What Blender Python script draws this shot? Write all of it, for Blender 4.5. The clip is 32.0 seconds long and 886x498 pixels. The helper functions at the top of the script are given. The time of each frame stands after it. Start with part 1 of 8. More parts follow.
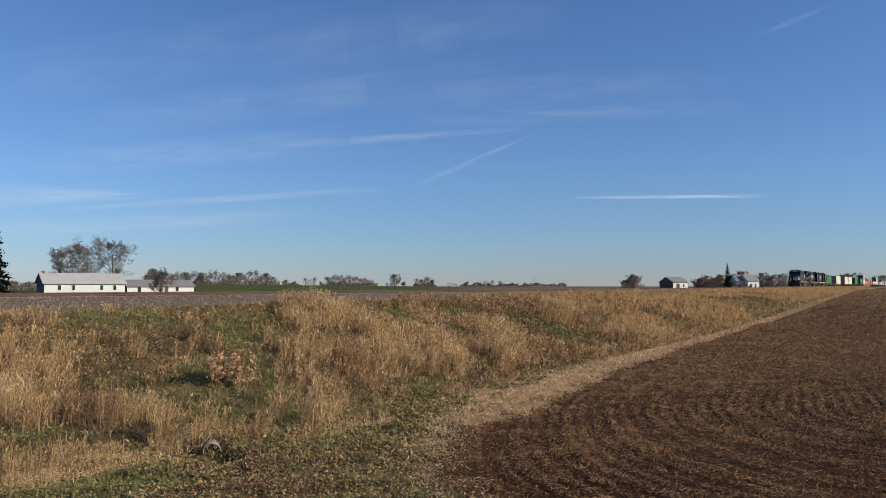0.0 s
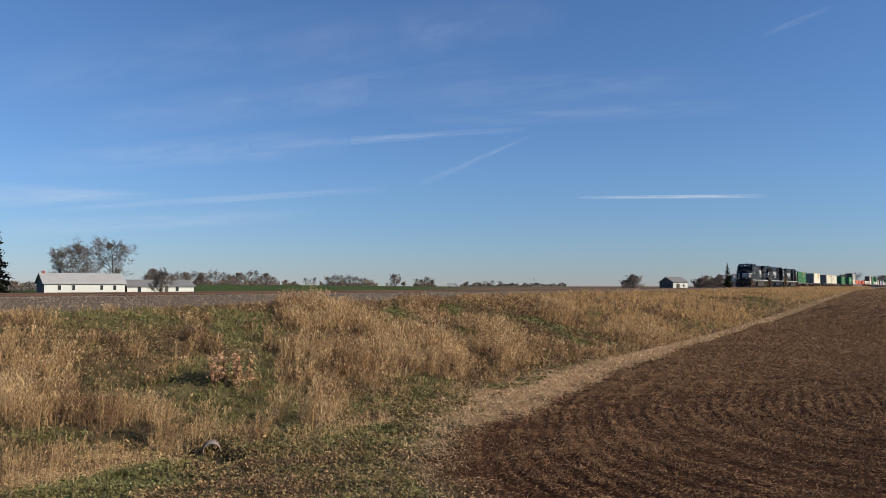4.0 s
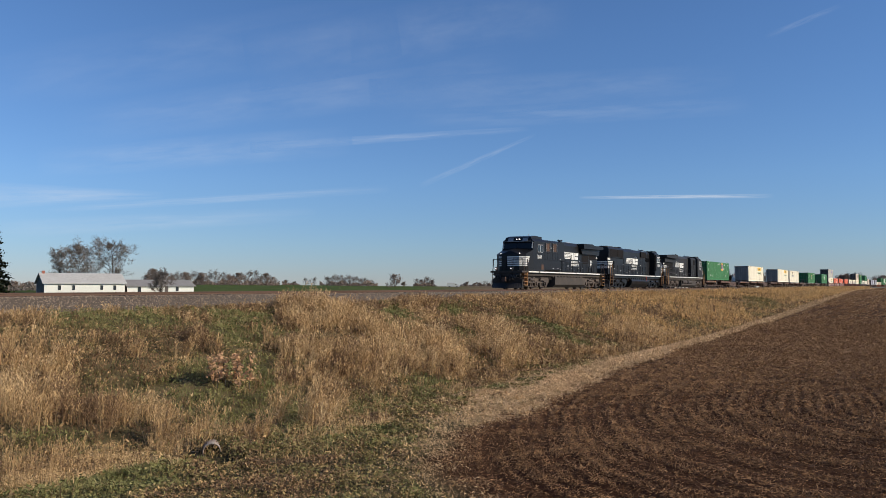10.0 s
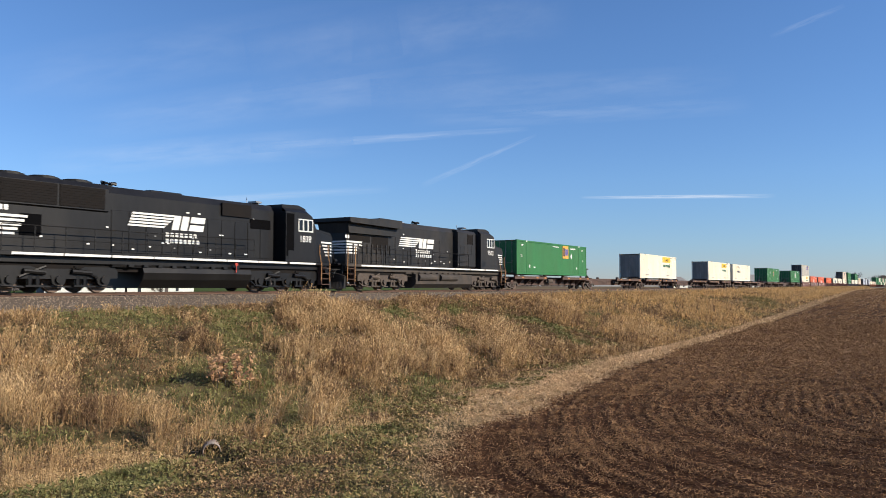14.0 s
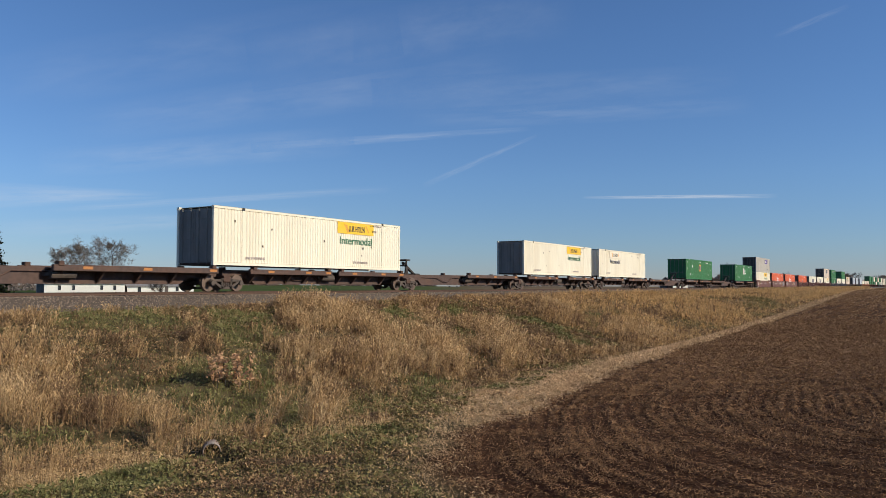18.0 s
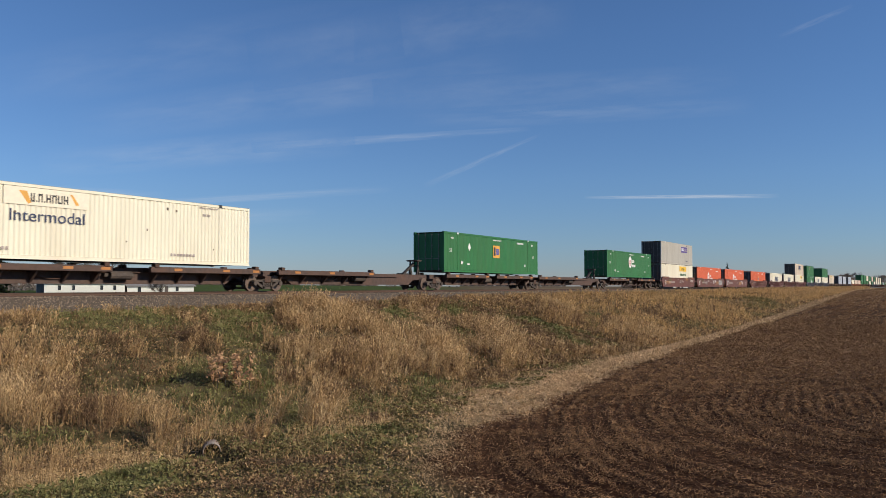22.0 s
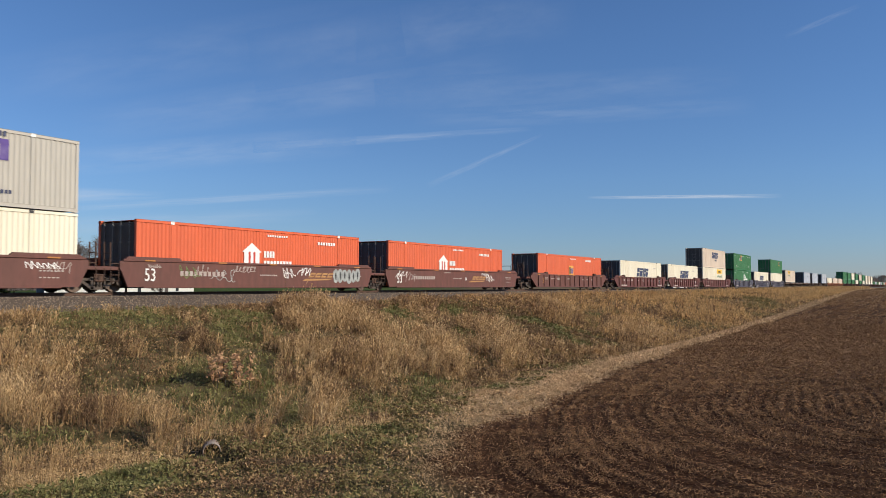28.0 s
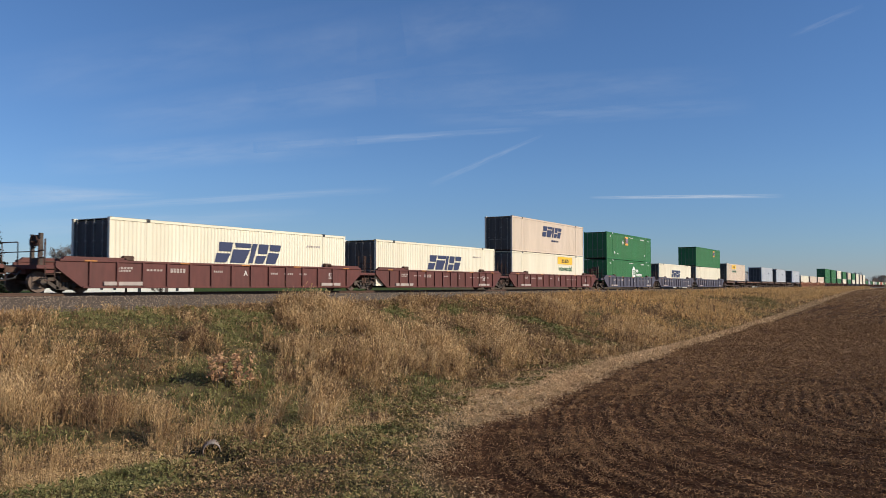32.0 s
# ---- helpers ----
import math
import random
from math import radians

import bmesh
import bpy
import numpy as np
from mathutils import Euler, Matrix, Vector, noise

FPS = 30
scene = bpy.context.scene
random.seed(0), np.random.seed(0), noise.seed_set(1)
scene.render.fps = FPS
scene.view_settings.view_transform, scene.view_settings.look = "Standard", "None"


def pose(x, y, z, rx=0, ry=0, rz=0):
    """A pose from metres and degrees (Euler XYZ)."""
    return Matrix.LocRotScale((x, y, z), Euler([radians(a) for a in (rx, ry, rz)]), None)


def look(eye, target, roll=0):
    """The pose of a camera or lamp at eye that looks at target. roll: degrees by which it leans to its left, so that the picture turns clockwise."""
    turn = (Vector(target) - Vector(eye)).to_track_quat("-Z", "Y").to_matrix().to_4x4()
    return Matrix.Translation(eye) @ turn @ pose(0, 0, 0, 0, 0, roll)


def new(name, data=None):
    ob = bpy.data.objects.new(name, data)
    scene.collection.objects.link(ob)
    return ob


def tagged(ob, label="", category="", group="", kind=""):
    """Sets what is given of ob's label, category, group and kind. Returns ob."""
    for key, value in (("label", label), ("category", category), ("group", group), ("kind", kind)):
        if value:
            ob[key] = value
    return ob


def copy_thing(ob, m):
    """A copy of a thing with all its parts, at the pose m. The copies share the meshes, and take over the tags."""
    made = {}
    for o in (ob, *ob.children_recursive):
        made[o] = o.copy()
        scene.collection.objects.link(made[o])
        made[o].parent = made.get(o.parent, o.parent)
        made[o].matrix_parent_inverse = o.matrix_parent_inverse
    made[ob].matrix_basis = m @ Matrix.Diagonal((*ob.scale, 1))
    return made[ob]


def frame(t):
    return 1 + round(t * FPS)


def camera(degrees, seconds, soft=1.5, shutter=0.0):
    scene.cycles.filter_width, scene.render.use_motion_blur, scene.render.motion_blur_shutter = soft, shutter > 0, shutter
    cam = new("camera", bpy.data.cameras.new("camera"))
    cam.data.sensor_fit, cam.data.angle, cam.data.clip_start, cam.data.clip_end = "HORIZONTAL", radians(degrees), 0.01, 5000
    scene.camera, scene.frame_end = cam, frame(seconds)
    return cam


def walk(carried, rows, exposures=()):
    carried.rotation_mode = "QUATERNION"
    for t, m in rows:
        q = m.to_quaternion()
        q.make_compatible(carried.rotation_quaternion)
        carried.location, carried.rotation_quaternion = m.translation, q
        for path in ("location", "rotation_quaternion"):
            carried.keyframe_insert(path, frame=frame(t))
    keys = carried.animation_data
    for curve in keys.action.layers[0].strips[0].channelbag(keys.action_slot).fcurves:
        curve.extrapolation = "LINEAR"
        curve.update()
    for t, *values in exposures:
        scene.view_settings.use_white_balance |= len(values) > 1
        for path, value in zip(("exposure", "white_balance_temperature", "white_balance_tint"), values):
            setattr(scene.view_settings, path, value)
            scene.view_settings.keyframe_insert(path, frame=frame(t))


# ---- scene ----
cam = camera(57.23, 32.0, soft=0.8, shutter=0.12)

# The track runs along x, its middle at y = 0 and its rail heads just under z = 0. The camera stands still beside it.
EYE = (0.0, -31.0, 0.18)
STAND = pose(*EYE, 92.6365, 0, -59.11)
walk(cam, [(0.0, STAND), (32.0, STAND)], [(0.0, 0.02), (9.5, 0.02), (13.0, 0.34), (17.0, 0.12), (19.0, -0.18), (20.0, -0.10), (21.0, -0.17), (22.0, -0.17), (23.0, 0.06), (24.0, 0.16), (26.0, 0.10), (28.0, -0.05), (30.0, 0.03), (32.0, -0.08)])

# ---- sky and sun ----
SUN_TURN, SUN_RISE = radians(-74), radians(27)
world = bpy.data.worlds.new("sky")
scene.world = world
world.use_nodes = True
wn = world.node_tree.nodes
sky = wn.new("ShaderNodeTexSky")
sky.sky_type = "NISHITA"
sky.sun_disc = False
sky.sun_elevation = SUN_RISE
sky.sun_rotation = math.pi / 2 - SUN_TURN
sky.altitude = 250
sky.air_density, sky.dust_density, sky.ozone_density = 1.0, 0.0, 4.0
clear = wn.new("ShaderNodeMix")
clear.data_type, clear.blend_type = "RGBA", "MULTIPLY"
clear.inputs[0].default_value = 1.0
# thin mist towards the horizon
up = wn.new("ShaderNodeTexCoord")
height = wn.new("ShaderNodeSeparateXYZ")
mist = wn.new("ShaderNodeValToRGB")
while len(mist.color_ramp.elements) < 4:
    mist.color_ramp.elements.new(0.5)
for e, (at_, c) in zip(mist.color_ramp.elements, ((0.0, (0.492, 0.552, 0.775)), (0.05, (0.540, 0.648, 0.862)), (0.13, (0.605, 0.736, 0.945)), (0.3, (0.632, 0.782, 0.985)))):
    e.position, e.color = at_, (*c, 1)
world.node_tree.links.new(up.outputs["Generated"], height.inputs[0])
world.node_tree.links.new(height.outputs[2], mist.inputs[0])
world.node_tree.links.new(mist.outputs[0], clear.inputs[7])
world.node_tree.links.new(sky.outputs[0], clear.inputs[6])
world.node_tree.links.new(clear.outputs[2], wn["Background"].inputs[0])
wn["Background"].inputs[1].default_value = 0.1166

sun = new("sun", bpy.data.lights.new("sun", "SUN"))
sun.data.energy, sun.data.angle, sun.data.color = 5.0, radians(0.53), (1.0, 0.89, 0.73)
SUN_DIR = Vector((math.cos(SUN_TURN) * math.cos(SUN_RISE), math.sin(SUN_TURN) * math.cos(SUN_RISE), math.sin(SUN_RISE)))
sun.matrix_basis = look(SUN_DIR * 50, (0, 0, 0))


# ---- materials ----
def tree_of(name):
    m = bpy.data.materials.new(name)
    m.use_nodes = True
    n = m.node_tree.nodes
    return m, n, m.node_tree.links, n["Principled BSDF"]


def surface(name, base, rough=0.6, metal=0.0, vary=0.15, grain=6.0, stain=0.0, stain_colour=(0.08, 0.05, 0.03), stain_scale=0.8,
            bump=0.1, bump_scale=40.0, island=0.0, streak=1.0, spec=0.4):
    """Base colour with broad and fine variation, stains and a fine relief, in metres of the object."""
    m, n, l, b = tree_of(name)
    co = n.new("ShaderNodeTexCoord")
    mp = n.new("ShaderNodeMapping")
    mp.inputs["Scale"].default_value = (1, 1, 1.0 / streak)
    l.new(co.outputs["Object"], mp.inputs[0])
    fine = n.new("ShaderNodeTexNoise")
    fine.inputs["Scale"].default_value, fine.inputs["Detail"].default_value = grain, 6
    broad = n.new("ShaderNodeTexNoise")
    broad.inputs["Scale"].default_value, broad.inputs["Detail"].default_value = stain_scale, 5
    l.new(mp.outputs[0], fine.inputs[0])
    l.new(mp.outputs[0], broad.inputs[0])
    hsv = n.new("ShaderNodeHueSaturation")
    hsv.inputs["Color"].default_value = (*base, 1)
    mr = n.new("ShaderNodeMapRange")
    mr.inputs[1].default_value, mr.inputs[2].default_value = 0.25, 0.75
    mr.inputs[3].default_value, mr.inputs[4].default_value = 1 - vary, 1 + vary
    l.new(fine.outputs[0], mr.inputs[0])
    value = mr.outputs[0]
    if island:
        geo = n.new("ShaderNodeNewGeometry")
        ir = n.new("ShaderNodeMapRange")
        ir.inputs[3].default_value, ir.inputs[4].default_value = 1 - island, 1 + island
        l.new(geo.outputs["Random Per Island"], ir.inputs[0])
        mul = n.new("ShaderNodeMath")
        mul.operation = "MULTIPLY"
        l.new(value, mul.inputs[0])
        l.new(ir.outputs[0], mul.inputs[1])
        value = mul.outputs[0]
    l.new(value, hsv.inputs["Value"])
    colour = hsv.outputs[0]
    if stain:
        mix = n.new("ShaderNodeMix")
        mix.data_type = "RGBA"
        sr = n.new("ShaderNodeMapRange")
        sr.inputs[1].default_value, sr.inputs[2].default_value = 0.45, 0.75
        sr.inputs[3].default_value, sr.inputs[4].default_value = 0.0, stain
        l.new(broad.outputs[0], sr.inputs[0])
        l.new(sr.outputs[0], mix.inputs[0])
        l.new(colour, mix.inputs[6])
        mix.inputs[7].default_value = (*stain_colour, 1)
        colour = mix.outputs[2]
    l.new(colour, b.inputs["Base Color"])
    rr = n.new("ShaderNodeMapRange")
    rr.inputs[3].default_value, rr.inputs[4].default_value = max(0.03, rough - 0.12), min(1, rough + 0.12)
    l.new(broad.outputs[0], rr.inputs[0])
    l.new(rr.outputs[0], b.inputs["Roughness"])
    b.inputs["Metallic"].default_value = metal
    b.inputs["Specular IOR Level"].default_value = spec
    if bump:
        bn = n.new("ShaderNodeTexNoise")
        bn.inputs["Scale"].default_value, bn.inputs["Detail"].default_value = bump_scale, 4
        l.new(co.outputs["Object"], bn.inputs[0])
        bp = n.new("ShaderNodeBump")
        bp.inputs["Strength"].default_value, bp.inputs["Distance"].default_value = bump, 0.02
        l.new(bn.outputs[0], bp.inputs["Height"])
        l.new(bp.outputs[0], b.inputs["Normal"])
    return m


def plant(name, dark, light, patch=0.25, island=0.5, through_light=0.25, third=None, clump_scale=1.9):
    """Leaves and stems: each blade its own tone between two colours, broad patches, some light passing through."""
    m, n, l, b = tree_of(name)
    geo = n.new("ShaderNodeNewGeometry")
    co = n.new("ShaderNodeTexCoord")
    ramp = n.new("ShaderNodeValToRGB")
    ramp.color_ramp.elements[0].color, ramp.color_ramp.elements[1].color = (*dark, 1), (*light, 1)
    if third:
        e = ramp.color_ramp.elements.new(0.9)
        e.color = (*third, 1)
        ramp.color_ramp.elements[1].position = 0.72
        ramp.color_ramp.elements[1].color = (*light, 1)
        ramp.color_ramp.elements[2].color = (*third, 1)
    noise_ = n.new("ShaderNodeTexNoise")
    noise_.inputs["Scale"].default_value, noise_.inputs["Detail"].default_value = patch, 4
    l.new(co.outputs["Object"], noise_.inputs[0])
    mr = n.new("ShaderNodeMapRange")
    mr.inputs[1].default_value, mr.inputs[2].default_value = 0.3, 0.7
    l.new(noise_.outputs[0], mr.inputs[0])
    # each clump has its own tone as well
    clump = n.new("ShaderNodeTexNoise")
    clump.inputs["Scale"].default_value, clump.inputs["Detail"].default_value = clump_scale, 2
    l.new(co.outputs["Object"], clump.inputs[0])
    cr = n.new("ShaderNodeMapRange")
    cr.inputs[1].default_value, cr.inputs[2].default_value = 0.34, 0.66
    l.new(clump.outputs[0], cr.inputs[0])
    both = n.new("ShaderNodeMix")
    both.inputs[0].default_value = 0.6
    l.new(mr.outputs[0], both.inputs[2])
    l.new(cr.outputs[0], both.inputs[3])
    mix = n.new("ShaderNodeMix")
    mix.inputs[0].default_value = island * 0.75
    l.new(both.outputs[0], mix.inputs[2])
    l.new(geo.outputs["Random Per Island"], mix.inputs[3])
    l.new(mix.outputs[0], ramp.inputs[0])
    l.new(ramp.outputs[0], b.inputs["Base Color"])
    b.inputs["Roughness"].default_value, b.inputs["Specular IOR Level"].default_value = 0.8, 0.08
    tr = n.new("ShaderNodeBsdfTranslucent")
    l.new(ramp.outputs[0], tr.inputs[0])
    mx = n.new("ShaderNodeMixShader")
    mx.inputs[0].default_value = through_light
    l.new(b.outputs[0], mx.inputs[1])
    l.new(tr.outputs[0], mx.inputs[2])
    l.new(mx.outputs[0], n["Material Output"].inputs[0])
    return m


def glow(name, colour, strength):
    m, n, l, b = tree_of(name)
    b.inputs["Base Color"].default_value = (*colour, 1)
    b.inputs["Emission Color"].default_value = (*colour, 1)
    b.inputs["Emission Strength"].default_value = strength
    return m


def ground_paint():
    """Turf, tilled soil and young wheat, mixed by where they grow (three attributes of the sheet)."""
    m, n, l, b = tree_of("ground")
    co = n.new("ShaderNodeTexCoord")

    def tex(scale, detail=6):
        t = n.new("ShaderNodeTexNoise")
        t.inputs["Scale"].default_value, t.inputs["Detail"].default_value = scale, detail
        l.new(co.outputs["Object"], t.inputs[0])
        return t

    def ramp(src, stops):
        r = n.new("ShaderNodeValToRGB")
        while len(r.color_ramp.elements) < len(stops):
            r.color_ramp.elements.new(0.5)
        for e, (p, c) in zip(r.color_ramp.elements, stops):
            e.position, e.color = p, (*c, 1)
        l.new(src, r.inputs[0])
        return r.outputs[0]

    def blend(fac, a, c):
        x = n.new("ShaderNodeMix")
        x.data_type = "RGBA"
        l.new(fac, x.inputs[0])
        l.new(a, x.inputs[6])
        l.new(c, x.inputs[7])
        return x.outputs[2]

    def attr(name):
        a = n.new("ShaderNodeAttribute")
        a.attribute_name = name
        return a.outputs["Fac"]

    turf = ramp(tex(1.3, 8).outputs[0], [(0.3, (0.045, 0.038, 0.018)), (0.5, (0.092, 0.073, 0.036)), (0.7, (0.17, 0.127, 0.066))])
    soil_fine = ramp(tex(9, 10).outputs[0], [(0.3, (0.012, 0.0055, 0.003)), (0.5, (0.040, 0.019, 0.0095)), (0.72, (0.14, 0.070, 0.036))])
    soil_broad = ramp(tex(0.12, 5).outputs[0], [(0.35, (0.026, 0.012, 0.006)), (0.65, (0.085, 0.043, 0.022))])
    half = n.new("ShaderNodeValue")
    half.outputs[0].default_value = 0.45
    soil = blend(half.outputs[0], soil_fine, soil_broad)
    wheat = ramp(tex(0.05, 6).outputs[0], [(0.3, (0.05, 0.075, 0.02)), (0.7, (0.085, 0.11, 0.035))])
    far = ramp(tex(0.03, 6).outputs[0], [(0.3, (0.12, 0.085, 0.05)), (0.7, (0.2, 0.15, 0.09))])
    c = blend(attr("soil"), turf, soil)
    c = blend(attr("far"), c, far)
    c = blend(attr("wheat"), c, wheat)
    l.new(c, b.inputs["Base Color"])
    b.inputs["Roughness"].default_value, b.inputs["Specular IOR Level"].default_value = 0.95, 0.03
    bp = n.new("ShaderNodeBump")
    bp.inputs["Strength"].default_value, bp.inputs["Distance"].default_value = 0.9, 0.05
    l.new(tex(14, 8).outputs[0], bp.inputs["Height"])
    l.new(bp.outputs[0], b.inputs["Normal"])
    return m


def cloud_paint(name, density, stretch, seed):
    """Thin ice cloud: a white veil broken up along its length, soft at its edges."""
    m, n, l, b = tree_of(name)
    n.remove(b)
    uv = n.new("ShaderNodeUVMap")
    uv.uv_map = "veil"
    sep = n.new("ShaderNodeSeparateXYZ")
    l.new(uv.outputs[0], sep.inputs[0])

    def math_(op, a, c):
        x = n.new("ShaderNodeMath")
        x.operation = op
        for s, v in zip(x.inputs, (a, c)):
            if isinstance(v, (int, float)):
                s.default_value = v
            else:
                l.new(v, s)
        return x.outputs[0]

    def bell(v):
        return math_("MULTIPLY", math_("MULTIPLY", v, math_("SUBTRACT", 1.0, v)), 4.0)

    mp = n.new("ShaderNodeMapping")
    mp.inputs["Scale"].default_value = (stretch, 3.0, 1)
    mp.inputs["Location"].default_value = (seed * 3.7, seed * 1.3, seed)
    l.new(uv.outputs[0], mp.inputs[0])
    t = n.new("ShaderNodeTexNoise")
    t.inputs["Scale"].default_value, t.inputs["Detail"].default_value, t.inputs["Roughness"].default_value = 1.0, 7, 0.6
    l.new(mp.outputs[0], t.inputs[0])
    r = n.new("ShaderNodeMapRange")
    r.inputs[1].default_value, r.inputs[2].default_value = 0.3, 0.75
    l.new(t.outputs[0], r.inputs[0])
    edge = math_("MULTIPLY", math_("POWER", bell(sep.outputs[1]), 1.1), math_("POWER", bell(sep.outputs[0]), 0.8))
    fac = math_("MULTIPLY", math_("MULTIPLY", edge, r.outputs[0]), density)
    # the veil emits its own white in place of sunlight on it
    em = n.new("ShaderNodeEmission")
    em.inputs[0].default_value, em.inputs[1].default_value = (0.80, 0.86, 0.95, 1), 0.85
    tp = n.new("ShaderNodeBsdfTransparent")
    mx = n.new("ShaderNodeMixShader")
    l.new(fac, mx.inputs[0])
    l.new(tp.outputs[0], mx.inputs[1])
    l.new(em.outputs[0], mx.inputs[2])
    l.new(mx.outputs[0], n["Material Output"].inputs[0])
    return m


BLACK = surface("black_paint", (0.0085, 0.0080, 0.0080), 0.42, 0, 0.3, 5, 0.35, (0.020, 0.018, 0.016), 0.7, 0.05, 30, streak=3, spec=0.28)
BLACK_OLD = surface("faded_black_paint", (0.015, 0.0145, 0.0145), 0.55, 0, 0.3, 5, 0.6, (0.045, 0.036, 0.028), 0.7, 0.05, 30, streak=3, spec=0.3)
DIRTY = surface("dusty_black_steel", (0.042, 0.034, 0.028), 0.75, 0, 0.3, 9, 0.6, (0.095, 0.073, 0.056), 1.3, 0.2, 30)
STRIPE = surface("white_stripe_paint", (0.72, 0.71, 0.66), 0.5, 0, 0.08, 8, 0.25, (0.35, 0.32, 0.27), 2, 0.03)
GLASS = surface("dark_glass", (0.012, 0.014, 0.017), 0.14, 0, 0.05, 3, 0, bump=0, spec=0.3)
GREY_METAL = surface("grey_metal", (0.30, 0.30, 0.30), 0.45, 0.3, 0.2, 8, 0.3, bump=0.05)
RUST = surface("rusty_steel", (0.085, 0.045, 0.030), 0.8, 0, 0.35, 7, 0.6, (0.045, 0.03, 0.024), 0.9, 0.2, 30)
TRUCK = surface("grimy_cast_steel", (0.068, 0.052, 0.042), 0.8, 0, 0.35, 9, 0.5, (0.14, 0.105, 0.078), 1.6, 0.25, 30)
WHEEL = surface("worn_wheel_steel", (0.15, 0.105, 0.080), 0.6, 0.3, 0.25, 9, 0.4, bump=0.1)
SPINE = surface("brown_spine_paint", (0.075, 0.046, 0.036), 0.75, 0, 0.3, 5, 0.6, (0.13, 0.065, 0.04), 0.9, 0.15, 30)
REFLECT = surface("orange_reflector", (0.42, 0.17, 0.045), 0.5, 0, 0.15, 8, 0.3, (0.3, 0.13, 0.05), 3, 0)
YELLOW = surface("yellow_marking", (0.62, 0.40, 0.04), 0.5, 0, 0.1, 8, 0.2, bump=0)
WELL_BROWN = surface("brown_well_paint", (0.130, 0.048, 0.036), 0.65, 0, 0.2, 4, 0.5, (0.09, 0.05, 0.04), 0.6, 0.06, 30, streak=3)
WELL_RED = surface("oxide_red_well_paint", (0.115, 0.035, 0.028), 0.65, 0, 0.2, 4, 0.5, (0.07, 0.035, 0.03), 0.6, 0.06, 30, streak=3)
WELL_BLUE = surface("slate_blue_well_paint", (0.075, 0.075, 0.105), 0.65, 0, 0.2, 4, 0.5, (0.08, 0.05, 0.045), 0.6, 0.06, 30, streak=3)
WELL_ORANGE = surface("faded_orange_well_paint", (0.36, 0.15, 0.075), 0.65, 0, 0.2, 4, 0.5, (0.16, 0.07, 0.045), 0.6, 0.06, 30, streak=3)
BOX_GREEN = surface("green_container_paint", (0.026, 0.160, 0.046), 0.5, 0, 0.10, 3, 0.35, (0.04, 0.11, 0.04), 0.5, 0.03, 20, streak=5)
BOX_WHITE = surface("white_container_paint", (0.79, 0.735, 0.575), 0.5, 0, 0.05, 3, 0.4, (0.60, 0.50, 0.35), 0.5, 0.03, 20, streak=5)
BOX_ORANGE = surface("orange_container_paint", (0.66, 0.125, 0.045), 0.5, 0, 0.08, 3, 0.3, (0.52, 0.12, 0.06), 0.5, 0.03, 20, streak=5)
BOX_GREY = surface("stone_grey_container_paint", (0.46, 0.43, 0.37), 0.5, 0, 0.08, 3, 0.35, (0.34, 0.30, 0.25), 0.5, 0.03, 20, streak=5)
BOX_CREAM = surface("dusty_cream_container_paint", (0.66, 0.54, 0.42), 0.5, 0, 0.06, 3, 0.35, (0.5, 0.4, 0.3), 0.5, 0.03, 20, streak=5)
BOX_SILVER = surface("silver_trailer_skin", (0.50, 0.52, 0.55), 0.4, 0.2, 0.08, 3, 0.3, (0.4, 0.4, 0.4), 0.5, 0.03, 20, streak=5)
MARK_WHITE = surface("white_marking", (0.80, 0.79, 0.75), 0.5, 0, 0.06, 6, 0.2, (0.5, 0.48, 0.44), 3, 0)
MARK_FADED = surface("faded_white_marking", (0.42, 0.36, 0.32), 0.6, 0, 0.15, 6, 0.4, (0.2, 0.1, 0.08), 3, 0)
MARK_BLACK = surface("black_marking", (0.03, 0.03, 0.03), 0.5, 0, 0.1, 6, 0, bump=0)
MARK_GREEN = surface("green_lettering", (0.035, 0.16, 0.08), 0.5, 0, 0.1, 6, 0, bump=0)
MARK_NAVY = surface("navy_lettering", (0.035, 0.045, 0.10), 0.5, 0, 0.1, 6, 0, bump=0)
MARK_PURPLE = surface("purple_panel", (0.075, 0.035, 0.22), 0.5, 0, 0.15, 4, 0.3, (0.25, 0.22, 0.35), 2, 0)
MARK_RED = surface("red_marking", (0.45, 0.05, 0.03), 0.5, 0, 0.1, 6, 0, bump=0)
MARK_BLUE = surface("blue_marking", (0.05, 0.08, 0.30), 0.5, 0, 0.1, 6, 0, bump=0)
MARK_AMBER = surface("amber_panel", (0.72, 0.36, 0.06), 0.5, 0, 0.08, 6, 0.2, bump=0)
MARK_YELLOW = surface("yellow_panel", (0.80, 0.50, 0.03), 0.5, 0, 0.08, 6, 0.2, (0.7, 0.5, 0.2), 2, bump=0)
MARK_PALE = surface("bleached_panel", (0.80, 0.72, 0.56), 0.5, 0, 0.08, 6, 0.2, (0.75, 0.6, 0.4), 2, bump=0)
SPRAY_SILVER = surface("silver_spray_paint", (0.36, 0.38, 0.36), 0.5, 0.1, 0.3, 4, 0.4, bump=0)
SPRAY_GREEN = surface("green_spray_paint", (0.13, 0.20, 0.06), 0.6, 0, 0.3, 4, 0.4, bump=0)
SPRAY_TAN = surface("tan_spray_paint", (0.42, 0.22, 0.08), 0.6, 0, 0.3, 4, 0.4, bump=0)
LAMP = glow("lit_headlight", (1.0, 0.86, 0.78), 1.1)
SIDING = surface("white_clapboard_paint", (0.66, 0.66, 0.60), 0.6, 0, 0.06, 2, 0.2, (0.6, 0.58, 0.52), 0.4, 0.05, 8)
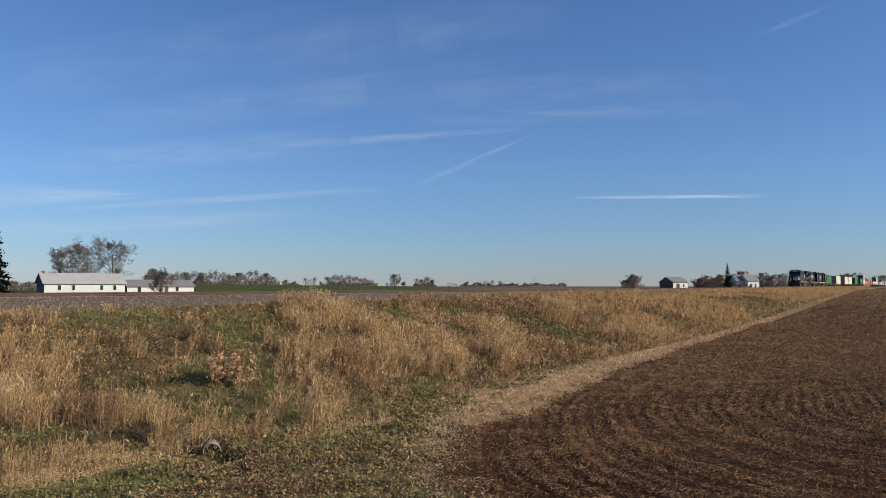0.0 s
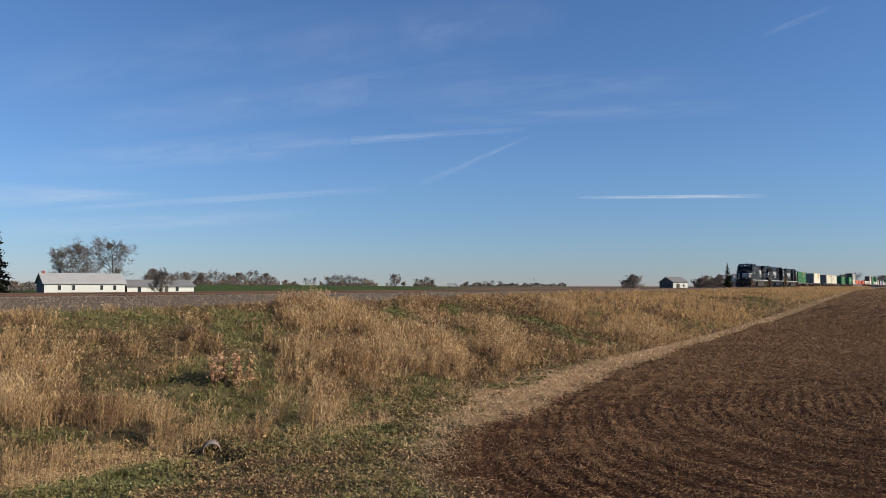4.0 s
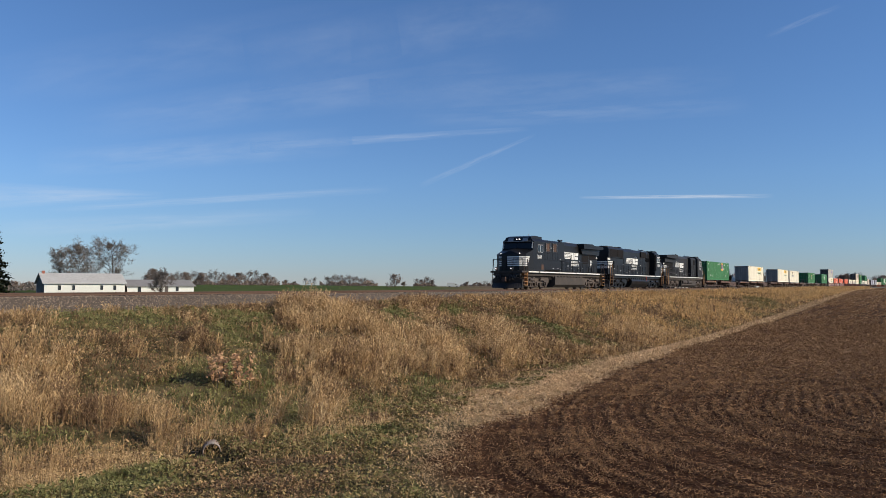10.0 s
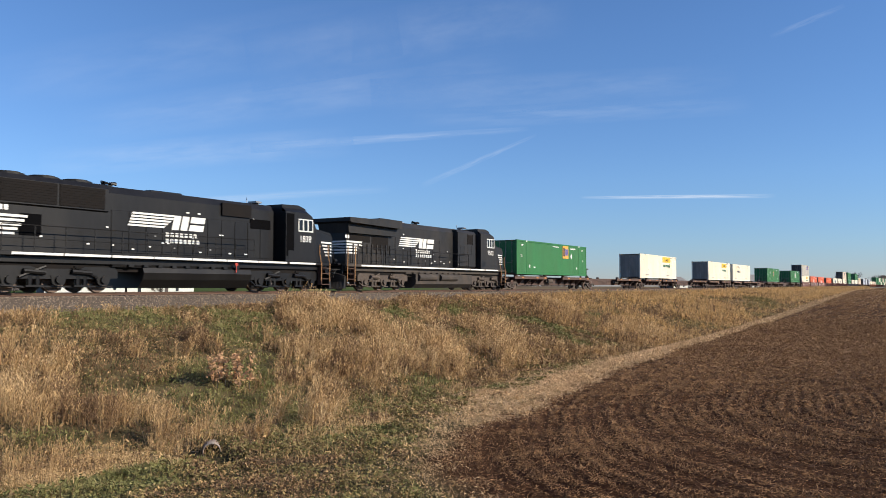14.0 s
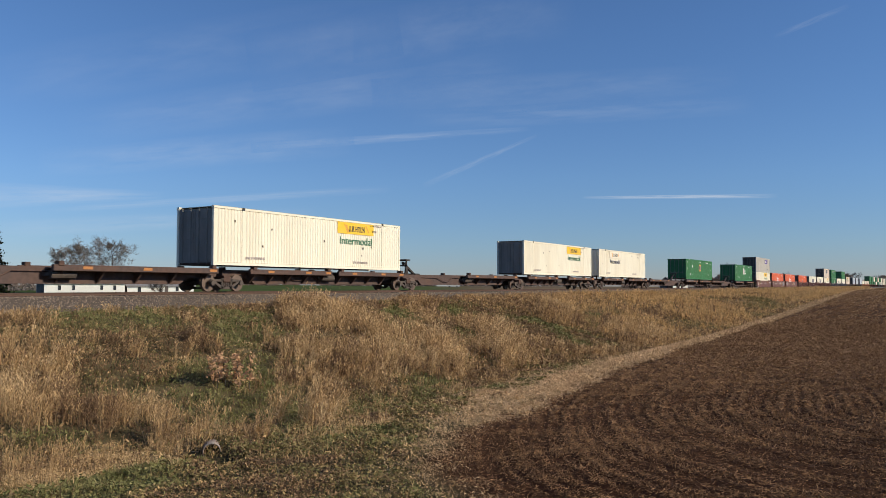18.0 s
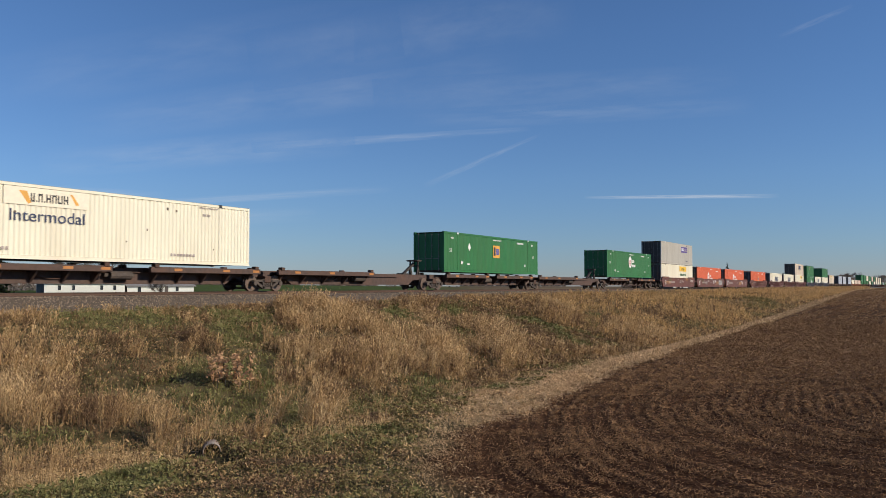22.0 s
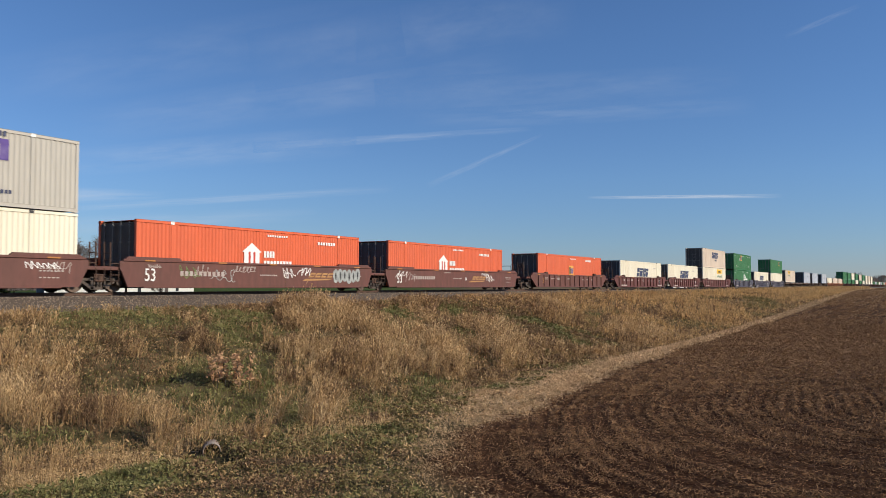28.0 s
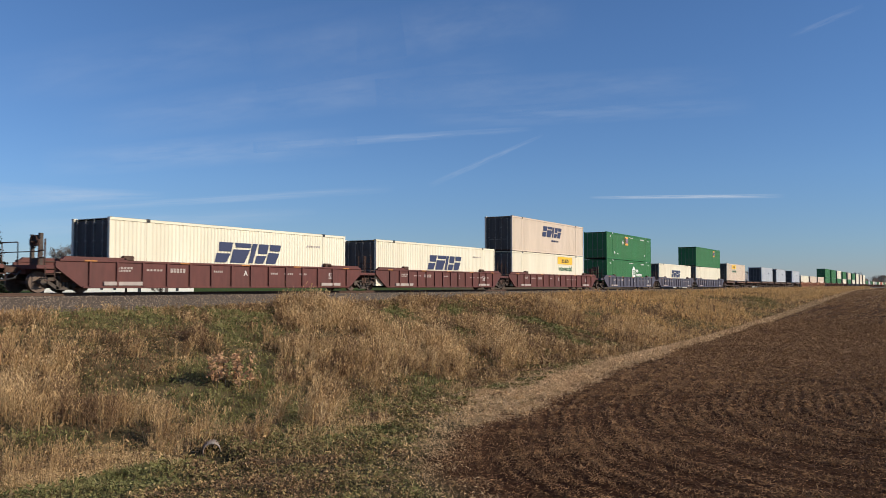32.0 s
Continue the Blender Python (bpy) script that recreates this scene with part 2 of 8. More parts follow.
ROOFING = surface("pale_metal_roofing", (0.42, 0.41, 0.385), 0.6, 0, 0.12, 2, 0.3, (0.3, 0.26, 0.23), 0.3, 0.05, 8)
SHINGLE = surface("grey_shingle", (0.22, 0.21, 0.20), 0.8, 0, 0.15, 3, 0.3, (0.15, 0.14, 0.13), 0.4, 0.1, 8)
# dark door wood; on gable ends the dark colour stands for shade
GABLE_SHADE_DOOR = surface("gable_shade_and_door_wood", (0.10, 0.085, 0.075), 0.85, 0, 0.25, 3, 0.3, (0.06, 0.05, 0.045), 0.6, 0.1, 8)
BRICKRED = surface("red_brick", (0.30, 0.11, 0.08), 0.85, 0, 0.2, 6, 0.2, bump=0.1)
PANE = surface("shaded_pane", (0.03, 0.035, 0.04), 0.15, 0, 0.1, 2, 0, bump=0, spec=0.5)
# door colours, darker than the container walls; the greyer one also on lock rods
DOOR_DARK = surface("dark_door_paint", (0.085, 0.072, 0.064), 0.7, 0, 0.25, 4, 0.6, (0.05, 0.04, 0.034), 0.9, 0.05, 20, streak=4)
DOOR_GREY = surface("mid_grey_door_paint", (0.25, 0.23, 0.20), 0.65, 0, 0.2, 4, 0.6, (0.12, 0.10, 0.085), 0.9, 0.05, 20, streak=4)
BARK = surface("grey_bark", (0.075, 0.062, 0.052), 0.9, 0, 0.25, 3, 0.3, (0.07, 0.06, 0.05), 0.6, 0.2, 8)
STONE = surface("ballast_stone", (0.25, 0.19, 0.137), 0.9, 0, 0.2, 8, 0.4, (0.14, 0.115, 0.095), 0.5, 0.3, 30, island=0.35)
BALLAST = surface("ballast_bed", (0.085, 0.064, 0.046), 0.95, 0, 0.45, 14, 0.5, (0.09, 0.075, 0.06), 0.8, 0.8, 18)
OCHRE = surface("ochre_grab_rail_paint", (0.40, 0.21, 0.085), 0.7, 0, 0.2, 8, 0.4, (0.2, 0.1, 0.05), 2, 0.1)
RAIL = surface("rusty_rail_steel", (0.10, 0.055, 0.036), 0.7, 0.2, 0.2, 6, 0.4, bump=0.1)
TIE = surface("creosoted_timber", (0.060, 0.046, 0.038), 0.9, 0, 0.3, 6, 0.4, bump=0.3)
PIPE = surface("galvanised_corrugated_steel", (0.34, 0.29, 0.235), 0.75, 0.1, 0.2, 8, 0.6, (0.16, 0.09, 0.06), 2.5, 0.1)
# near-black colour that stands for shade inside openings
OPENING_SHADE = surface("painted_opening_shade", (0.0025, 0.0025, 0.003), 0.9, 0, 0.2, 4, 0, bump=0, spec=0.05)
MESHED = surface("sooty_wire_mesh", (0.008, 0.0065, 0.006), 0.8, 0, 0.3, 30, 0.4, (0.022, 0.017, 0.014), 1.2, 0.2, 60, spec=0.15)
PIPE_SHADE = surface("pipe_inside_shade", (0.022, 0.017, 0.013), 0.95, 0, 0.3, 6, 0, bump=0.3)
DRY = plant("dry_grass", (0.33, 0.208, 0.100), (0.66, 0.450, 0.225), 0.30, 0.6, 0.25)
PALE = plant("bleached_grass", (0.46, 0.312, 0.155), (0.84, 0.61, 0.33), 0.3, 0.6, 0.25)
GOLD = plant("golden_dry_grass", (0.47, 0.285, 0.115), (0.88, 0.58, 0.26), 0.3, 0.6, 0.25)
WEED = plant("brown_weed", (0.11, 0.066, 0.037), (0.36, 0.228, 0.125), 0.3, 0.6, 0.2)
GREEN = plant("green_grass", (0.092, 0.104, 0.036), (0.28, 0.262, 0.105), 0.5, 0.6, 0.25, (0.36, 0.285, 0.14))
OLIVE = plant("low_olive_herbs", (0.11, 0.090, 0.036), (0.30, 0.230, 0.100), 0.6, 0.65, 0.2, (0.40, 0.29, 0.155))
STRAW = plant("field_straw", (0.082, 0.044, 0.023), (0.42, 0.248, 0.128), 0.25, 0.75, 0.1)
STRAW_PALE = plant("headland_straw", (0.28, 0.175, 0.09), (0.90, 0.635, 0.365), 0.2, 0.7, 0.1)
RUSSET = plant("russet_leaves", (0.38, 0.22, 0.115), (0.74, 0.48, 0.275), 2.0, 0.7, 0.3)
TWIG = plant("bare_twigs", (0.10, 0.085, 0.075), (0.25, 0.215, 0.19), 0.2, 0.6, 0.0)
BROWN_LEAF = plant("brown_leaves", (0.15, 0.115, 0.095), (0.32, 0.24, 0.19), 0.2, 0.6, 0.2)
NEEDLE = plant("spruce_needles", (0.020, 0.028, 0.018), (0.055, 0.062, 0.036), 0.3, 0.6, 0.1)
GROUND = ground_paint()


# ---- mesh building ----
class Shape:
    """Gathers boxes, rods, prisms and plates into one mesh."""

    def __init__(self):
        self.v, self.f = [], []

    def add(self, vs, fs):
        o = len(self.v)
        self.v += [tuple(p) for p in vs]
        self.f += [tuple(i + o for i in q) for q in fs]
        return self

    def box(self, x0, x1, y0, y1, z0, z1, c=0.0):
        """A box; c cuts its four long edges."""
        if not c:
            vs = [(x, y, z) for x in (x0, x1) for y in (y0, y1) for z in (z0, z1)]
            return self.add(vs, [(0, 1, 3, 2), (4, 6, 7, 5), (0, 4, 5, 1), (2, 3, 7, 6), (0, 2, 6, 4), (1, 5, 7, 3)])
        ring = [(y0 + c, z0), (y1 - c, z0), (y1, z0 + c), (y1, z1 - c), (y1 - c, z1), (y0 + c, z1), (y0, z1 - c), (y0, z0 + c)]
        return self.prism(ring, x0, x1, "x")

    def prism(self, ring, a, b, axis):
        """A closed outline pushed along an axis. x: outline (y, z); y: (x, z); z: (x, y)."""
        put = {"x": lambda p, t: (t, p[0], p[1]), "y": lambda p, t: (p[0], t, p[1]), "z": lambda p, t: (p[0], p[1], t)}[axis]
        n = len(ring)
        vs = [put(p, a) for p in ring] + [put(p, b) for p in ring]
        fs = [(i, (i + 1) % n, (i + 1) % n + n, i + n) for i in range(n)]
        return self.add(vs, fs + [tuple(reversed(range(n))), tuple(range(n, 2 * n))])

    def disc(self, c, r, a, b, axis="y", seg=14, inner=0.0):
        ring = [(c[0] + r * math.cos(2 * math.pi * i / seg), c[1] + r * math.sin(2 * math.pi * i / seg)) for i in range(seg)]
        return self.prism(ring, a, b, axis)

    def rod(self, p, q, r, seg=6, r2=None):
        p, q = Vector(p), Vector(q)
        d = (q - p).normalized()
        u = d.orthogonal().normalized()
        w = d.cross(u)
        r2 = r if r2 is None else r2
        vs = [p + (u * math.cos(2 * math.pi * i / seg) + w * math.sin(2 * math.pi * i / seg)) * r for i in range(seg)]
        vs += [q + (u * math.cos(2 * math.pi * i / seg) + w * math.sin(2 * math.pi * i / seg)) * r2 for i in range(seg)]
        fs = [(i, (i + 1) % seg, (i + 1) % seg + seg, i + seg) for i in range(seg)]
        return self.add(vs, fs + [tuple(reversed(range(seg))), tuple(range(seg, 2 * seg))])

    def tube(self, pts, r0, r1, seg=5):
        """One bent, tapered stem through the points."""
        n, o = len(pts), len(self.v)
        for i, p in enumerate(pts):
            r = r0 + (r1 - r0) * i / (n - 1)
            self.v += [(p[0] + r * math.cos(2 * math.pi * k / seg), p[1] + r * math.sin(2 * math.pi * k / seg), p[2]) for k in range(seg)]
        self.f += [(o + i * seg + k, o + i * seg + (k + 1) % seg, o + (i + 1) * seg + (k + 1) % seg, o + (i + 1) * seg + k) for i in range(n - 1) for k in range(seg)]
        return self

    def line(self, pts, r, seg=5):
        for p, q in zip(pts, pts[1:]):
            self.rod(p, q, r, seg)
        return self

    def plate(self, pts, y, t=0.006):
        """A flat marking on a side wall: an outline (x, z) that stands t proud of y, towards -y."""
        return self.prism(pts, y - t, y + 0.001, "y")

    def bars(self, x, z, w, h, y, n, gap=0.35):
        """n upright strokes in place of small writing."""
        s = w / n
        for i in range(n):
            self.box(x + i * s, x + (i + 1 - gap) * s, y - 0.006, y + 0.001, z, z + h)
        return self

    def mesh(self, name, *mats):
        me = bpy.data.meshes.new(name)
        me.from_pydata(self.v, [], self.f)
        for m in mats:
            me.materials.append(m)
        fix = bmesh.new()
        fix.from_mesh(me)
        bmesh.ops.recalc_face_normals(fix, faces=fix.faces)
        fix.to_mesh(me)
        fix.free()
        return me


def part(name, shape, material, parent, label="", at=None):
    ob = new(name, shape.mesh(name, material) if isinstance(shape, Shape) else shape)
    ob.parent = parent
    if at is not None:
        ob.matrix_basis = at
    if label:
        tagged(ob, label)
    return ob


def parts_of(name, shape, material, parent, label=""):
    """Each loose piece of a shape as a part of its own."""
    up = list(range(len(shape.v)))

    def root(i):
        while up[i] != i:
            i = up[i]
        return i
    for q in shape.f:
        for i in q[1:]:
            up[root(i)] = root(q[0])
    sets = {}
    for q in shape.f:
        sets.setdefault(root(q[0]), []).append(q)
    for faces in sets.values():
        ids = sorted({i for q in faces for i in q})
        where = {i: j for j, i in enumerate(ids)}
        s = Shape()
        s.v = [shape.v[i] for i in ids]
        s.f = [tuple(where[i] for i in q) for q in faces]
        part(name, s, material, parent, label)


def thing(name, label, category, group="", kind=""):
    return tagged(new(name), label, category, group, kind)


def raw_mesh(name, verts, faces_flat, sides, material):
    """A mesh from arrays; all faces have the same number of sides."""
    me = bpy.data.meshes.new(name)
    n = len(faces_flat) // sides
    me.vertices.add(len(verts))
    me.vertices.foreach_set("co", np.ascontiguousarray(verts, dtype=np.float32).ravel())
    me.loops.add(n * sides)
    me.loops.foreach_set("vertex_index", np.ascontiguousarray(faces_flat, dtype=np.int32))
    me.polygons.add(n)
    me.polygons.foreach_set("loop_start", np.arange(0, n * sides, sides, dtype=np.int32))
    me.update(calc_edges=True)
    me.materials.append(material)
    return me


def words(text, size, x, z, y, material, parent, name="lettering", depth=0.004, squeeze=1.0, label="", slant=0.0):
    """Lettering in the built-in font that reads along +x and faces -y; x, z: its lower left corner."""
    cu = bpy.data.curves.new(name, "FONT")
    cu.body, cu.size, cu.extrude, cu.shear = text, size, depth, slant
    tmp = bpy.data.objects.new(name, cu)
    scene.collection.objects.link(tmp)
    me = bpy.data.meshes.new_from_object(tmp.evaluated_get(bpy.context.evaluated_depsgraph_get()))
    bpy.data.objects.remove(tmp)
    me.materials.clear()
    me.materials.append(material)
    ob = new(name, me)
    ob.parent = parent
    ob.matrix_basis = pose(x, y - depth, z, 90) @ Matrix.Diagonal((squeeze, 1, 1, 1))
    if label:
        tagged(ob, label)
    return ob


# ---- ground ----
rng = np.random.default_rng(7)


def smooth(a, b, t):
    t = np.clip((t - a) / (b - a), 0, 1)
    return t * t * (3 - 2 * t)


def field_level(x):
    return np.interp(x, [-100, 55, 87, 125, 180, 300, 5000], [-3.1, -3.1, -2.5, -1.6, -0.62, -0.42, -0.42])


def field_edge(x):
    """How far in y the tilled field reaches towards the track."""
    return np.interp(x, [-50, 18, 24, 30, 44, 57, 80, 120, 180, 5000], [-21.5, -21.5, -20.9, -20.1, -19.2, -18.8, -19.0, -18.9, -18.0, -18.0])


def inside_field(x, y):
    """Metres inside the field's edge, round its near corner; rows follow it."""
    a, b, r = field_edge(x) - y, (x - 10.0) * 0.64, 5.5
    pa, pb = np.maximum(r - a, 0), np.maximum(r - b, 0)
    return np.where((a > r) & (b > r), np.minimum(a, b), r - np.sqrt(pa * pa + pb * pb))


def row_line(x, y):
    """Metres across the tilled rows, which swing round the near corner of the field."""
    a, b, r = field_edge(x) - y, (x - 10.0) * 0.64, 9.0
    pa, pb = np.maximum(r - a, 0), np.maximum(r - b, 0)
    d = np.where((a > r) & (b > r), np.minimum(a, b), r - np.sqrt(pa * pa + pb * pb))
    return d + 0.05 * bumps(x, y, 1.1, 3.0)


def ridges(x, y):
    """The tilled ridges, -1 in a furrow to 1 on a crest: narrow rows within broader passes, broken up here and there."""
    d = row_line(x, y)
    return (0.55 * np.sin(2 * np.pi * d / 0.34) * (0.6 + 0.5 * bumps(x, y, 1.6, 5.0)) + 0.30 * np.sin(2 * np.pi * d / 1.02 + 0.9 * bumps(x, y, 3.0, 1.0)) + 0.35 * bumps(x, y, 0.5, 8.0))


def bumps(x, y, s, seed=0.0):
    """A cheap smooth unevenness between -1 and 1."""
    return (np.sin(x / s + 1.3 * np.sin(y / s * 0.7 + seed)) + np.sin(y / s * 1.1 + 1.7 * np.sin(x / s * 0.6 + seed * 2))
            + np.sin((x + y) / s * 0.53 + seed * 3)) / 3


def ground_level(x, y):
    x, y = np.broadcast_arrays(np.asarray(x, float), np.asarray(y, float))
    f = field_level(x)
    dip = 0.27 * (1 - smooth(60, 130, x))
    s = np.select(
        [y < -19, y < -17.8, y < -16.2, y < -4.2, y < -2.4, y < 2.4, y < 4.2, y < 14],
        [f, f - dip * smooth(-19, -17.8, y), f - dip, (f - dip) + (-0.80 - f + dip) * np.clip((y + 16.2) / 12.0, 0, 1) ** 0.92, -0.80 + 0 * y, -0.95 + 0 * y,
         -0.95 + 0 * y, -0.95 - 0.5 * smooth(4.2, 14, y)], -1.45 - 0.5 * smooth(14, 60, y))
    slope = (y > -16.2) & (y < -4.2)
    s = s + np.where(slope, (0.22 * bumps(x, y, 2.1, 1.0) + 0.13 * bumps(x, y, 0.62, 6.0)) * np.sin(np.clip((y + 16.2) / 12.0, 0, 1) * np.pi), 0)
    # a gully that runs down the bank to the pipe
    g = np.abs((x - 14.2) + 0.5 * (y + 12.5)) / 2.2
    s = s - np.where(slope, 0.45 * np.exp(-g * g) * np.sin(np.clip((y + 16.2) / 12.0, 0, 1) * np.pi), 0)
    # earth heaped round the drain pipe
    s = s + 0.42 * np.exp(-(((x - 12.46) / 0.58) ** 2 + ((y + 17.85) / 0.56) ** 2))
    # a scoured hollow before its mouth
    s = s - 0.30 * np.exp(-(((x - 11.40) / 0.58) ** 2 + ((y + 18.95) / 0.58) ** 2))
    # far fields swell gently on the other side of the track
    away = np.hypot(x, y)
    s = s + np.where(y > 14, smooth(150, 620, away) * (2.1 + 1.9 * np.exp(-((np.arctan2(y + 31, x) - 0.84) / 0.16) ** 2)), 0)
    s = s + np.where(y > 14, -1.3 * smooth(900, 3500, away), 0)
    # the road bank under the camera
    s = s + np.where(y < -4.2, 1.75 * smooth(6.5, 0.0, x) * (1 - 0.5 * smooth(-12, -4.2, y)), 0)
    # tilled rows
    d = inside_field(x, y)
    rows = np.where((d > 0.2) & (y < -15), 0.036 * ridges(x, y) * smooth(0.2, 0.9, d) * smooth(44, 26, x), 0)
    rough = np.where((d > 0) & (y < -15), 0.022 * bumps(x, y, 0.23) + 0.035 * bumps(x, y, 1.7, 2), 0)
    # wheel tracks of the tractor along the field
    tracks = sum(np.exp(-(((y + 0.018 * x - c + 0.25 * bumps(x, y, 9.0, 2)) / 0.16) ** 2)) for c in (-26.3, -24.4))
    rows = rows - np.where((x > 22) & (x < 130), 0.05 * tracks, 0)
    return s + rows + rough


def spread(*runs):
    out = [np.arange(a, b, s) for a, b, s in runs]
    return np.unique(np.concatenate(out))


def build_ground():
    xs = np.concatenate([spread((-900, -60, 60), (-60, 4, 2), (4, 9, 0.19), (9, 32, 0.10), (32, 46, 0.2), (46, 90, 0.4), (90, 320, 4)), np.geomspace(320, 4700, 40)])
    ys = np.concatenate([spread((-900, -60, 60), (-60, -32, 2), (-32, -18.5, 0.10), (-18.5, -2.4, 0.17), (-2.4, 15, 0.8), (15, 90, 5)), np.geomspace(92, 4700, 45)])
    gx, gy = np.meshgrid(xs, ys)
    z = ground_level(gx, gy)
    nx, ny = len(xs), len(ys)
    i = np.arange(nx * ny).reshape(ny, nx)
    quads = np.stack([i[:-1, :-1], i[:-1, 1:], i[1:, 1:], i[1:, :-1]], -1).reshape(-1)
    me = raw_mesh("ground", np.stack([gx, gy, z], -1).reshape(-1, 3), quads, 4, GROUND)
    me.polygons.foreach_set("use_smooth", np.ones(len(me.polygons), dtype=bool))
    d = inside_field(gx, gy)
    turn = np.degrees(np.arctan2(gy + 31, gx))
    soil = smooth(-0.3, 0.4, d + 0.3 * bumps(gx, gy, 0.5)) * (gy < -10)
    far = smooth(5, 12, gy)
    wheat = smooth(14, 60, gy) * (smooth(27.5, 33, turn) + 0.0) * smooth(120, 240, np.hypot(gx, gy + 31))
    for name, values in (("soil", soil), ("far", far), ("wheat", wheat)):
        a = me.attributes.new(name, "FLOAT", "POINT")
        a.data.foreach_set("value", np.ascontiguousarray(values, dtype=np.float32).ravel())
    return tagged(new("ground", me), "grassy railway bank and ditch beside a tilled brown field", "ground", kind="structure")


build_ground()


# ---- railway track ----
RAIL_TOP = -0.08


def build_track():
    bed = Shape()
    bed.prism([(-3.75, -1.08), (-1.95, -0.25), (-0.9, -0.22), (0.9, -0.22), (1.95, -0.25), (3.75, -1.08)], -400, 1500, "x")
    bed_ob = tagged(new("ballast_bed", bed.mesh("ballast_bed", BALLAST)), "grey crushed-stone ballast under the track", "ballast", kind="structure")
    # loose stones over the near shoulder
    n = 21000
    x = 5 + 115 * rng.uniform(0, 1, n) ** 1.7
    t = rng.uniform(0, 1, n)
    y = -3.85 + 2.3 * t
    z = np.where(y < -1.95, -1.08 + (y + 3.75) / 1.8 * 0.83, -0.245)
    r = rng.uniform(0.020, 0.050, n) * np.where(x > 60, 1.4, 1.0)
    base = np.array([(1, 0, 0), (-1, 0, 0), (0, 1, 0), (0, -1, 0), (0, 0, 1), (0, 0, -1)], float)
    v = base[None] * rng.uniform(0.6, 1.3, (n, 6, 1)) + rng.normal(0, 0.22, (n, 6, 3))
    v = v * r[:, None, None] + np.stack([x, y, z], -1)[:, None]
    tri = np.array([(0, 2, 4), (2, 1, 4), (1, 3, 4), (3, 0, 4), (2, 0, 5), (1, 2, 5), (3, 1, 5), (0, 3, 5)])
    f = (tri[None] + (np.arange(n) * 6)[:, None, None]).reshape(-1)
    tagged(new("ballast_stones", raw_mesh("ballast_stones", v.reshape(-1, 3), f, 3, STONE)), "loose grey ballast stones on the shoulder", "ballast", kind="stuff")
    track = thing("railway_track", "rusty steel rails on dark timber sleepers", "railway track", kind="structure")
    for side in (-1, 1):
        y = side * 0.755
        s = Shape().prism([(y - 0.07, -0.17), (y + 0.07, -0.17), (y + 0.07, -0.155), (y + 0.012, -0.13), (y + 0.012, -0.045), (y + 0.036, -0.035),
                           (y + 0.036, -0.005), (y + 0.028, 0), (y - 0.028, 0), (y - 0.036, -0.005), (y - 0.036, -0.035), (y - 0.012, -0.045),
                           (y - 0.012, -0.13), (y - 0.07, -0.155)], -400, 1500, "x")
        part("rail", s, RAIL, track, at=pose(0, 0, RAIL_TOP))
    tie = Shape().box(-0.11, 0.11, -1.3, 1.3, -0.34, -0.125, 0.012).mesh("sleeper", TIE)
    for i in range(230):
        part("sleeper", tie, None, track, at=pose(6 + i * 0.535 + rng.normal(0, 0.012), rng.normal(0, 0.02), RAIL_TOP + rng.normal(0, 0.004), 0, 0, rng.normal(0, 0.5)))


build_track()


# ---- the train: freight containers ----
LONG, WIDE, TALL = 16.15, 2.59, 2.93
moving = []


def corrugated(length, y, z0, z1, pitch, deep, out):
    """A pressed steel wall along x whose ribs stand out towards out (+1 or -1 in y)."""
    xs, ys = [], []
    n = max(2, int(length / pitch))
    p = length / n
    for i in range(n):
        for fx, fy in ((0.0, 0), (0.28, 0), (0.46, 1), (0.82, 1)):
            xs.append((i + fx) * p)
            ys.append(y - out * deep * fy)
    xs.append(length)
    ys.append(y)
    s = Shape()
    m = len(xs)
    s.v = [(a, b, z0) for a, b in zip(xs, ys)] + [(a, b, z1) for a, b in zip(xs, ys)]
    s.f = [(i, i + 1, i + 1 + m, i + m) for i in range(m - 1)]
    return s


box_cache = {}


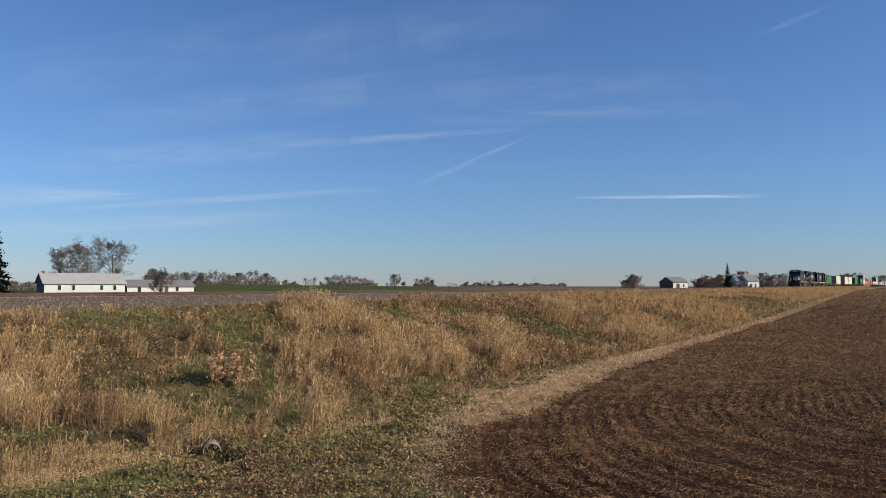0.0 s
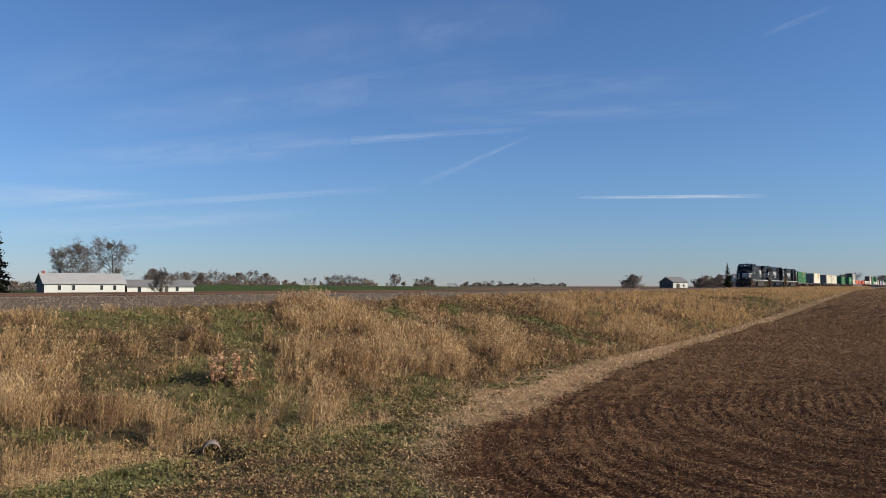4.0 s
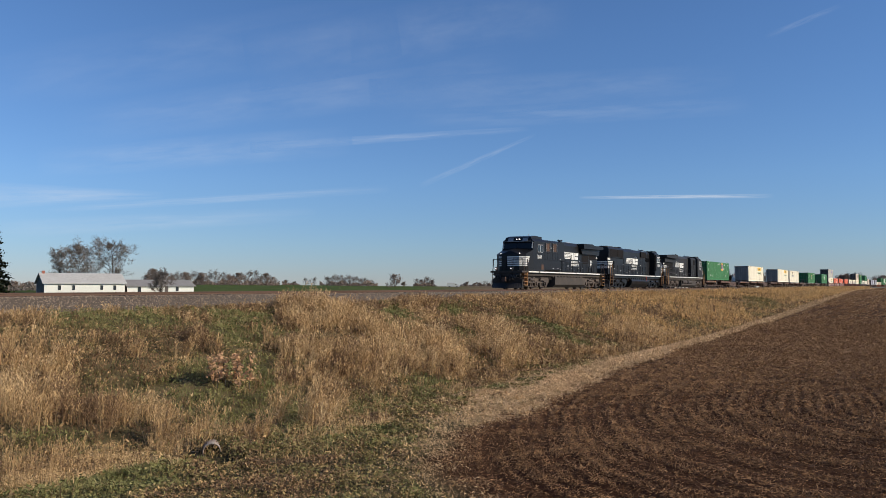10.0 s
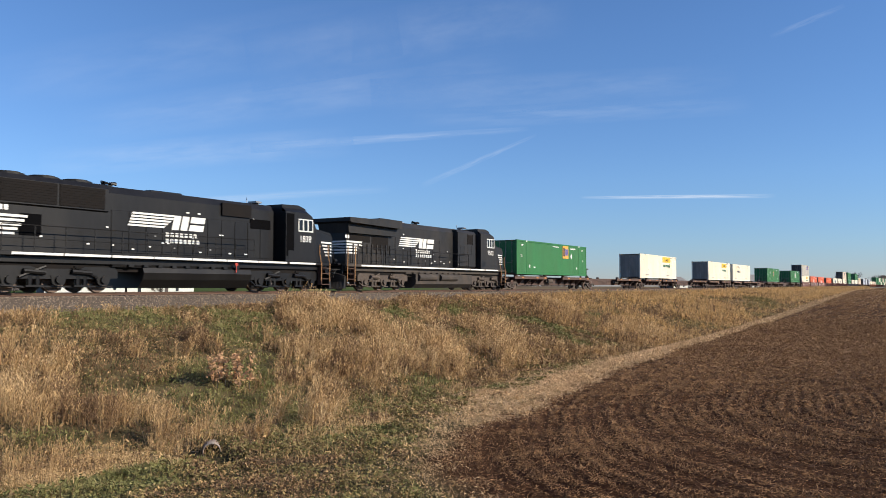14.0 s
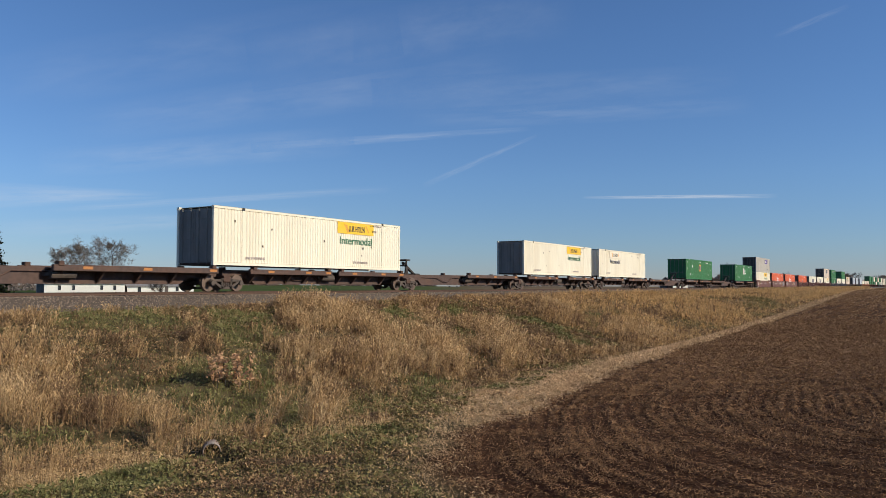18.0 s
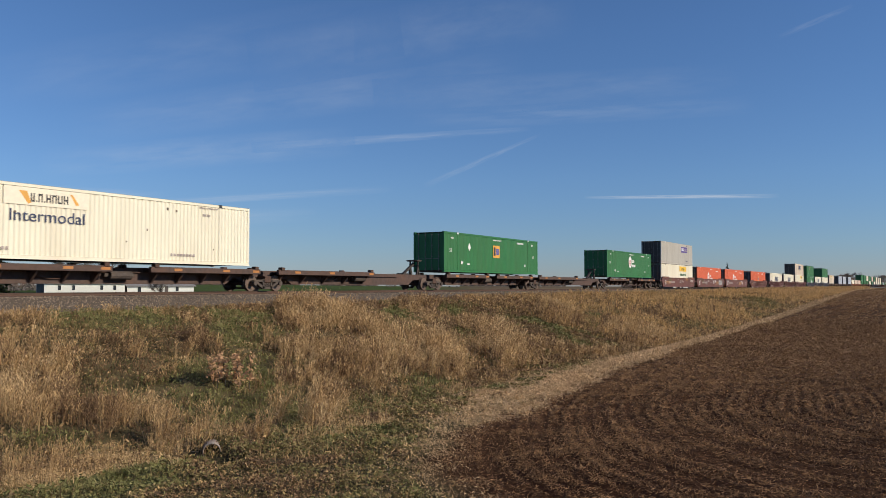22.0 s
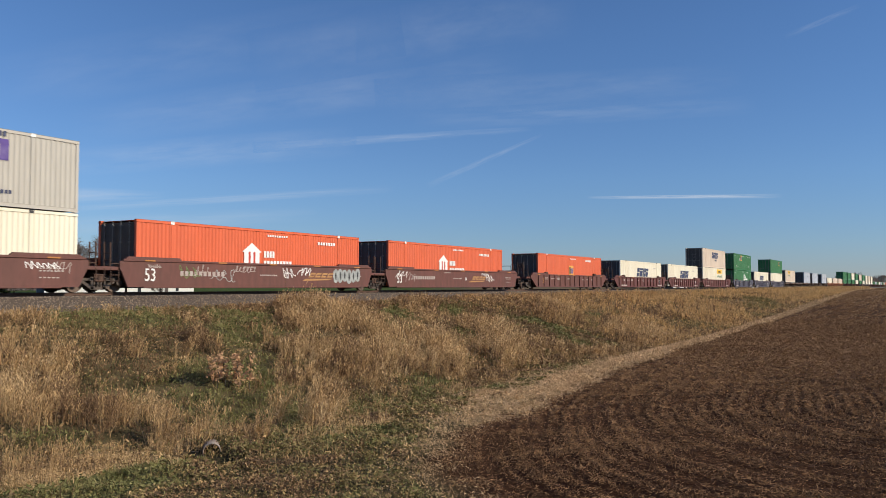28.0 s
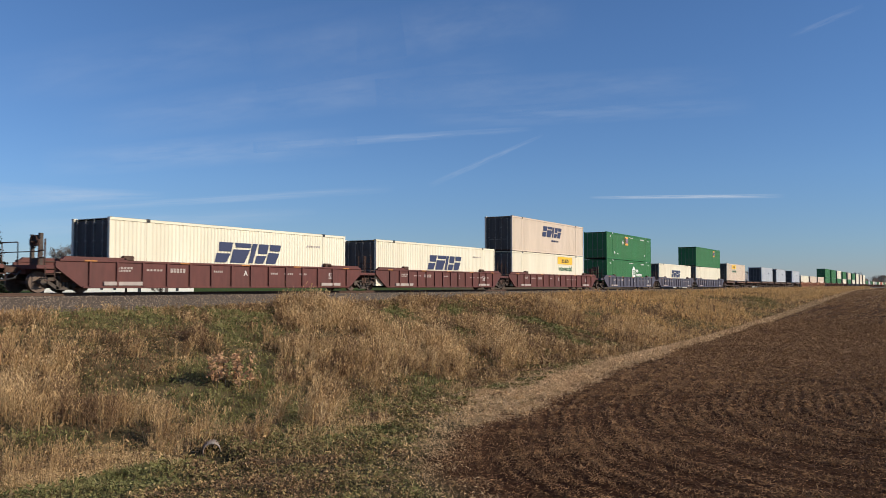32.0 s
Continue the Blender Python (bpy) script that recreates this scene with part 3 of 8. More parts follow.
def container(name, paint, label, k, z, length=LONG, doors_front=True):
    """A freight container with its lower front corner at k along the train, z above the rails. Local x runs from its front end backwards."""
    key = (name, paint.name, length, doors_front, k > 130)
    root = thing(name, label, "shipping container", "containers on the train")
    h = WIDE / 2
    if key not in box_cache:
        made = []

        def keep(nm, sh, mt, up=None, lb=""):
            made.append((nm, sh.mesh(nm, mt), up, lb))
            return len(made) - 1

        for side in (-1, 1):
            s = corrugated(length - 0.24, side * (h - 0.012), 0.16, TALL - 0.11, 0.215, 0.024, side)
            s.v = [(a + 0.12, b, c) for a, b, c in s.v]
            keep("side_panel", s, paint)
            keep("bottom_rail", Shape().box(0.1, length - 0.1, side * h - side * 0.06, side * h, 0.02, 0.17, 0.012), paint)
            keep("top_rail", Shape().box(0.1, length - 0.1, side * h - side * 0.06, side * h, TALL - 0.12, TALL, 0.012), paint)
        roof = Shape().box(0.1, length - 0.1, -h + 0.03, h - 0.03, TALL - 0.05, TALL - 0.025)
        for i in range(int(length / 0.6)):
            roof.box(0.3 + i * 0.6, 0.55 + i * 0.6, -h + 0.15, h - 0.15, TALL - 0.03, TALL - 0.008)
        keep("roof", roof, paint)
        keep("floor", Shape().box(0.1, length - 0.1, -h + 0.05, h - 0.05, 0.05, 0.15), RUST)
        for x0 in (0.0, length - 0.12):
            for side in (-1, 1):
                keep("corner_post", Shape().box(x0, x0 + 0.12, side * h - side * 0.14, side * (h + 0.002), 0.11, TALL - 0.11, 0.015), paint)
        inset = (length - 12.19) / 2
        if length > 13:
            for x0 in (inset - 0.07, length - inset - 0.07):
                for side in (-1, 1):
                    keep("lifting_post", Shape().box(x0, x0 + 0.14, side * h - side * 0.1, side * (h + 0.004), 0.02, TALL - 0.02, 0.012), paint)
                    keep("corner_casting", Shape().box(x0 - 0.03, x0 + 0.17, side * h - side * 0.12, side * (h + 0.010), TALL - 0.13, TALL + 0.012, 0.02),
                         MARK_BLACK if paint is BOX_WHITE or paint is BOX_CREAM else MARK_WHITE)
        for x0 in (-0.004, length - 0.176):
            for side in (-1, 1):
                for z0 in (0.0, TALL - 0.12):
                    keep("corner_casting", Shape().box(x0, x0 + 0.18, side * h - side * 0.16, side * (h + 0.006), z0, z0 + 0.122, 0.02), paint)
        door_x, wall_x = (0.03, length - 0.05) if doors_front else (length - 0.06, 0.03)
        for side in (-1, 1):
            d = Shape().box(door_x, door_x + 0.05, min(side * 0.012, side * (h - 0.13)), max(side * 0.012, side * (h - 0.13)), 0.14, TALL - 0.13)
            for i in range(5):
                z0 = 0.3 + i * 0.5
                d.box(door_x - 0.025, door_x + 0.002, min(side * 0.12, side * (h - 0.2)), max(side * 0.12, side * (h - 0.2)), z0, z0 + 0.34, 0.01)
            # doors darker than the walls, except on green containers
            di = keep("door", d, BOX_GREEN if paint is BOX_GREEN else DOOR_GREY if paint is BOX_WHITE and not (k > 130) else DOOR_DARK)
            for yy in (0.28, 0.86):
                rod = Shape().rod((door_x - 0.05, side * yy, 0.08), (door_x - 0.05, side * yy, TALL - 0.08), 0.02)
                for z0 in (0.2, 1.1, 1.9, 2.65):
                    rod.box(door_x - 0.075, door_x, side * yy - 0.05, side * yy + 0.05, z0, z0 + 0.06)
                rod.box(door_x - 0.07, door_x - 0.04, min(side * yy, side * (yy - 0.45)), max(side * yy, side * (yy - 0.45)), 0.95, 0.99)
                keep("lock_rod", rod, DOOR_GREY, di)
        w = corrugated(WIDE - 0.26, 0, 0.12, TALL - 0.11, 0.3, 0.035, 1)
        w.v = [(wall_x + b * (1 if doors_front else -1), a - h + 0.13, c) for a, b, c in w.v]
        keep("end_wall", w, paint)
        box_cache[key] = made
    obs = []
    for nm, me, up, lb in box_cache[key]:
        ob = new(nm, me)
        ob.parent = root if up is None else obs[up]
        obs.append(ob)
    moving.append((root, k, z))
    return root


Y_BOX = -WIDE / 2 - 0.003
S53 = [(1.45, 1.72), (LONG - 0.75, 1.55)]


def small_marks(root, paint=MARK_WHITE, numbers=True):
    """Worn lettering that cannot be read, as short strokes, near the posts and the upper rail."""
    s = Shape()
    s.bars(7.6, TALL - 0.34, 1.5, 0.09, Y_BOX, 9)
    s.bars(LONG - 4.2, TALL - 0.42, 1.3, 0.14, Y_BOX, 8)
    s.bars(2.45, 0.62, 0.30, 0.24, Y_BOX, 2)
    s.bars(LONG - 2.75, 0.62, 0.26, 0.22, Y_BOX, 2)
    s.bars(0.95, TALL - 0.48, 0.42, 0.12, Y_BOX, 3)
    s.bars(LONG - 1.35, TALL - 0.48, 0.36, 0.12, Y_BOX, 3)
    s.box(3.4, 3.75, Y_BOX - 0.006, Y_BOX, 0.60, 0.70)
    parts_of("stencil_mark", s, paint, root)
    if numbers:
        words("53", 0.36, 0.75, 1.48, Y_BOX, paint, root, "size_number")
        words("53", 0.30, LONG - 1.15, 1.40, Y_BOX, paint, root, "size_number")


def yellow_logo(root, x, z, faded=False, green=True):
    """A broad panel with an arrow and dark letter shapes over the word below it."""
    p = part("logo_panel", Shape().plate([(x - 0.3, z + 0.06), (x + 3.3, z + 0.06), (x + 3.3, z + 0.74), (x - 0.3, z + 0.74)], Y_BOX), MARK_PALE if faded else MARK_YELLOW, root,
             "bleached advertising panel" if faded else "yellow advertising panel")
    y = Y_BOX - 0.006
    a = Shape()
    a.plate([(x + 0.30, z + 0.60), (x + 0.62, z + 0.60), (x + 0.80, z + 0.16), (x + 0.68, z + 0.10)], y, 0.004)
    a.plate([(x + 2.45, z + 0.62), (x + 2.55, z + 0.62), (x + 2.88, z + 0.22), (x + 2.72, z + 0.20)], y, 0.004)
    part("logo_arrow", a, MARK_AMBER, p)
    s = Shape()
    lx = x + 0.78
    for i, w in enumerate((0.16, 0.05, 0.18, 0.05, 0.2, 0.2, 0.2, 0.2)):
        hgt = 0.34 if w > 0.1 else 0.06
        if w > 0.1:
            s.box(lx, lx + 0.055, y - 0.005, y + 0.001, z + 0.2, z + 0.2 + hgt)
            s.box(lx + w - 0.055, lx + w, y - 0.005, y + 0.001, z + 0.2, z + 0.2 + hgt)
            s.box(lx + 0.05, lx + w - 0.05, y - 0.005, y + 0.001, z + 0.2 + (i % 3) * 0.13, z + 0.27 + (i % 3) * 0.13)
        else:
            s.box(lx, lx + w, y - 0.005, y + 0.001, z + 0.2, z + 0.26)
        lx += w + 0.05
    parts_of("logo_stroke", s, MARK_BLACK, p)
    words("Intermodal", 0.66, x - 0.10, z - 0.56, Y_BOX, MARK_GREEN if green else MARK_NAVY, root, "lettering", squeeze=1.12)


def small_yellow_marks(root):
    s = Shape()
    s.bars(LONG - 5.0, 0.36, 1.5, 0.12, Y_BOX, 8).bars(2.2, 0.36, 1.4, 0.12, Y_BOX, 8)
    s.bars(LONG - 3.1, TALL - 0.62, 0.5, 0.12, Y_BOX, 4).bars(LONG - 3.3, TALL - 0.25, 1.2, 0.07, Y_BOX, 8)
    parts_of("stencil_mark", s, MARK_FADED, root)
    r = Shape()
    for i in range(7):
        xx, zz = rng.uniform(1, 15), rng.uniform(0.5, 2.5)
        q = rng.uniform(0.03, 0.09)
        r.plate([(xx, zz), (xx + q, zz - q * 0.4), (xx + q * 1.2, zz + q), (xx + q * 0.3, zz + q * 1.4)], Y_BOX, 0.004)
    parts_of("rust_spot", r, RUST, root)


def square_logo(root, x, z, diamond=None, rise=0.0, size=1.0):
    """An amber square with dark letter shapes, and a white lozenge beside it."""
    p = part("logo_panel", Shape().plate([(x, z), (x + 1.15 * size, z), (x + 1.15 * size, z + 0.98 * size), (x, z + 0.98 * size)], Y_BOX), MARK_AMBER, root, "amber square emblem")
    y = Y_BOX - 0.006
    part("logo_block", Shape().box(x + 0.10 * size, x + 0.40 * size, y - 0.005, y + 0.001, z + 0.16 * size, z + 0.84 * size), MARK_BLACK, p)
    for x0 in (0.47, 0.68, 0.88):
        part("logo_block", Shape().box(x + x0 * size, x + (x0 + 0.15) * size, y - 0.005, y + 0.001, z + 0.24 * size, z + 0.74 * size), MARK_BLUE, p)
    if diamond is not None:
        part("lozenge", Shape().plate([(diamond, z + rise + 0.25), (diamond + 0.22, z + rise), (diamond + 0.44, z + rise + 0.25), (diamond + 0.22, z + rise + 0.58)], Y_BOX), MARK_WHITE, root)




def bar_letters(s, x, z, h, y, widths, slant=0.0, t=0.006):
    """Blocky strokes that stand for the letters of a trade name."""
    for w in widths:
        a = h * slant
        s.plate([(x, z), (x + w * 0.35, z), (x + w * 0.35 + a, z + h), (x + a, z + h)], y, t)
        s.plate([(x + w * 0.3, z), (x + w * 0.8, z), (x + w * 0.8 + a * 0.3, z + h * 0.28), (x + w * 0.3 + a * 0.3, z + h * 0.28)], y, t)
        s.plate([(x + w * 0.3 + a * 0.75, z + h * 0.75), (x + w * 0.85 + a * 0.75, z + h * 0.75), (x + w * 0.85 + a, z + h), (x + w * 0.3 + a, z + h)], y, t)
        x += w
    return s


def block_logo(root, x, z, h=1.0, w=4.3):
    """A slanted dark row of solid blocks, each split by a narrow slit."""
    s, a = Shape(), h * 0.30
    for q0, q1, slit in ((0.0, 0.21, 0.5), (0.235, 0.50, 0.72), (0.52, 0.60, 0.0), (0.625, 0.79, 0.45), (0.81, 1.0, 0.62)):
        x0, x1 = x + w * q0, x + w * q1
        for z0, z1 in ((0.0, slit - 0.05), (slit + 0.05, 1.0)) if slit else ((0.0, 1.0),):
            k = 0.0 if (z0 == 0.0 or not slit) else 0.12 * (x1 - x0)
            s.plate([(x0 + a * z0 + k, z + h * z0), (x1 + a * z0 - (0.0 if k else 0.18 * (x1 - x0)), z + h * z0), (x1 + a * z1, z + h * z1), (x0 + a * z1, z + h * z1)], Y_BOX)
    parts_of("logo_block", s, MARK_NAVY, root, "slanted dark blue block")


def house_emblem(root, x, z, h, hexa=False, paint=None):
    """A white house or hexagon shape with a coloured letter shape in it, and two short white rows beside it."""
    if hexa:
        out = [(x, z + h * 0.22), (x + 0.5, z), (x + 1.0, z + h * 0.22), (x + 1.0, z + h * 0.78), (x + 0.5, z + h), (x, z + h * 0.78)]
    else:
        out = [(x + 0.12, z), (x + 1.22, z), (x + 1.22, z + h * 0.62), (x + 1.34, z + h * 0.66), (x + 0.67, z + h), (x, z + h * 0.66), (x + 0.12, z + h * 0.62)]
    p = part("emblem", Shape().plate(out, Y_BOX), MARK_WHITE, root, "white emblem")
    y, cx = Y_BOX - 0.006, x + (0.5 if hexa else 0.67)
    s = Shape()
    for dx in (-0.24, 0.10):
        s.box(cx + dx, cx + dx + 0.14, y - 0.005, y + 0.001, z + h * 0.22, z + h * 0.66)
    parts_of("logo_stroke", s, paint, p)
    s = Shape()
    tx = x + (1.2 if hexa else 1.55)
    s.bars(tx, z + h * 0.46, 0.85, 0.34, Y_BOX, 4, 0.3)
    s.bars(tx, z + h * 0.12, 1.25 if hexa else 2.2, 0.30, Y_BOX, 6 if hexa else 9, 0.3)
    parts_of("logo_stroke", s, MARK_WHITE, root)


# ---- the train: running gear ----
def wheel_mesh(r=0.42):
    s = Shape()
    s.disc((0, 0), r, -0.065, 0.05, "y", 20)
    s.disc((0, 0), r + 0.025, 0.05, 0.085, "y", 20)
    return s


gear = {}


def freight_truck(root, x):
    """A two-axle freight bogie centred at x: two side frames with springs, a bolster, four wheels."""
    if "frame" not in gear:
        for side in (-1, 1):
            f = Shape()
            y0, y1 = sorted((side * 0.93, side * 1.08))
            for a in (-1, 1):
                f.prism([(a * 0.30, 0.62), (a * 0.98, 0.60), (a * 1.08, 0.50), (a * 1.08, 0.36), (a * 0.86, 0.36), (a * 0.80, 0.50), (a * 0.30, 0.50)], y0, y1, "y")
                f.prism([(a * 0.74, 0.52), (a * 0.86, 0.46), (a * 0.36, 0.14), (a * 0.22, 0.14), (a * 0.22, 0.22)], y0, y1, "y")
                f.disc((a * 0.95, 0.43), 0.13, side * 1.06, side * 1.16, "y", 10)
                f.box(a * 0.30 - 0.05, a * 0.30 + 0.05, y0, y1, 0.2, 0.55)
            f.box(-0.36, 0.36, y0, y1, 0.12, 0.22)
            f.box(-0.36, 0.36, y0, y1, 0.52, 0.66)
            gear["frame" if side < 0 else "far_frame"] = f.mesh("side_frame", TRUCK)
        gear["spring"] = Shape().rod((0, 0, 0.22), (0, 0, 0.5), 0.065, 7).mesh("coil_spring", TRUCK)
        b = Shape().box(-0.22, 0.22, -1.12, 1.12, 0.45, 0.80, 0.05)
        for a in (-0.55, 0.55):
            b.box(a - 0.05, a + 0.05, -0.8, 0.8, 0.34, 0.46)
        gear["bolster"] = b.mesh("bolster", RUST)
        w = wheel_mesh()
        gear["wheel"] = w.mesh("wheel", WHEEL)
        gear["axle"] = Shape().rod((0, -0.95, 0), (0, 0.95, 0), 0.08, 8).mesh("axle", RUST)
    t = part("bogie", gear["bolster"], None, root, "grimy cast-steel bogie", at=pose(x, 0, RAIL_TOP))
    part("side_frame", gear["frame"], None, t)
    part("side_frame", gear["far_frame"], None, t)
    for a in (-0.16, 0.0, 0.16):
        part("coil_spring", gear["spring"], None, t, at=pose(a, -1.0, 0))
    for a in (-0.95, 0.95):
        part("axle", gear["axle"], None, t, at=pose(a, 0, 0.43))
        for side in (-1, 1):
            part("wheel", gear["wheel"], None, t, at=pose(a, side * 0.755, 0.43, 0, 0, 0 if side < 0 else 180))


def coupler(root, x, out):
    s = Shape().box(min(x, x + out * 0.7), max(x, x + out * 0.7), -0.09, 0.09, 0.72, 0.96, 0.03)
    s.box(min(x + out * 0.55, x + out * 0.85), max(x + out * 0.55, x + out * 0.85), -0.17, 0.17, 0.68, 1.0, 0.05)
    part("coupler", s, RUST, root)
    h = Shape().line([(x, -0.35, 0.8), (x + out * 0.3, -0.4, 0.5), (x + out * 0.75, -0.25, 0.42)], 0.03)
    part("air_hose", h, MARK_BLACK, root)


DECK = 1.06


def spine_unit(k0, k1, first=False, last=False, hitch="front", loaded=False):
    """One platform of an articulated spine car, from bogie to bogie. Local x = 0 at k0."""
    n = k1 - k0
    r = thing("spine_car_unit", "rust-brown skeleton spine car platform, " + ("loaded with a container" if loaded else "empty"), "rail car", "spine cars of the train")
    sill = Shape()
    sill.prism([(0.2, 0.98), (0.2, 0.66), (2.0, 0.60), (2.5, 0.29), (n - 2.5, 0.29), (n - 2.0, 0.60), (n - 0.2, 0.66), (n - 0.2, 0.98)], -0.56, 0.56, "y")
    sill.box(0.2, n - 0.2, -0.48, 0.48, 0.93, 0.99)
    part("centre_sill", sill, SPINE, r)
    # a platform at each end; where a trailer hitch stands, the sill runs bare up to it
    for x0, x1 in {"": ((1.5, 8.1), (n - 7.6, n - 0.7)), "front": ((n * 0.46, n - 0.7),), "back": ((0.7, n * 0.56),)}[hitch]:
        for side in (-1, 1):
            y0, y1 = sorted((side * 1.08, side * 1.24))
            p = Shape().box(x0, x1, y0, y1, 0.80, DECK, 0.02)
            p.box(x0 + 0.1, x1 - 0.1, min(side * 0.46, side * 1.1), max(side * 0.46, side * 1.1), 0.90, 0.94)
            for i in range(5):
                xx = x0 + 0.5 + i * (x1 - x0 - 1.0) / 4
                p.prism([(side * 0.55, 0.34), (side * 0.64, 0.34), (side * 1.12, 0.80), (side * 1.12, 0.90), (side * 0.55, 0.90)], xx - 0.045, xx + 0.045, "x")
            sp = part("side_platform", p, SPINE, r, "rust-streaked side platform")
            if side < 0:
                for xx in (x0 + 1.3, x0 + 4.3, x1 - 0.55):
                    part("reflector", Shape().box(xx, xx + 0.45, y0 - 0.006, y0 + 0.002, 0.88, 1.0), REFLECT, sp, "worn orange reflective strip")
            for xx in (x0 + 0.2, x1 - 0.4):
                part("container_pedestal", Shape().box(xx, xx + 0.24, min(side * 1.0, side * 1.27), max(side * 1.0, side * 1.27), DECK - 0.06, DECK + 0.14, 0.03), RUST, sp)
    pipe = Shape().line([(2.5, -0.60, 0.80), (4.5, -0.66, 0.78), (5.5, -0.66, 0.50), (6.0, -0.66, 0.50), (6.6, -0.64, 0.8), (n - 4, -0.64, 0.8)], 0.025)
    part("brake_pipe", pipe, RUST, r)
    res = Shape().rod((n / 2 - 0.6, -0.80, 0.66), (n / 2 + 0.5, -0.80, 0.66), 0.19, 10).box(n / 2 - 0.8, n / 2 + 0.7, -0.8, -0.55, 0.6, 0.74)
    part("air_tank", res, TRUCK, r)
    # trailer hitch, folded up at one end
    hx, d = (0.95, 1) if hitch == "front" else (n - 0.95, -1)
    if hitch:
        s = Shape()
        for yy in (-0.36, 0.26):
            s.prism([(hx - 0.20, 0.98), (hx - 0.06, 0.98), (hx + 0.04, 1.60), (hx + 0.05, 1.96), (hx - 0.05, 1.96), (hx - 0.06, 1.60)], yy, yy + 0.10, "y")
            s.prism([(hx + 0.06, 0.98), (hx + 0.20, 0.98), (hx + 0.06, 1.62), (hx - 0.02, 1.62)], yy, yy + 0.10, "y")
        s.box(hx - 0.06, hx + 0.06, -0.36, 0.36, 1.55, 1.66)
        s.prism([(hx + d * 0.03, 1.88), (hx + d * 0.03, 1.72), (hx + d * 1.30, 1.02), (hx + d * 1.52, 1.02)], -0.09, 0.09, "y")
        s.box(min(hx + d * 1.2, hx + d * 1.75), max(hx + d * 1.2, hx + d * 1.75), -0.3, 0.3, 0.98, 1.08, 0.02)
        h = part("trailer_hitch", s, DIRTY, r, "raised dark steel trailer hitch")
        plate_ = Shape().prism([(hx - 0.30, 1.98), (hx - 0.20, 1.92), (hx + 0.20, 1.92), (hx + 0.30, 1.98), (hx + 0.26, 2.03), (hx - 0.26, 2.03)], -0.46, 0.46, "y")
        part("hitch_plate", plate_, DIRTY, h)
    if first:
        coupler(r, 0.2, -1)
        freight_truck(r, 1.2)
    freight_truck(r, n if not last else n - 2.1)
    if last:
        coupler(r, n - 0.2, 1)
    if first or last:
        bx = 0.4 if first else n - 0.5
        part("brake_stand", Shape().box(bx, bx + 0.1, -0.9, -0.78, 0.9, 1.5).box(bx, bx + 0.1, -1.1, -0.5, 0.9, 0.98), RUST, r)
    moving.append((r, k0, 0))
    return r


def brake_wheel(root, x, y, z):
    """A spoked hand-brake wheel that faces along the train."""
    s, m = Shape(), 12
    rim = [(x, y + 0.26 * math.cos(2 * math.pi * i / m), z + 0.26 * math.sin(2 * math.pi * i / m)) for i in range(m + 1)]
    s.line(rim, 0.02)
    for i in range(0, m, 3):
        s.rod((x, y, z), rim[i], 0.014, 4)
    s.rod((x - 0.12, y, z), (x + 0.05, y, z), 0.04, 8)
    part("brake_wheel", s, RUST, root, "spoked hand-brake wheel")


def swoosh(root, x, z, w, seed=0):
    """A faded tan mark: four slanted blocks over a long wedge."""
    s = Shape()
    y = -1.475
    for i in range(4):
        a = x + 0.5 + i * (w - 0.5) / 4
        b = a + (w - 0.5) / 4 - 0.10
        s.plate([(a, z + 0.20), (b, z + 0.20), (b + 0.10, z + 0.30), (a + 0.10, z + 0.30)], y, 0.005)
        s.plate([(a + 0.13, z + 0.36), (b + 0.13, z + 0.36), (b + 0.22, z + 0.46), (a + 0.22, z + 0.46)], y, 0.005)
        s.plate([(a + 0.06, z + 0.27), (a + 0.16, z + 0.27), (a + 0.24, z + 0.40), (a + 0.14, z + 0.40)], y, 0.0055)
    s.plate([(x, z), (x + 0.25, z + 0.12), (x + w, z + 0.14), (x + w - 0.3, z + 0.06)], y, 0.005)
    part("faded_mark", s, SPRAY_TAN, root, "faded tan mark over a long wedge")


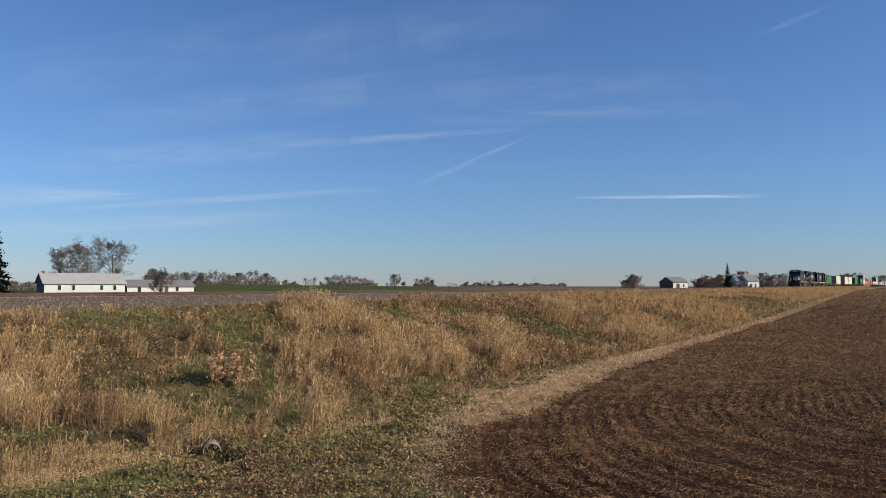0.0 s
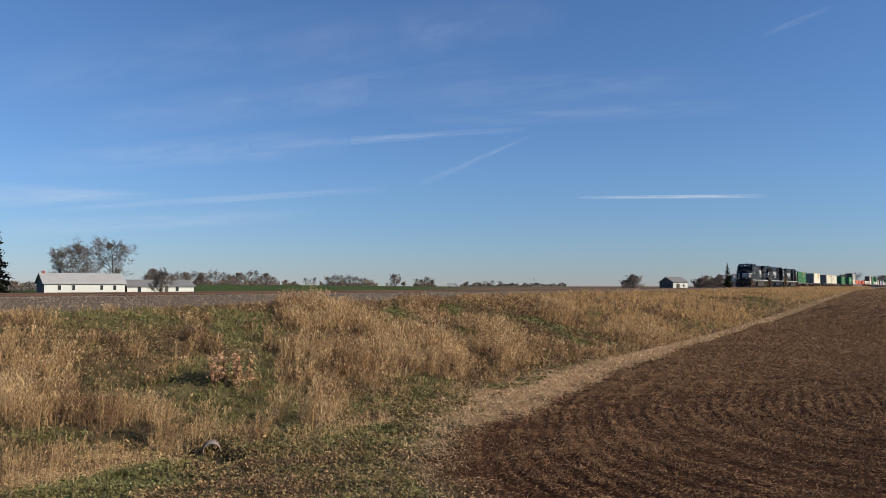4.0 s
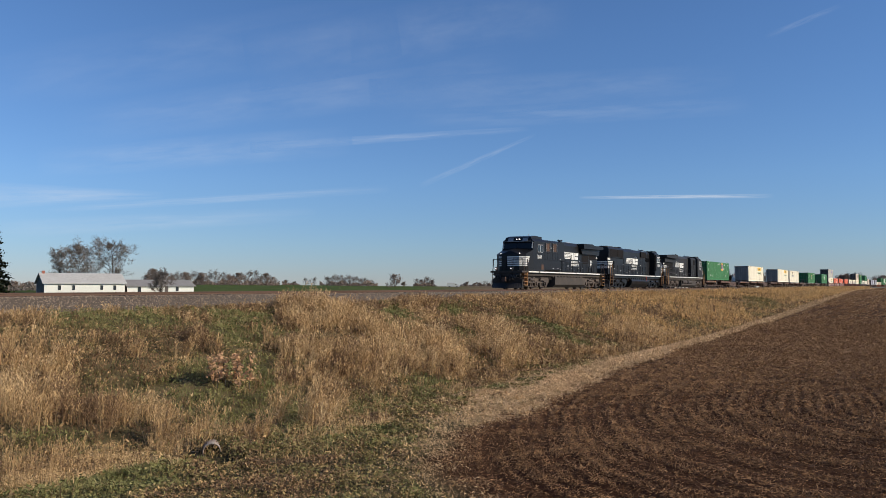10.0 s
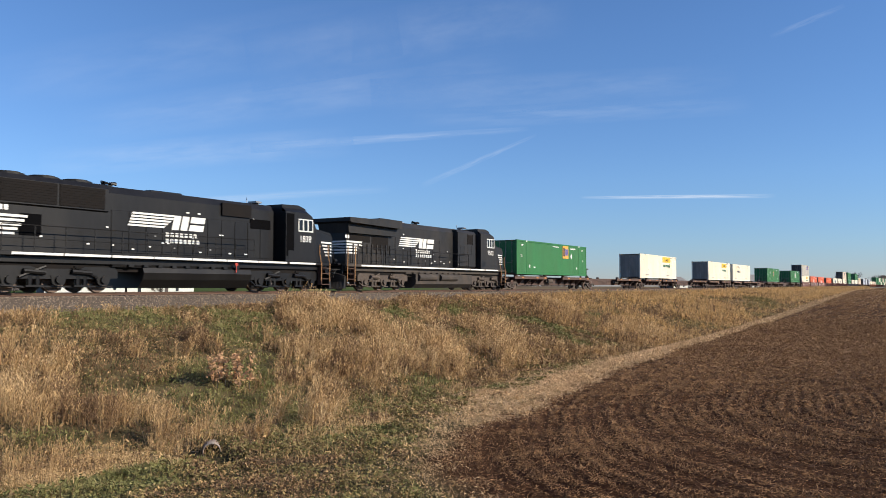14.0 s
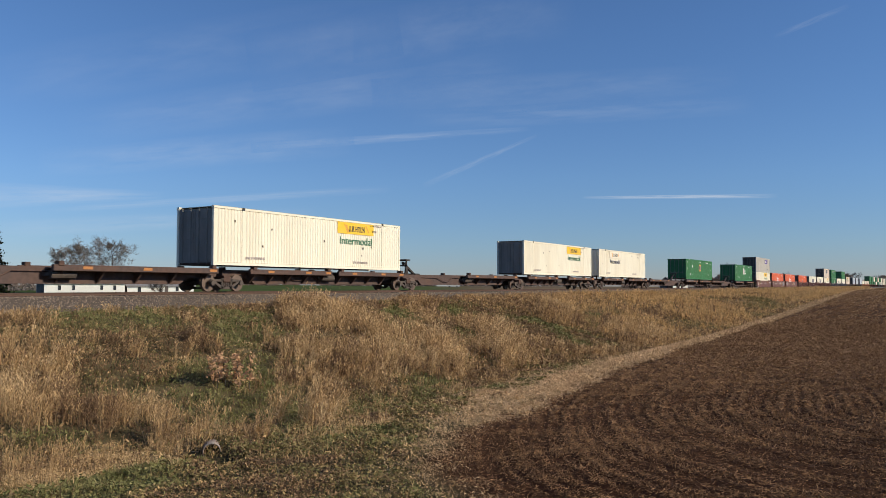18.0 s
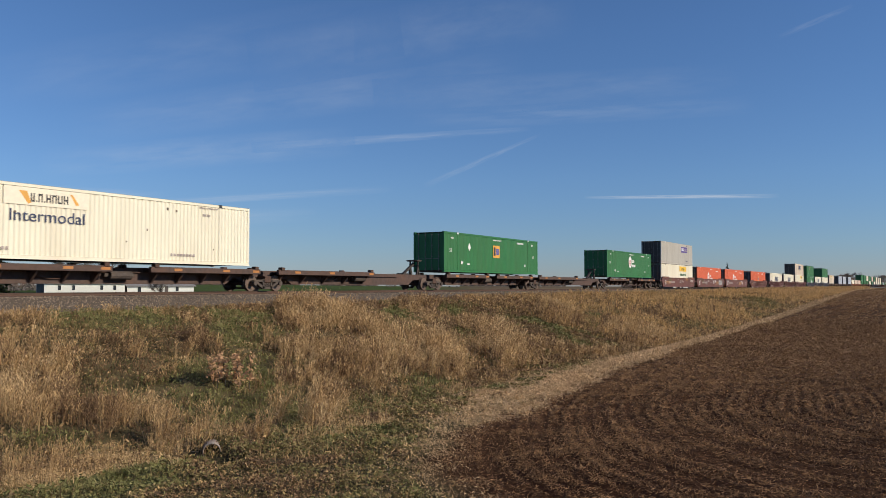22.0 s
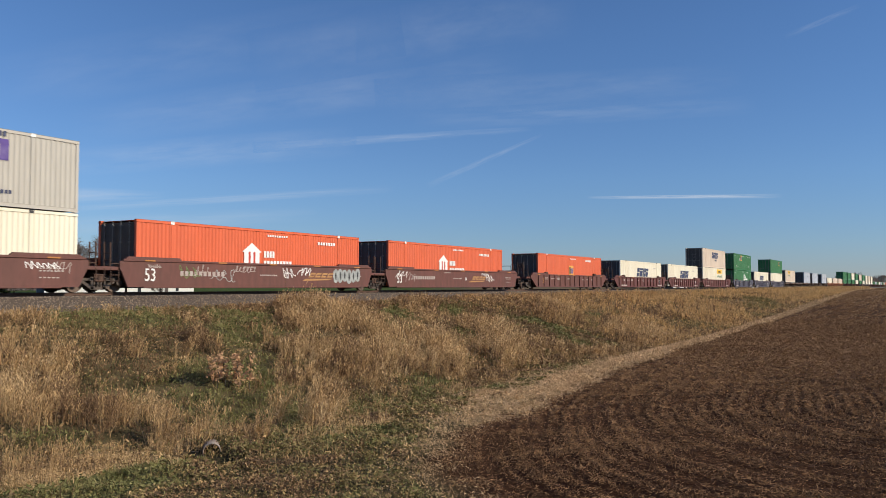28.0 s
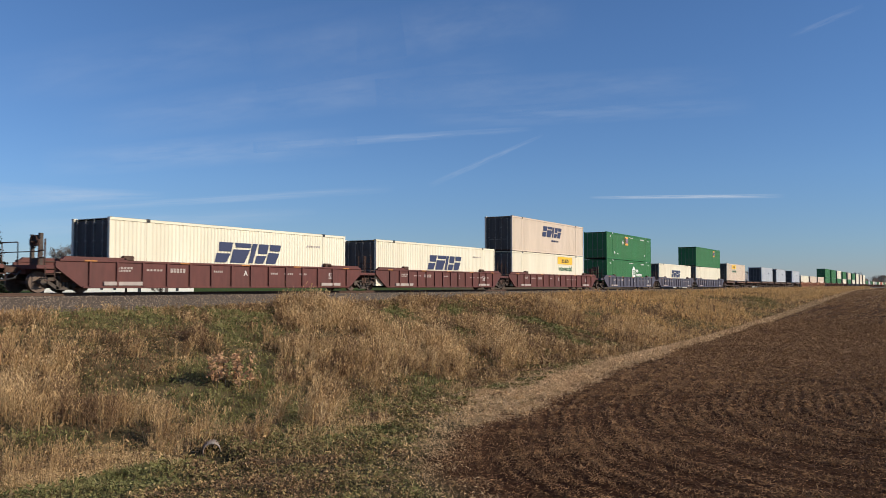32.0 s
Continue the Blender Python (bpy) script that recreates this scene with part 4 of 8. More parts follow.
def well_unit(k0, k1, paint, ribbed, label, first=False, last=False, simple=False):
    """One well of a double-stack car, bogies under its ends. Local x = 0 at k0."""
    n = k1 - k0
    r = thing("well_car_unit", label, "rail car", "well cars of the train")
    top = 1.33 if not ribbed else 1.25
    a, b = 1.05, n - 1.05
    cut = (0.1, 0.85) if ribbed else (0.2, 0.12)
    for side in (-1, 1):
        y0, y1 = sorted((side * 1.36, side * 1.47))
        s = Shape()
        s.prism([(0.75, 0.95), (a - cut[0], 0.80), (a + cut[1], 0.15), (b - cut[1], 0.15), (b + cut[0], 0.80), (n - 0.75, 0.95), (n - 0.75, top - 0.05), (a + 0.9, top), (b - 0.9, top), (n - 0.75, top - 0.05)][:6]
                + [(n - 0.75, top - 0.08), (n - 1.2, top), (1.2, top), (0.75, top - 0.08)], y0, y1, "y")
        w = part("side_wall", s, paint, r)
        chord = Shape().box(0.9, n - 0.9, min(side * 1.33, side * 1.52), max(side * 1.33, side * 1.52), top - 0.07, top + 0.03, 0.02)
        chord.box(a + 0.9, b - 0.9, min(side * 1.30, side * 1.50), max(side * 1.30, side * 1.50), 0.10, 0.20, 0.02)
        part("chord", chord, paint, w)
        for x0, x1 in ((1.0, 4.1), (n - 4.1, n - 1.0)):
            g = Shape().prism([(x0, top), (x1, top), (x1 - 0.15, top + 0.14), (x0 + 0.15, top + 0.14)], min(side * 1.34, side * 1.50), max(side * 1.34, side * 1.50), "y")
            part("end_reinforcement", g, paint, w)
        if ribbed:
            m = 13
            rib = Shape().prism([(-0.05, 0.19), (0.05, 0.19), (0.05, top - 0.04), (-0.05, top - 0.04)], min(side * 1.46, side * 1.55), max(side * 1.46, side * 1.55), "y").mesh("rib", paint)
            for i in range(m + 1):
                part("rib", rib, None, w, at=pose(a + 1.2 + i * (b - a - 2.4) / m, 0, 0))
            for xx in (3.9, n - 4.2):
                part("container_guide", Shape().box(xx, xx + 0.5, min(side * 1.3, side * 1.5), max(side * 1.3, side * 1.5), top, top + 0.24, 0.05), RUST, w)
    f = Shape().box(a + 1.0, b - 1.0, -1.36, 1.36, 0.11, 0.16)
    for i in range(9):
        xx = a + 1.4 + i * (b - a - 2.8) / 8
        f.box(xx - 0.08, xx + 0.08, -1.36, 1.36, 0.15, 0.205)
    part("well_floor", f, RUST, r)
    for x0, x1 in ((0.0, a + 0.5), (b - 0.5, n)):
        e = Shape().box(x0, x1, -1.4, 1.4, 0.86, 1.02, 0.02)
        e.box(x0 + 0.1 if x0 == 0 else x1 - 0.9, x0 + 0.9 if x0 == 0 else x1 - 0.1, -0.5, 0.5, 0.66, 0.90)
        part("end_platform", e, paint, r)
        h = Shape()
        ex = 0.35 if x0 == 0 else n - 0.35
        for yy in (-1.36, -0.95):
            h.line([(ex, yy, 0.95), (ex, yy, 2.05)], 0.035)
        h.line([(ex, -1.36, 1.6), (ex, -0.95, 1.6)], 0.025).line([(ex, -1.36, 1.3), (ex, -0.95, 1.3)], 0.025)
        h.line([(ex, -1.36, 1.15), (ex + (0.9 if x0 == 0 else -0.9), -1.42, 1.15)], 0.025)
        part("ladder", h, RUST, r)
        st = Shape().line([(ex, -1.4, 0.95), (ex, -1.4, 0.4), (ex + 0.4, -1.4, 0.4), (ex + 0.4, -1.4, 0.95)], 0.022).line([(ex, -1.4, 0.66), (ex + 0.4, -1.4, 0.66)], 0.022)
        part("step", st, RUST, r)
    rf = Shape()
    for xx in (2.0, n * 0.32, n * 0.5, n * 0.68, n - 2.6):
        rf.box(xx, xx + 0.55, -1.535, -1.518, top - 0.05, top + 0.015)
    if k0 < 345:
        parts_of("reflector", rf, REFLECT, r, "worn orange reflector")
    else:
        part("reflectors", rf, REFLECT, r, "row of worn orange reflectors")
    if first:
        coupler(r, 0.0, -1)
        if ribbed:
            b = Shape().box(0.42, 0.56, -0.92, -0.80, 1.0, 2.30, 0.02).box(0.42, 0.56, -0.36, -0.26, 1.0, 2.25, 0.02).box(0.46, 0.54, -0.82, -0.34, 1.78, 2.22, 0.02).box(0.44, 0.56, -0.82, -0.34, 1.0, 1.30)
            part("brake_housing", b, TRUCK, r, "upright brake housing between two posts")
            brake_wheel(r, 0.36, -0.58, 1.95)
            part("end_rail", Shape().line([(0.2, 1.3, 0.95), (0.2, 1.3, 1.95), (0.2, 0.2, 1.95), (0.2, 0.2, 0.95)], 0.025).line([(0.2, -1.3, 1.55), (0.2, 1.3, 1.55)], 0.02), RUST, r)
    if last:
        coupler(r, n, 1)
        if ribbed:
            part("brake_stand", Shape().box(n - 0.42, n - 0.30, -0.80, -0.66, 0.95, 1.85, 0.02).box(n - 0.46, n - 0.26, -0.90, -0.56, 1.65, 2.0, 0.05), RUST, r, "post with a geared brake housing")
            brake_wheel(r, n - 0.22, -0.73, 1.83)
            part("end_rail", Shape().line([(n - 0.25, -1.3, 1.55), (n - 0.25, 1.3, 1.55)], 0.02).line([(n - 0.25, 1.3, 0.95), (n - 0.25, 1.3, 1.9)], 0.03).line([(n - 0.25, 0.3, 0.95), (n - 0.25, 0.3, 1.7)], 0.03), RUST, r)
    if first:
        freight_truck(r, 1.4)
    freight_truck(r, n + (0.0 if not last else -1.4))
    moving.append((r, k0, 0))
    return r


def well_marks(r, n, ribbed, letter):
    """Stencilled marks, a large 53 and a unit letter on the side wall."""
    y = -1.475
    s = Shape()
    if not ribbed:
        s.bars(4.0, 0.66, 2.8, 0.22, y, 10).bars(n - 2.9, 0.86, 1.0, 0.05, y, 7).bars(n - 2.9, 0.76, 1.1, 0.05, y, 7).bars(n - 2.9, 0.50, 0.9, 0.05, y, 5)
        s.bars(9.2, 0.72, 1.3, 0.07, y, 9).bars(8.0, 1.13, 0.9, 0.05, y, 7)
        words("53", 0.80, 2.0, 0.42, y, MARK_WHITE, r, "size_number", squeeze=0.8)
        words(letter, 0.40, 11.0, 0.62, y, MARK_WHITE, r, "unit_letter")
    else:
        for x, w, z in ((3.6, 0.8, 0.92), (3.6, 0.7, 0.80), (5.1, 0.9, 0.85), (6.4, 0.9, 0.9), (6.4, 0.9, 0.80), (9.0, 0.6, 0.85), (12.8, 0.7, 0.8), (14.0, 0.7, 0.8), (15.2, 0.6, 0.8)):
            s.bars(x, z, w, 0.09, y, 5)
        if letter != "E":
            s.box(2.9, 4.9, y - 0.07, y - 0.002, 0.22, 0.38).box(n - 4.6, n - 2.9, y - 0.07, y - 0.002, 0.22, 0.38)
            words("53", 0.46, n - 3.9, 0.62, y, MARK_WHITE, r, "size_number", squeeze=0.8)
            words(letter, 0.36, 11.0, 0.72, y, MARK_WHITE, r, "unit_letter")
        else:
            words("53", 0.66, 3.2, 0.50, y, SPRAY_TAN, r, "size_number", squeeze=0.85)
    parts_of("stencil_mark", s, MARK_FADED, r)


def scrawl(r, x, z, w, h, paint, seed, y=-1.475, thick=0.035):
    """Sprayed loops and strokes."""
    q = random.Random(seed)
    s = Shape()
    loops, m = max(3, round(w / (0.75 * h))), 54
    lift, swing = q.uniform(0, 6.28), q.uniform(0.6, 1.1)
    tall = [q.uniform(0.5, 1.0) for i in range(loops + 1)]
    px = pz = None
    for i in range(m + 1):
        t = i / m
        a = 2 * math.pi * loops * t
        top = tall[int(t * loops)]
        nx = x + w * t + swing * 0.5 * h * 0.6 * math.sin(a * 1.0 + lift)
        nz = z + h * (0.5 - 0.5 * math.cos(a) * top + 0.10 * math.sin(2.7 * a + lift))
        if px is not None:
            dx, dz = nx - px, nz - pz
            ln = math.hypot(dx, dz) + 1e-6
            ox, oz = -dz / ln * thick * 0.5, dx / ln * thick * 0.5
            s.plate([(px - ox, pz - oz), (px + ox, pz + oz), (nx + ox, nz + oz), (nx - ox, nz - oz)], y, 0.003 + 0.00008 * i)
        px, pz = nx, nz
    part("graffiti", s, paint, r, "sprayed graffiti strokes")


def bubble_tag(r, x, z, w, h, paint, seed, y=-1.475):
    """A row of round outlined graffiti letters."""
    q = random.Random(seed)
    s, d = Shape(), Shape()
    n = 6
    for i in range(n):
        cx, cz = x + w * (i + 0.5) / n, z + h * 0.5 + q.uniform(-0.05, 0.05)
        a, b = w / n * 0.62, h * 0.52 * q.uniform(0.85, 1.1)
        ring = [(cx + a * math.cos(t) * (1 + 0.15 * math.sin(3 * t + i)), cz + b * math.sin(t)) for t in (2 * math.pi * j / 14 for j in range(14))]
        s.plate(ring, y, 0.004 + 0.001 * i)
        d.plate([(cx + (px - cx) * 0.25, cz + (pz - cz) * 0.55) for px, pz in ring], y - 0.005 - 0.001 * i, 0.003)
    t = part("graffiti", s, paint, r, "silver bubble-letter graffiti")
    part("graffiti_centre", d, MARK_BLACK if seed % 2 else WELL_BROWN, t)


# ---- the train: locomotives ----
def locomotive(k0, n, style, back_first, paint, label):
    """A six-axle diesel. Local x runs backwards along the train; back_first turns its cab to the train's rear."""
    r = thing("locomotive", label, "locomotive", "locomotives of the train")

    shift = 0.0

    def at(x):
        return n - x + shift if back_first else x - shift

    def bx(s, x0, x1, y0, y1, z0, z1, c=0.0):
        p, q = sorted((at(x0), at(x1)))
        return s.box(p, q, y0, y1, z0, z1, c)

    def pr(s, ring, y0, y1):
        return s.prism([(at(x), z) for x, z in ring], y0, y1, "y")

    def P(name, s, m, up=None, lb=""):
        return part(name, s, m, up or r, lb)

    frame_ = bx(Shape(), 0.75, n - 0.75, -1.28, 1.28, 1.18, 1.44, 0.02)
    bx(frame_, 0.6, n - 0.6, -1.5, 1.5, 1.44, 1.60, 0.015)
    P("underframe", frame_, DIRTY if style != "fans" else BLACK)
    # plain near-black box added to fill the gap between frame and bogies
    P("underbody", bx(Shape(), 1.2, n - 1.2, -1.16, 1.16, 0.88, 1.19), MESHED, None, "plain dark box added under the frame")
    edges = [1.9, 4.1] + [4.25 + i * (n - 6.3) / 7 for i in range(8)]
    for a, b in zip(edges, edges[1:]):
        if b - a > 0.3:
            P("sill_stripe", bx(Shape(), a + 0.02, b - 0.03, -1.508, -1.499, 1.475, 1.572), STRIPE, None, "white stripe along the sill")
    # fuel tank and the gear around it
    t0, t1 = {"wide": (7.8, 15.3), "fans": (6.9, 13.5), "old": (6.2, 14.0)}[style]
    tank = Shape()
    ring = [(-1.46, 1.12), (-1.46, 0.42), (-1.10, 0.16), (1.10, 0.16), (1.46, 0.42), (1.46, 1.12)] if style != "fans" else \
        [(-1.40, 1.08), (-1.48, 0.86), (-1.40, 0.56), (-1.05, 0.18), (1.05, 0.18), (1.40, 0.56), (1.48, 0.86), (1.40, 1.08)]
    p, q = sorted((at(t0), at(t1)))
    tank.prism(ring, p, q, "x")
    P("fuel_tank", tank, DIRTY if style != "fans" else BLACK, None, "dusty fuel tank")
    pipes = Shape()
    for z in (1.10, 1.16):
        pipes.line([(at(7.6), -1.3, z), (at(15.0), -1.3, z)], 0.03)
    for i in range(9):
        xx = at(7.9 + i * 0.78)
        pipes.box(xx - 0.12, xx + 0.12, -1.46, -1.2, 1.10, 1.20)
    P("pipework", pipes, DIRTY if style != "fans" else BLACK)
    # three-axle bogies
    steel = BLACK if style == "fans" else TRUCK
    for c in {"wide": (4.1, 18.1), "fans": (n - 17.55, n - 4.2), "old": (3.4, n - 4.8)}[style]:
        mid = at(c)
        core = Shape().box(mid - 1.9, mid + 1.9, -0.3, 0.3, 0.55, 0.95)
        for a in (-1.03, 1.03):
            core.box(mid + a - 0.18, mid + a + 0.18, -1.06, 1.06, 0.62, 0.84)
        bog = P("bogie", core, steel, None, "three-axle bogie caked with dust" if style != "fans" else "black three-axle bogie with bare wheel rims")
        for side in (-1, 1):
            y0, y1 = sorted((side * 1.04, side * 1.22))
            f = Shape().prism([(mid + a, z) for a, z in ((-2.75, 0.90), (-2.6, 1.06), (-1.2, 1.06), (-0.9, 0.96), (0.9, 0.96), (1.2, 1.06), (2.6, 1.06), (2.75, 0.90),
                                                         (2.75, 0.60), (1.5, 0.56), (-1.5, 0.56), (-2.75, 0.60))], y0, y1, "y")
            P("side_frame", f, steel, bog)
            P("tie_bar", Shape().box(mid - 2.6, mid + 2.6, min(side * 1.0, side * 1.10), max(side * 1.0, side * 1.10), 0.22, 0.29), steel, bog)
            for a in (-2.05, 0.0, 2.05):
                f = Shape().prism([(mid + a - 0.36, 0.72), (mid + a - 0.26, 0.36), (mid + a - 0.16, 0.30), (mid + a + 0.16, 0.30), (mid + a + 0.26, 0.36), (mid + a + 0.36, 0.72)],
                                  *sorted((side * 1.06, side * 1.24)), "y")
                f.disc((mid + a, 0.53), 0.16, side * 1.22, side * 1.34, "y", 12)
                P("axle_box", f, steel, bog)
            for a in (-1.03, 1.03):
                for d in (-0.16, 0.16):
                    P("coil_spring", Shape().rod((mid + a + d, side * 1.16, 0.30), (mid + a + d, side * 1.16, 0.70), 0.10, 8), steel, bog)
                P("spring_seat", Shape().box(mid + a - 0.36, mid + a + 0.36, min(side * 1.05, side * 1.28), max(side * 1.05, side * 1.28), 0.24, 0.31), steel, bog)
                P("brake_cylinder", Shape().rod((mid + a - 0.5, side * 1.3, 0.86), (mid + a + 0.4, side * 1.3, 0.80), 0.10, 8), steel, bog)
                P("damper", Shape().line([(mid + 1.65 * a, side * 1.3, 0.62), (mid + 0.6 * a, side * 1.32, 1.05)], 0.05), steel, bog)
            P("sand_pipe", Shape().line([(mid - 2.7, side * 1.28, 0.5), (mid - 2.4, side * 1.3, 0.3), (mid - 1.5, side * 1.3, 0.22)], 0.04), steel, bog)
        if "loco_wheel" not in gear:
            gear["loco_wheel"] = wheel_mesh(0.52).mesh("wheel", WHEEL)
        for a in (-2.05, 0.0, 2.05):
            for side in (-1, 1):
                part("wheel", gear["loco_wheel"], None, bog, at=pose(mid + a, side * 0.79, 0.53, 0, 0, 0 if side < 0 else 180))
    # pilots, plough, couplers, hoses
    for x, out in ((0.95 if style == "wide" else 0.62, -1), (n - 0.62, 1)):
        s = bx(Shape(), x - 0.06, x + 0.06, -1.18, 1.18, 1.02, 1.60)
        bx(s, x + out * 0.02, x + out * 0.34, -1.12, 1.12, 1.50, 1.62, 0.03)
        P("pilot_plate", s, BLACK)
        # two rounded plough blades that meet in the middle
        for sgn in (-1, 1):
            v, m = Shape(), 7
            pts = []
            for i in range(m + 1):
                t = i / m
                yy, nose_ = sgn * 1.42 * t, out * (0.62 - 0.42 * t ** 2.2)
                pts.append((yy, nose_, 1.10 - 0.22 * t ** 3, 0.10 + 0.04 * t))
            for (ya, na, ta, ba), (yb, nb_, tb, bb) in zip(pts, pts[1:]):
                v.add([(at(x + na * 0.8), ya, ta), (at(x + nb_ * 0.8), yb, tb), (at(x + na * 0.62), ya, 0.55), (at(x + nb_ * 0.62), yb, 0.55), (at(x + na * 1.1), ya, ba), (at(x + nb_ * 1.1), yb, bb),
                       (at(x), ya, ta), (at(x), yb, tb), (at(x), ya, ba), (at(x), yb, bb)], [(0, 1, 3, 2), (2, 3, 5, 4), (0, 6, 7, 1), (4, 5, 9, 8)])
            v.add([(at(x + out * 0.1), sgn * 1.42, 0.88), (at(x), sgn * 1.42, 0.88), (at(x), sgn * 1.42, 0.14), (at(x + out * 0.22), sgn * 1.42, 0.14)], [(0, 1, 2, 3)])
            P("snow_plough", v, BLACK_OLD, None, "rounded black steel snow plough")
        c = bx(Shape(), x, x + out * 0.75, -0.1, 0.1, 0.74, 1.0, 0.03)
        bx(c, x + out * 0.5, x + out * 0.85, -0.18, 0.18, 0.68, 1.06, 0.05)
        P("coupler", c, RUST)
        for yy in (-1.05, -0.9, -0.75, -0.6, -0.45, 0.45, 0.6, 0.75, 0.95):
            h = Shape().line([(at(x), yy, 1.25), (at(x + out * 0.42), yy, 1.28), (at(x + out * 0.60), yy * 0.96, 1.0), (at(x + out * 0.52), yy * 0.85, 0.80)], 0.028)
            P("air_hose", h, MARK_BLACK)
        for side in (-1, 1):
            s = Shape()
            for i in range(4):
                bx(s, x + out * 0.02 - out * 0.75, x - out * 0.02, min(side * 1.2, side * 1.5), max(side * 1.2, side * 1.5), 0.36 + i * 0.31, 0.40 + i * 0.31)
            bx(s, x - out * 0.78, x - out * 0.74, min(side * 1.2, side * 1.5), max(side * 1.2, side * 1.5), 0.36, 1.6)
            P("steps", s, OCHRE if style == "wide" else RUST, None, "worn corner steps")
            for d in (0.06, 0.80):
                hr = Shape().line([(at(x - out * d), side * 1.5, 0.55), (at(x - out * d), side * 1.52, 1.5), (at(x - out * (d + 0.10)), side * 1.46, 2.1), (at(x - out * (d + 0.10)), side * 1.46, 2.62)], 0.028)
                P("grab_rail", hr, OCHRE if style != "wide" else RUST, None, "weathered grab rails")
        for sgn in (-1, 1):
            er = Shape().line([(at(x), sgn * 1.42, 1.6), (at(x), sgn * 1.42, 2.6), (at(x), sgn * 0.5, 2.6), (at(x), sgn * 0.5, 1.6)], 0.028)
            P("end_rail", er, BLACK)
    # side handrails
    h0 = 6.4
    for side in (-1, 1):
        hr = Shape()
        m = 10
        xs = [h0 + 0.3 + i * (n - 2.0 - h0) / m for i in range(m + 1)]
        for xx in xs:
            hr.rod((at(xx), side * 1.46, 1.58), (at(xx), side * 1.46, 2.62), 0.022)
        hr.line([(at(xs[0]), side * 1.46, 2.62), (at(xs[-1]), side * 1.46, 2.62)], 0.022)
        hr.line([(at(xs[0]), side * 1.46, 2.1), (at(xs[-1]), side * 1.46, 2.1)], 0.014)
        P("handrail", hr, BLACK)
    # nose and cab
    top = 4.72
    shift = {"wide": 0.75, "fans": 1.7, "old": 1.25}[style]
    nose = Shape()
    if style == "wide":
        # chamfered nose with a low ridge along its top
        for sgn in (-1, 1):
            low = [(2.0, 0.95), (2.4, 1.40), (3.7, 1.5)]
            rim = [3.00, 3.06, 3.46]
            vs = [(at(a), sgn * b, 1.6) for a, b in low] + [(at(a), sgn * b, z) for (a, b), z in zip(low, rim)] + [(at(2.0), 0, 1.6), (at(2.0), 0, 3.02), (at(2.2), 0, 3.36), (at(3.7), 0, 3.66)]
            nose.add(vs, [(0, 1, 4, 3), (1, 2, 5, 4), (6, 0, 3, 7), (7, 3, 8), (3, 4, 5, 9, 8)])
        nz = P("nose", nose, paint)
    else:
        pr(nose, [(1.75, 1.6), (1.75, 3.05), (1.95, 3.34), (3.7, 3.58), (3.7, 1.6)], -1.18, 1.18)
        nz = P("nose", nose, paint)
        for sgn in (-1, 1):
            flare = Shape().add([(at(1.85), sgn * 1.18, 1.62), (at(1.85), sgn * 1.18, 3.15), (at(3.7), sgn * 1.5, 3.40), (at(3.7), sgn * 1.5, 1.62),
                       (at(1.85), sgn * 1.0, 1.62), (at(1.85), sgn * 1.0, 3.15), (at(3.7), sgn * 1.2, 3.40), (at(3.7), sgn * 1.2, 1.62)],
                                [(0, 1, 2, 3), (4, 7, 6, 5), (1, 5, 6, 2), (0, 4, 5, 1), (0, 3, 7, 4)])
            P("nose_flank", flare, paint, nz)
    nf = 2.0 if style == "wide" else 1.75
    door = bx(Shape(), nf - 0.05, nf + 0.01, 0.28, 0.72, 1.75, 2.95, 0.03)
    P("nose_door", door, BLACK if style == "wide" else paint, nz)
    ws = Shape()
    if style == "wide":
        for i in range(5):
            z = 2.02 + i * 0.18
            bx(ws, 1.988, 2.002, -0.95, 0.22, z, z + 0.105)
            bx(ws, 1.988, 2.002, 0.74, 0.95, z, z + 0.105)
            for (a, ya), (b, yb) in (((2.0, 0.955), (2.4, 1.405)), ((2.4, 1.407), (2.62 + i * 0.10, 1.432 + i * 0.004))):
                ws.add([(at(a), -ya, z), (at(a), -ya, z + 0.105), (at(b), -yb, z + 0.105), (at(b), -yb, z), (at(a + 0.02), -ya + 0.03, z), (at(a + 0.02), -ya + 0.03, z + 0.105), (at(b + 0.01), -yb + 0.03, z + 0.105), (at(b + 0.01), -yb + 0.03, z)],
                       [(0, 1, 2, 3), (4, 7, 6, 5), (0, 4, 5, 1), (1, 5, 6, 2), (2, 6, 7, 3), (3, 7, 4, 0)])
        for yy in (-0.98, 0.98):
            P("marker_light", Shape().rod((at(2.10), yy * 0.9, 3.09), (at(2.26), yy * 0.9, 3.12), 0.035, 8), LAMP, nz, "small marker light")
    else:
        for i in range(5):
            z = 2.0 + i * 0.18
            bx(ws, 1.738, 1.75, -1.1, 0.24, z, z + 0.10)
            a, b = 1.85, 2.55 + i * 0.12
            f0, f1 = (a - 1.85) / 1.85, (b - 1.85) / 1.85
            ws.add([(at(a), -1.19 - 0.32 * f0, z), (at(a), -1.19 - 0.32 * f0, z + 0.09), (at(b), -1.195 - 0.32 * f1, z + 0.09), (at(b), -1.195 - 0.32 * f1, z),
                    (at(a), -1.17 - 0.32 * f0, z), (at(a), -1.17 - 0.32 * f0, z + 0.09), (at(b), -1.17 - 0.32 * f1, z + 0.09), (at(b), -1.17 - 0.32 * f1, z)],
                   [(0, 1, 2, 3), (4, 7, 6, 5), (0, 4, 5, 1), (1, 5, 6, 2), (2, 6, 7, 3), (3, 7, 4, 0)])
    P("nose_stripes", ws, STRIPE, nz, "white stripes round the nose")
    cab = Shape()
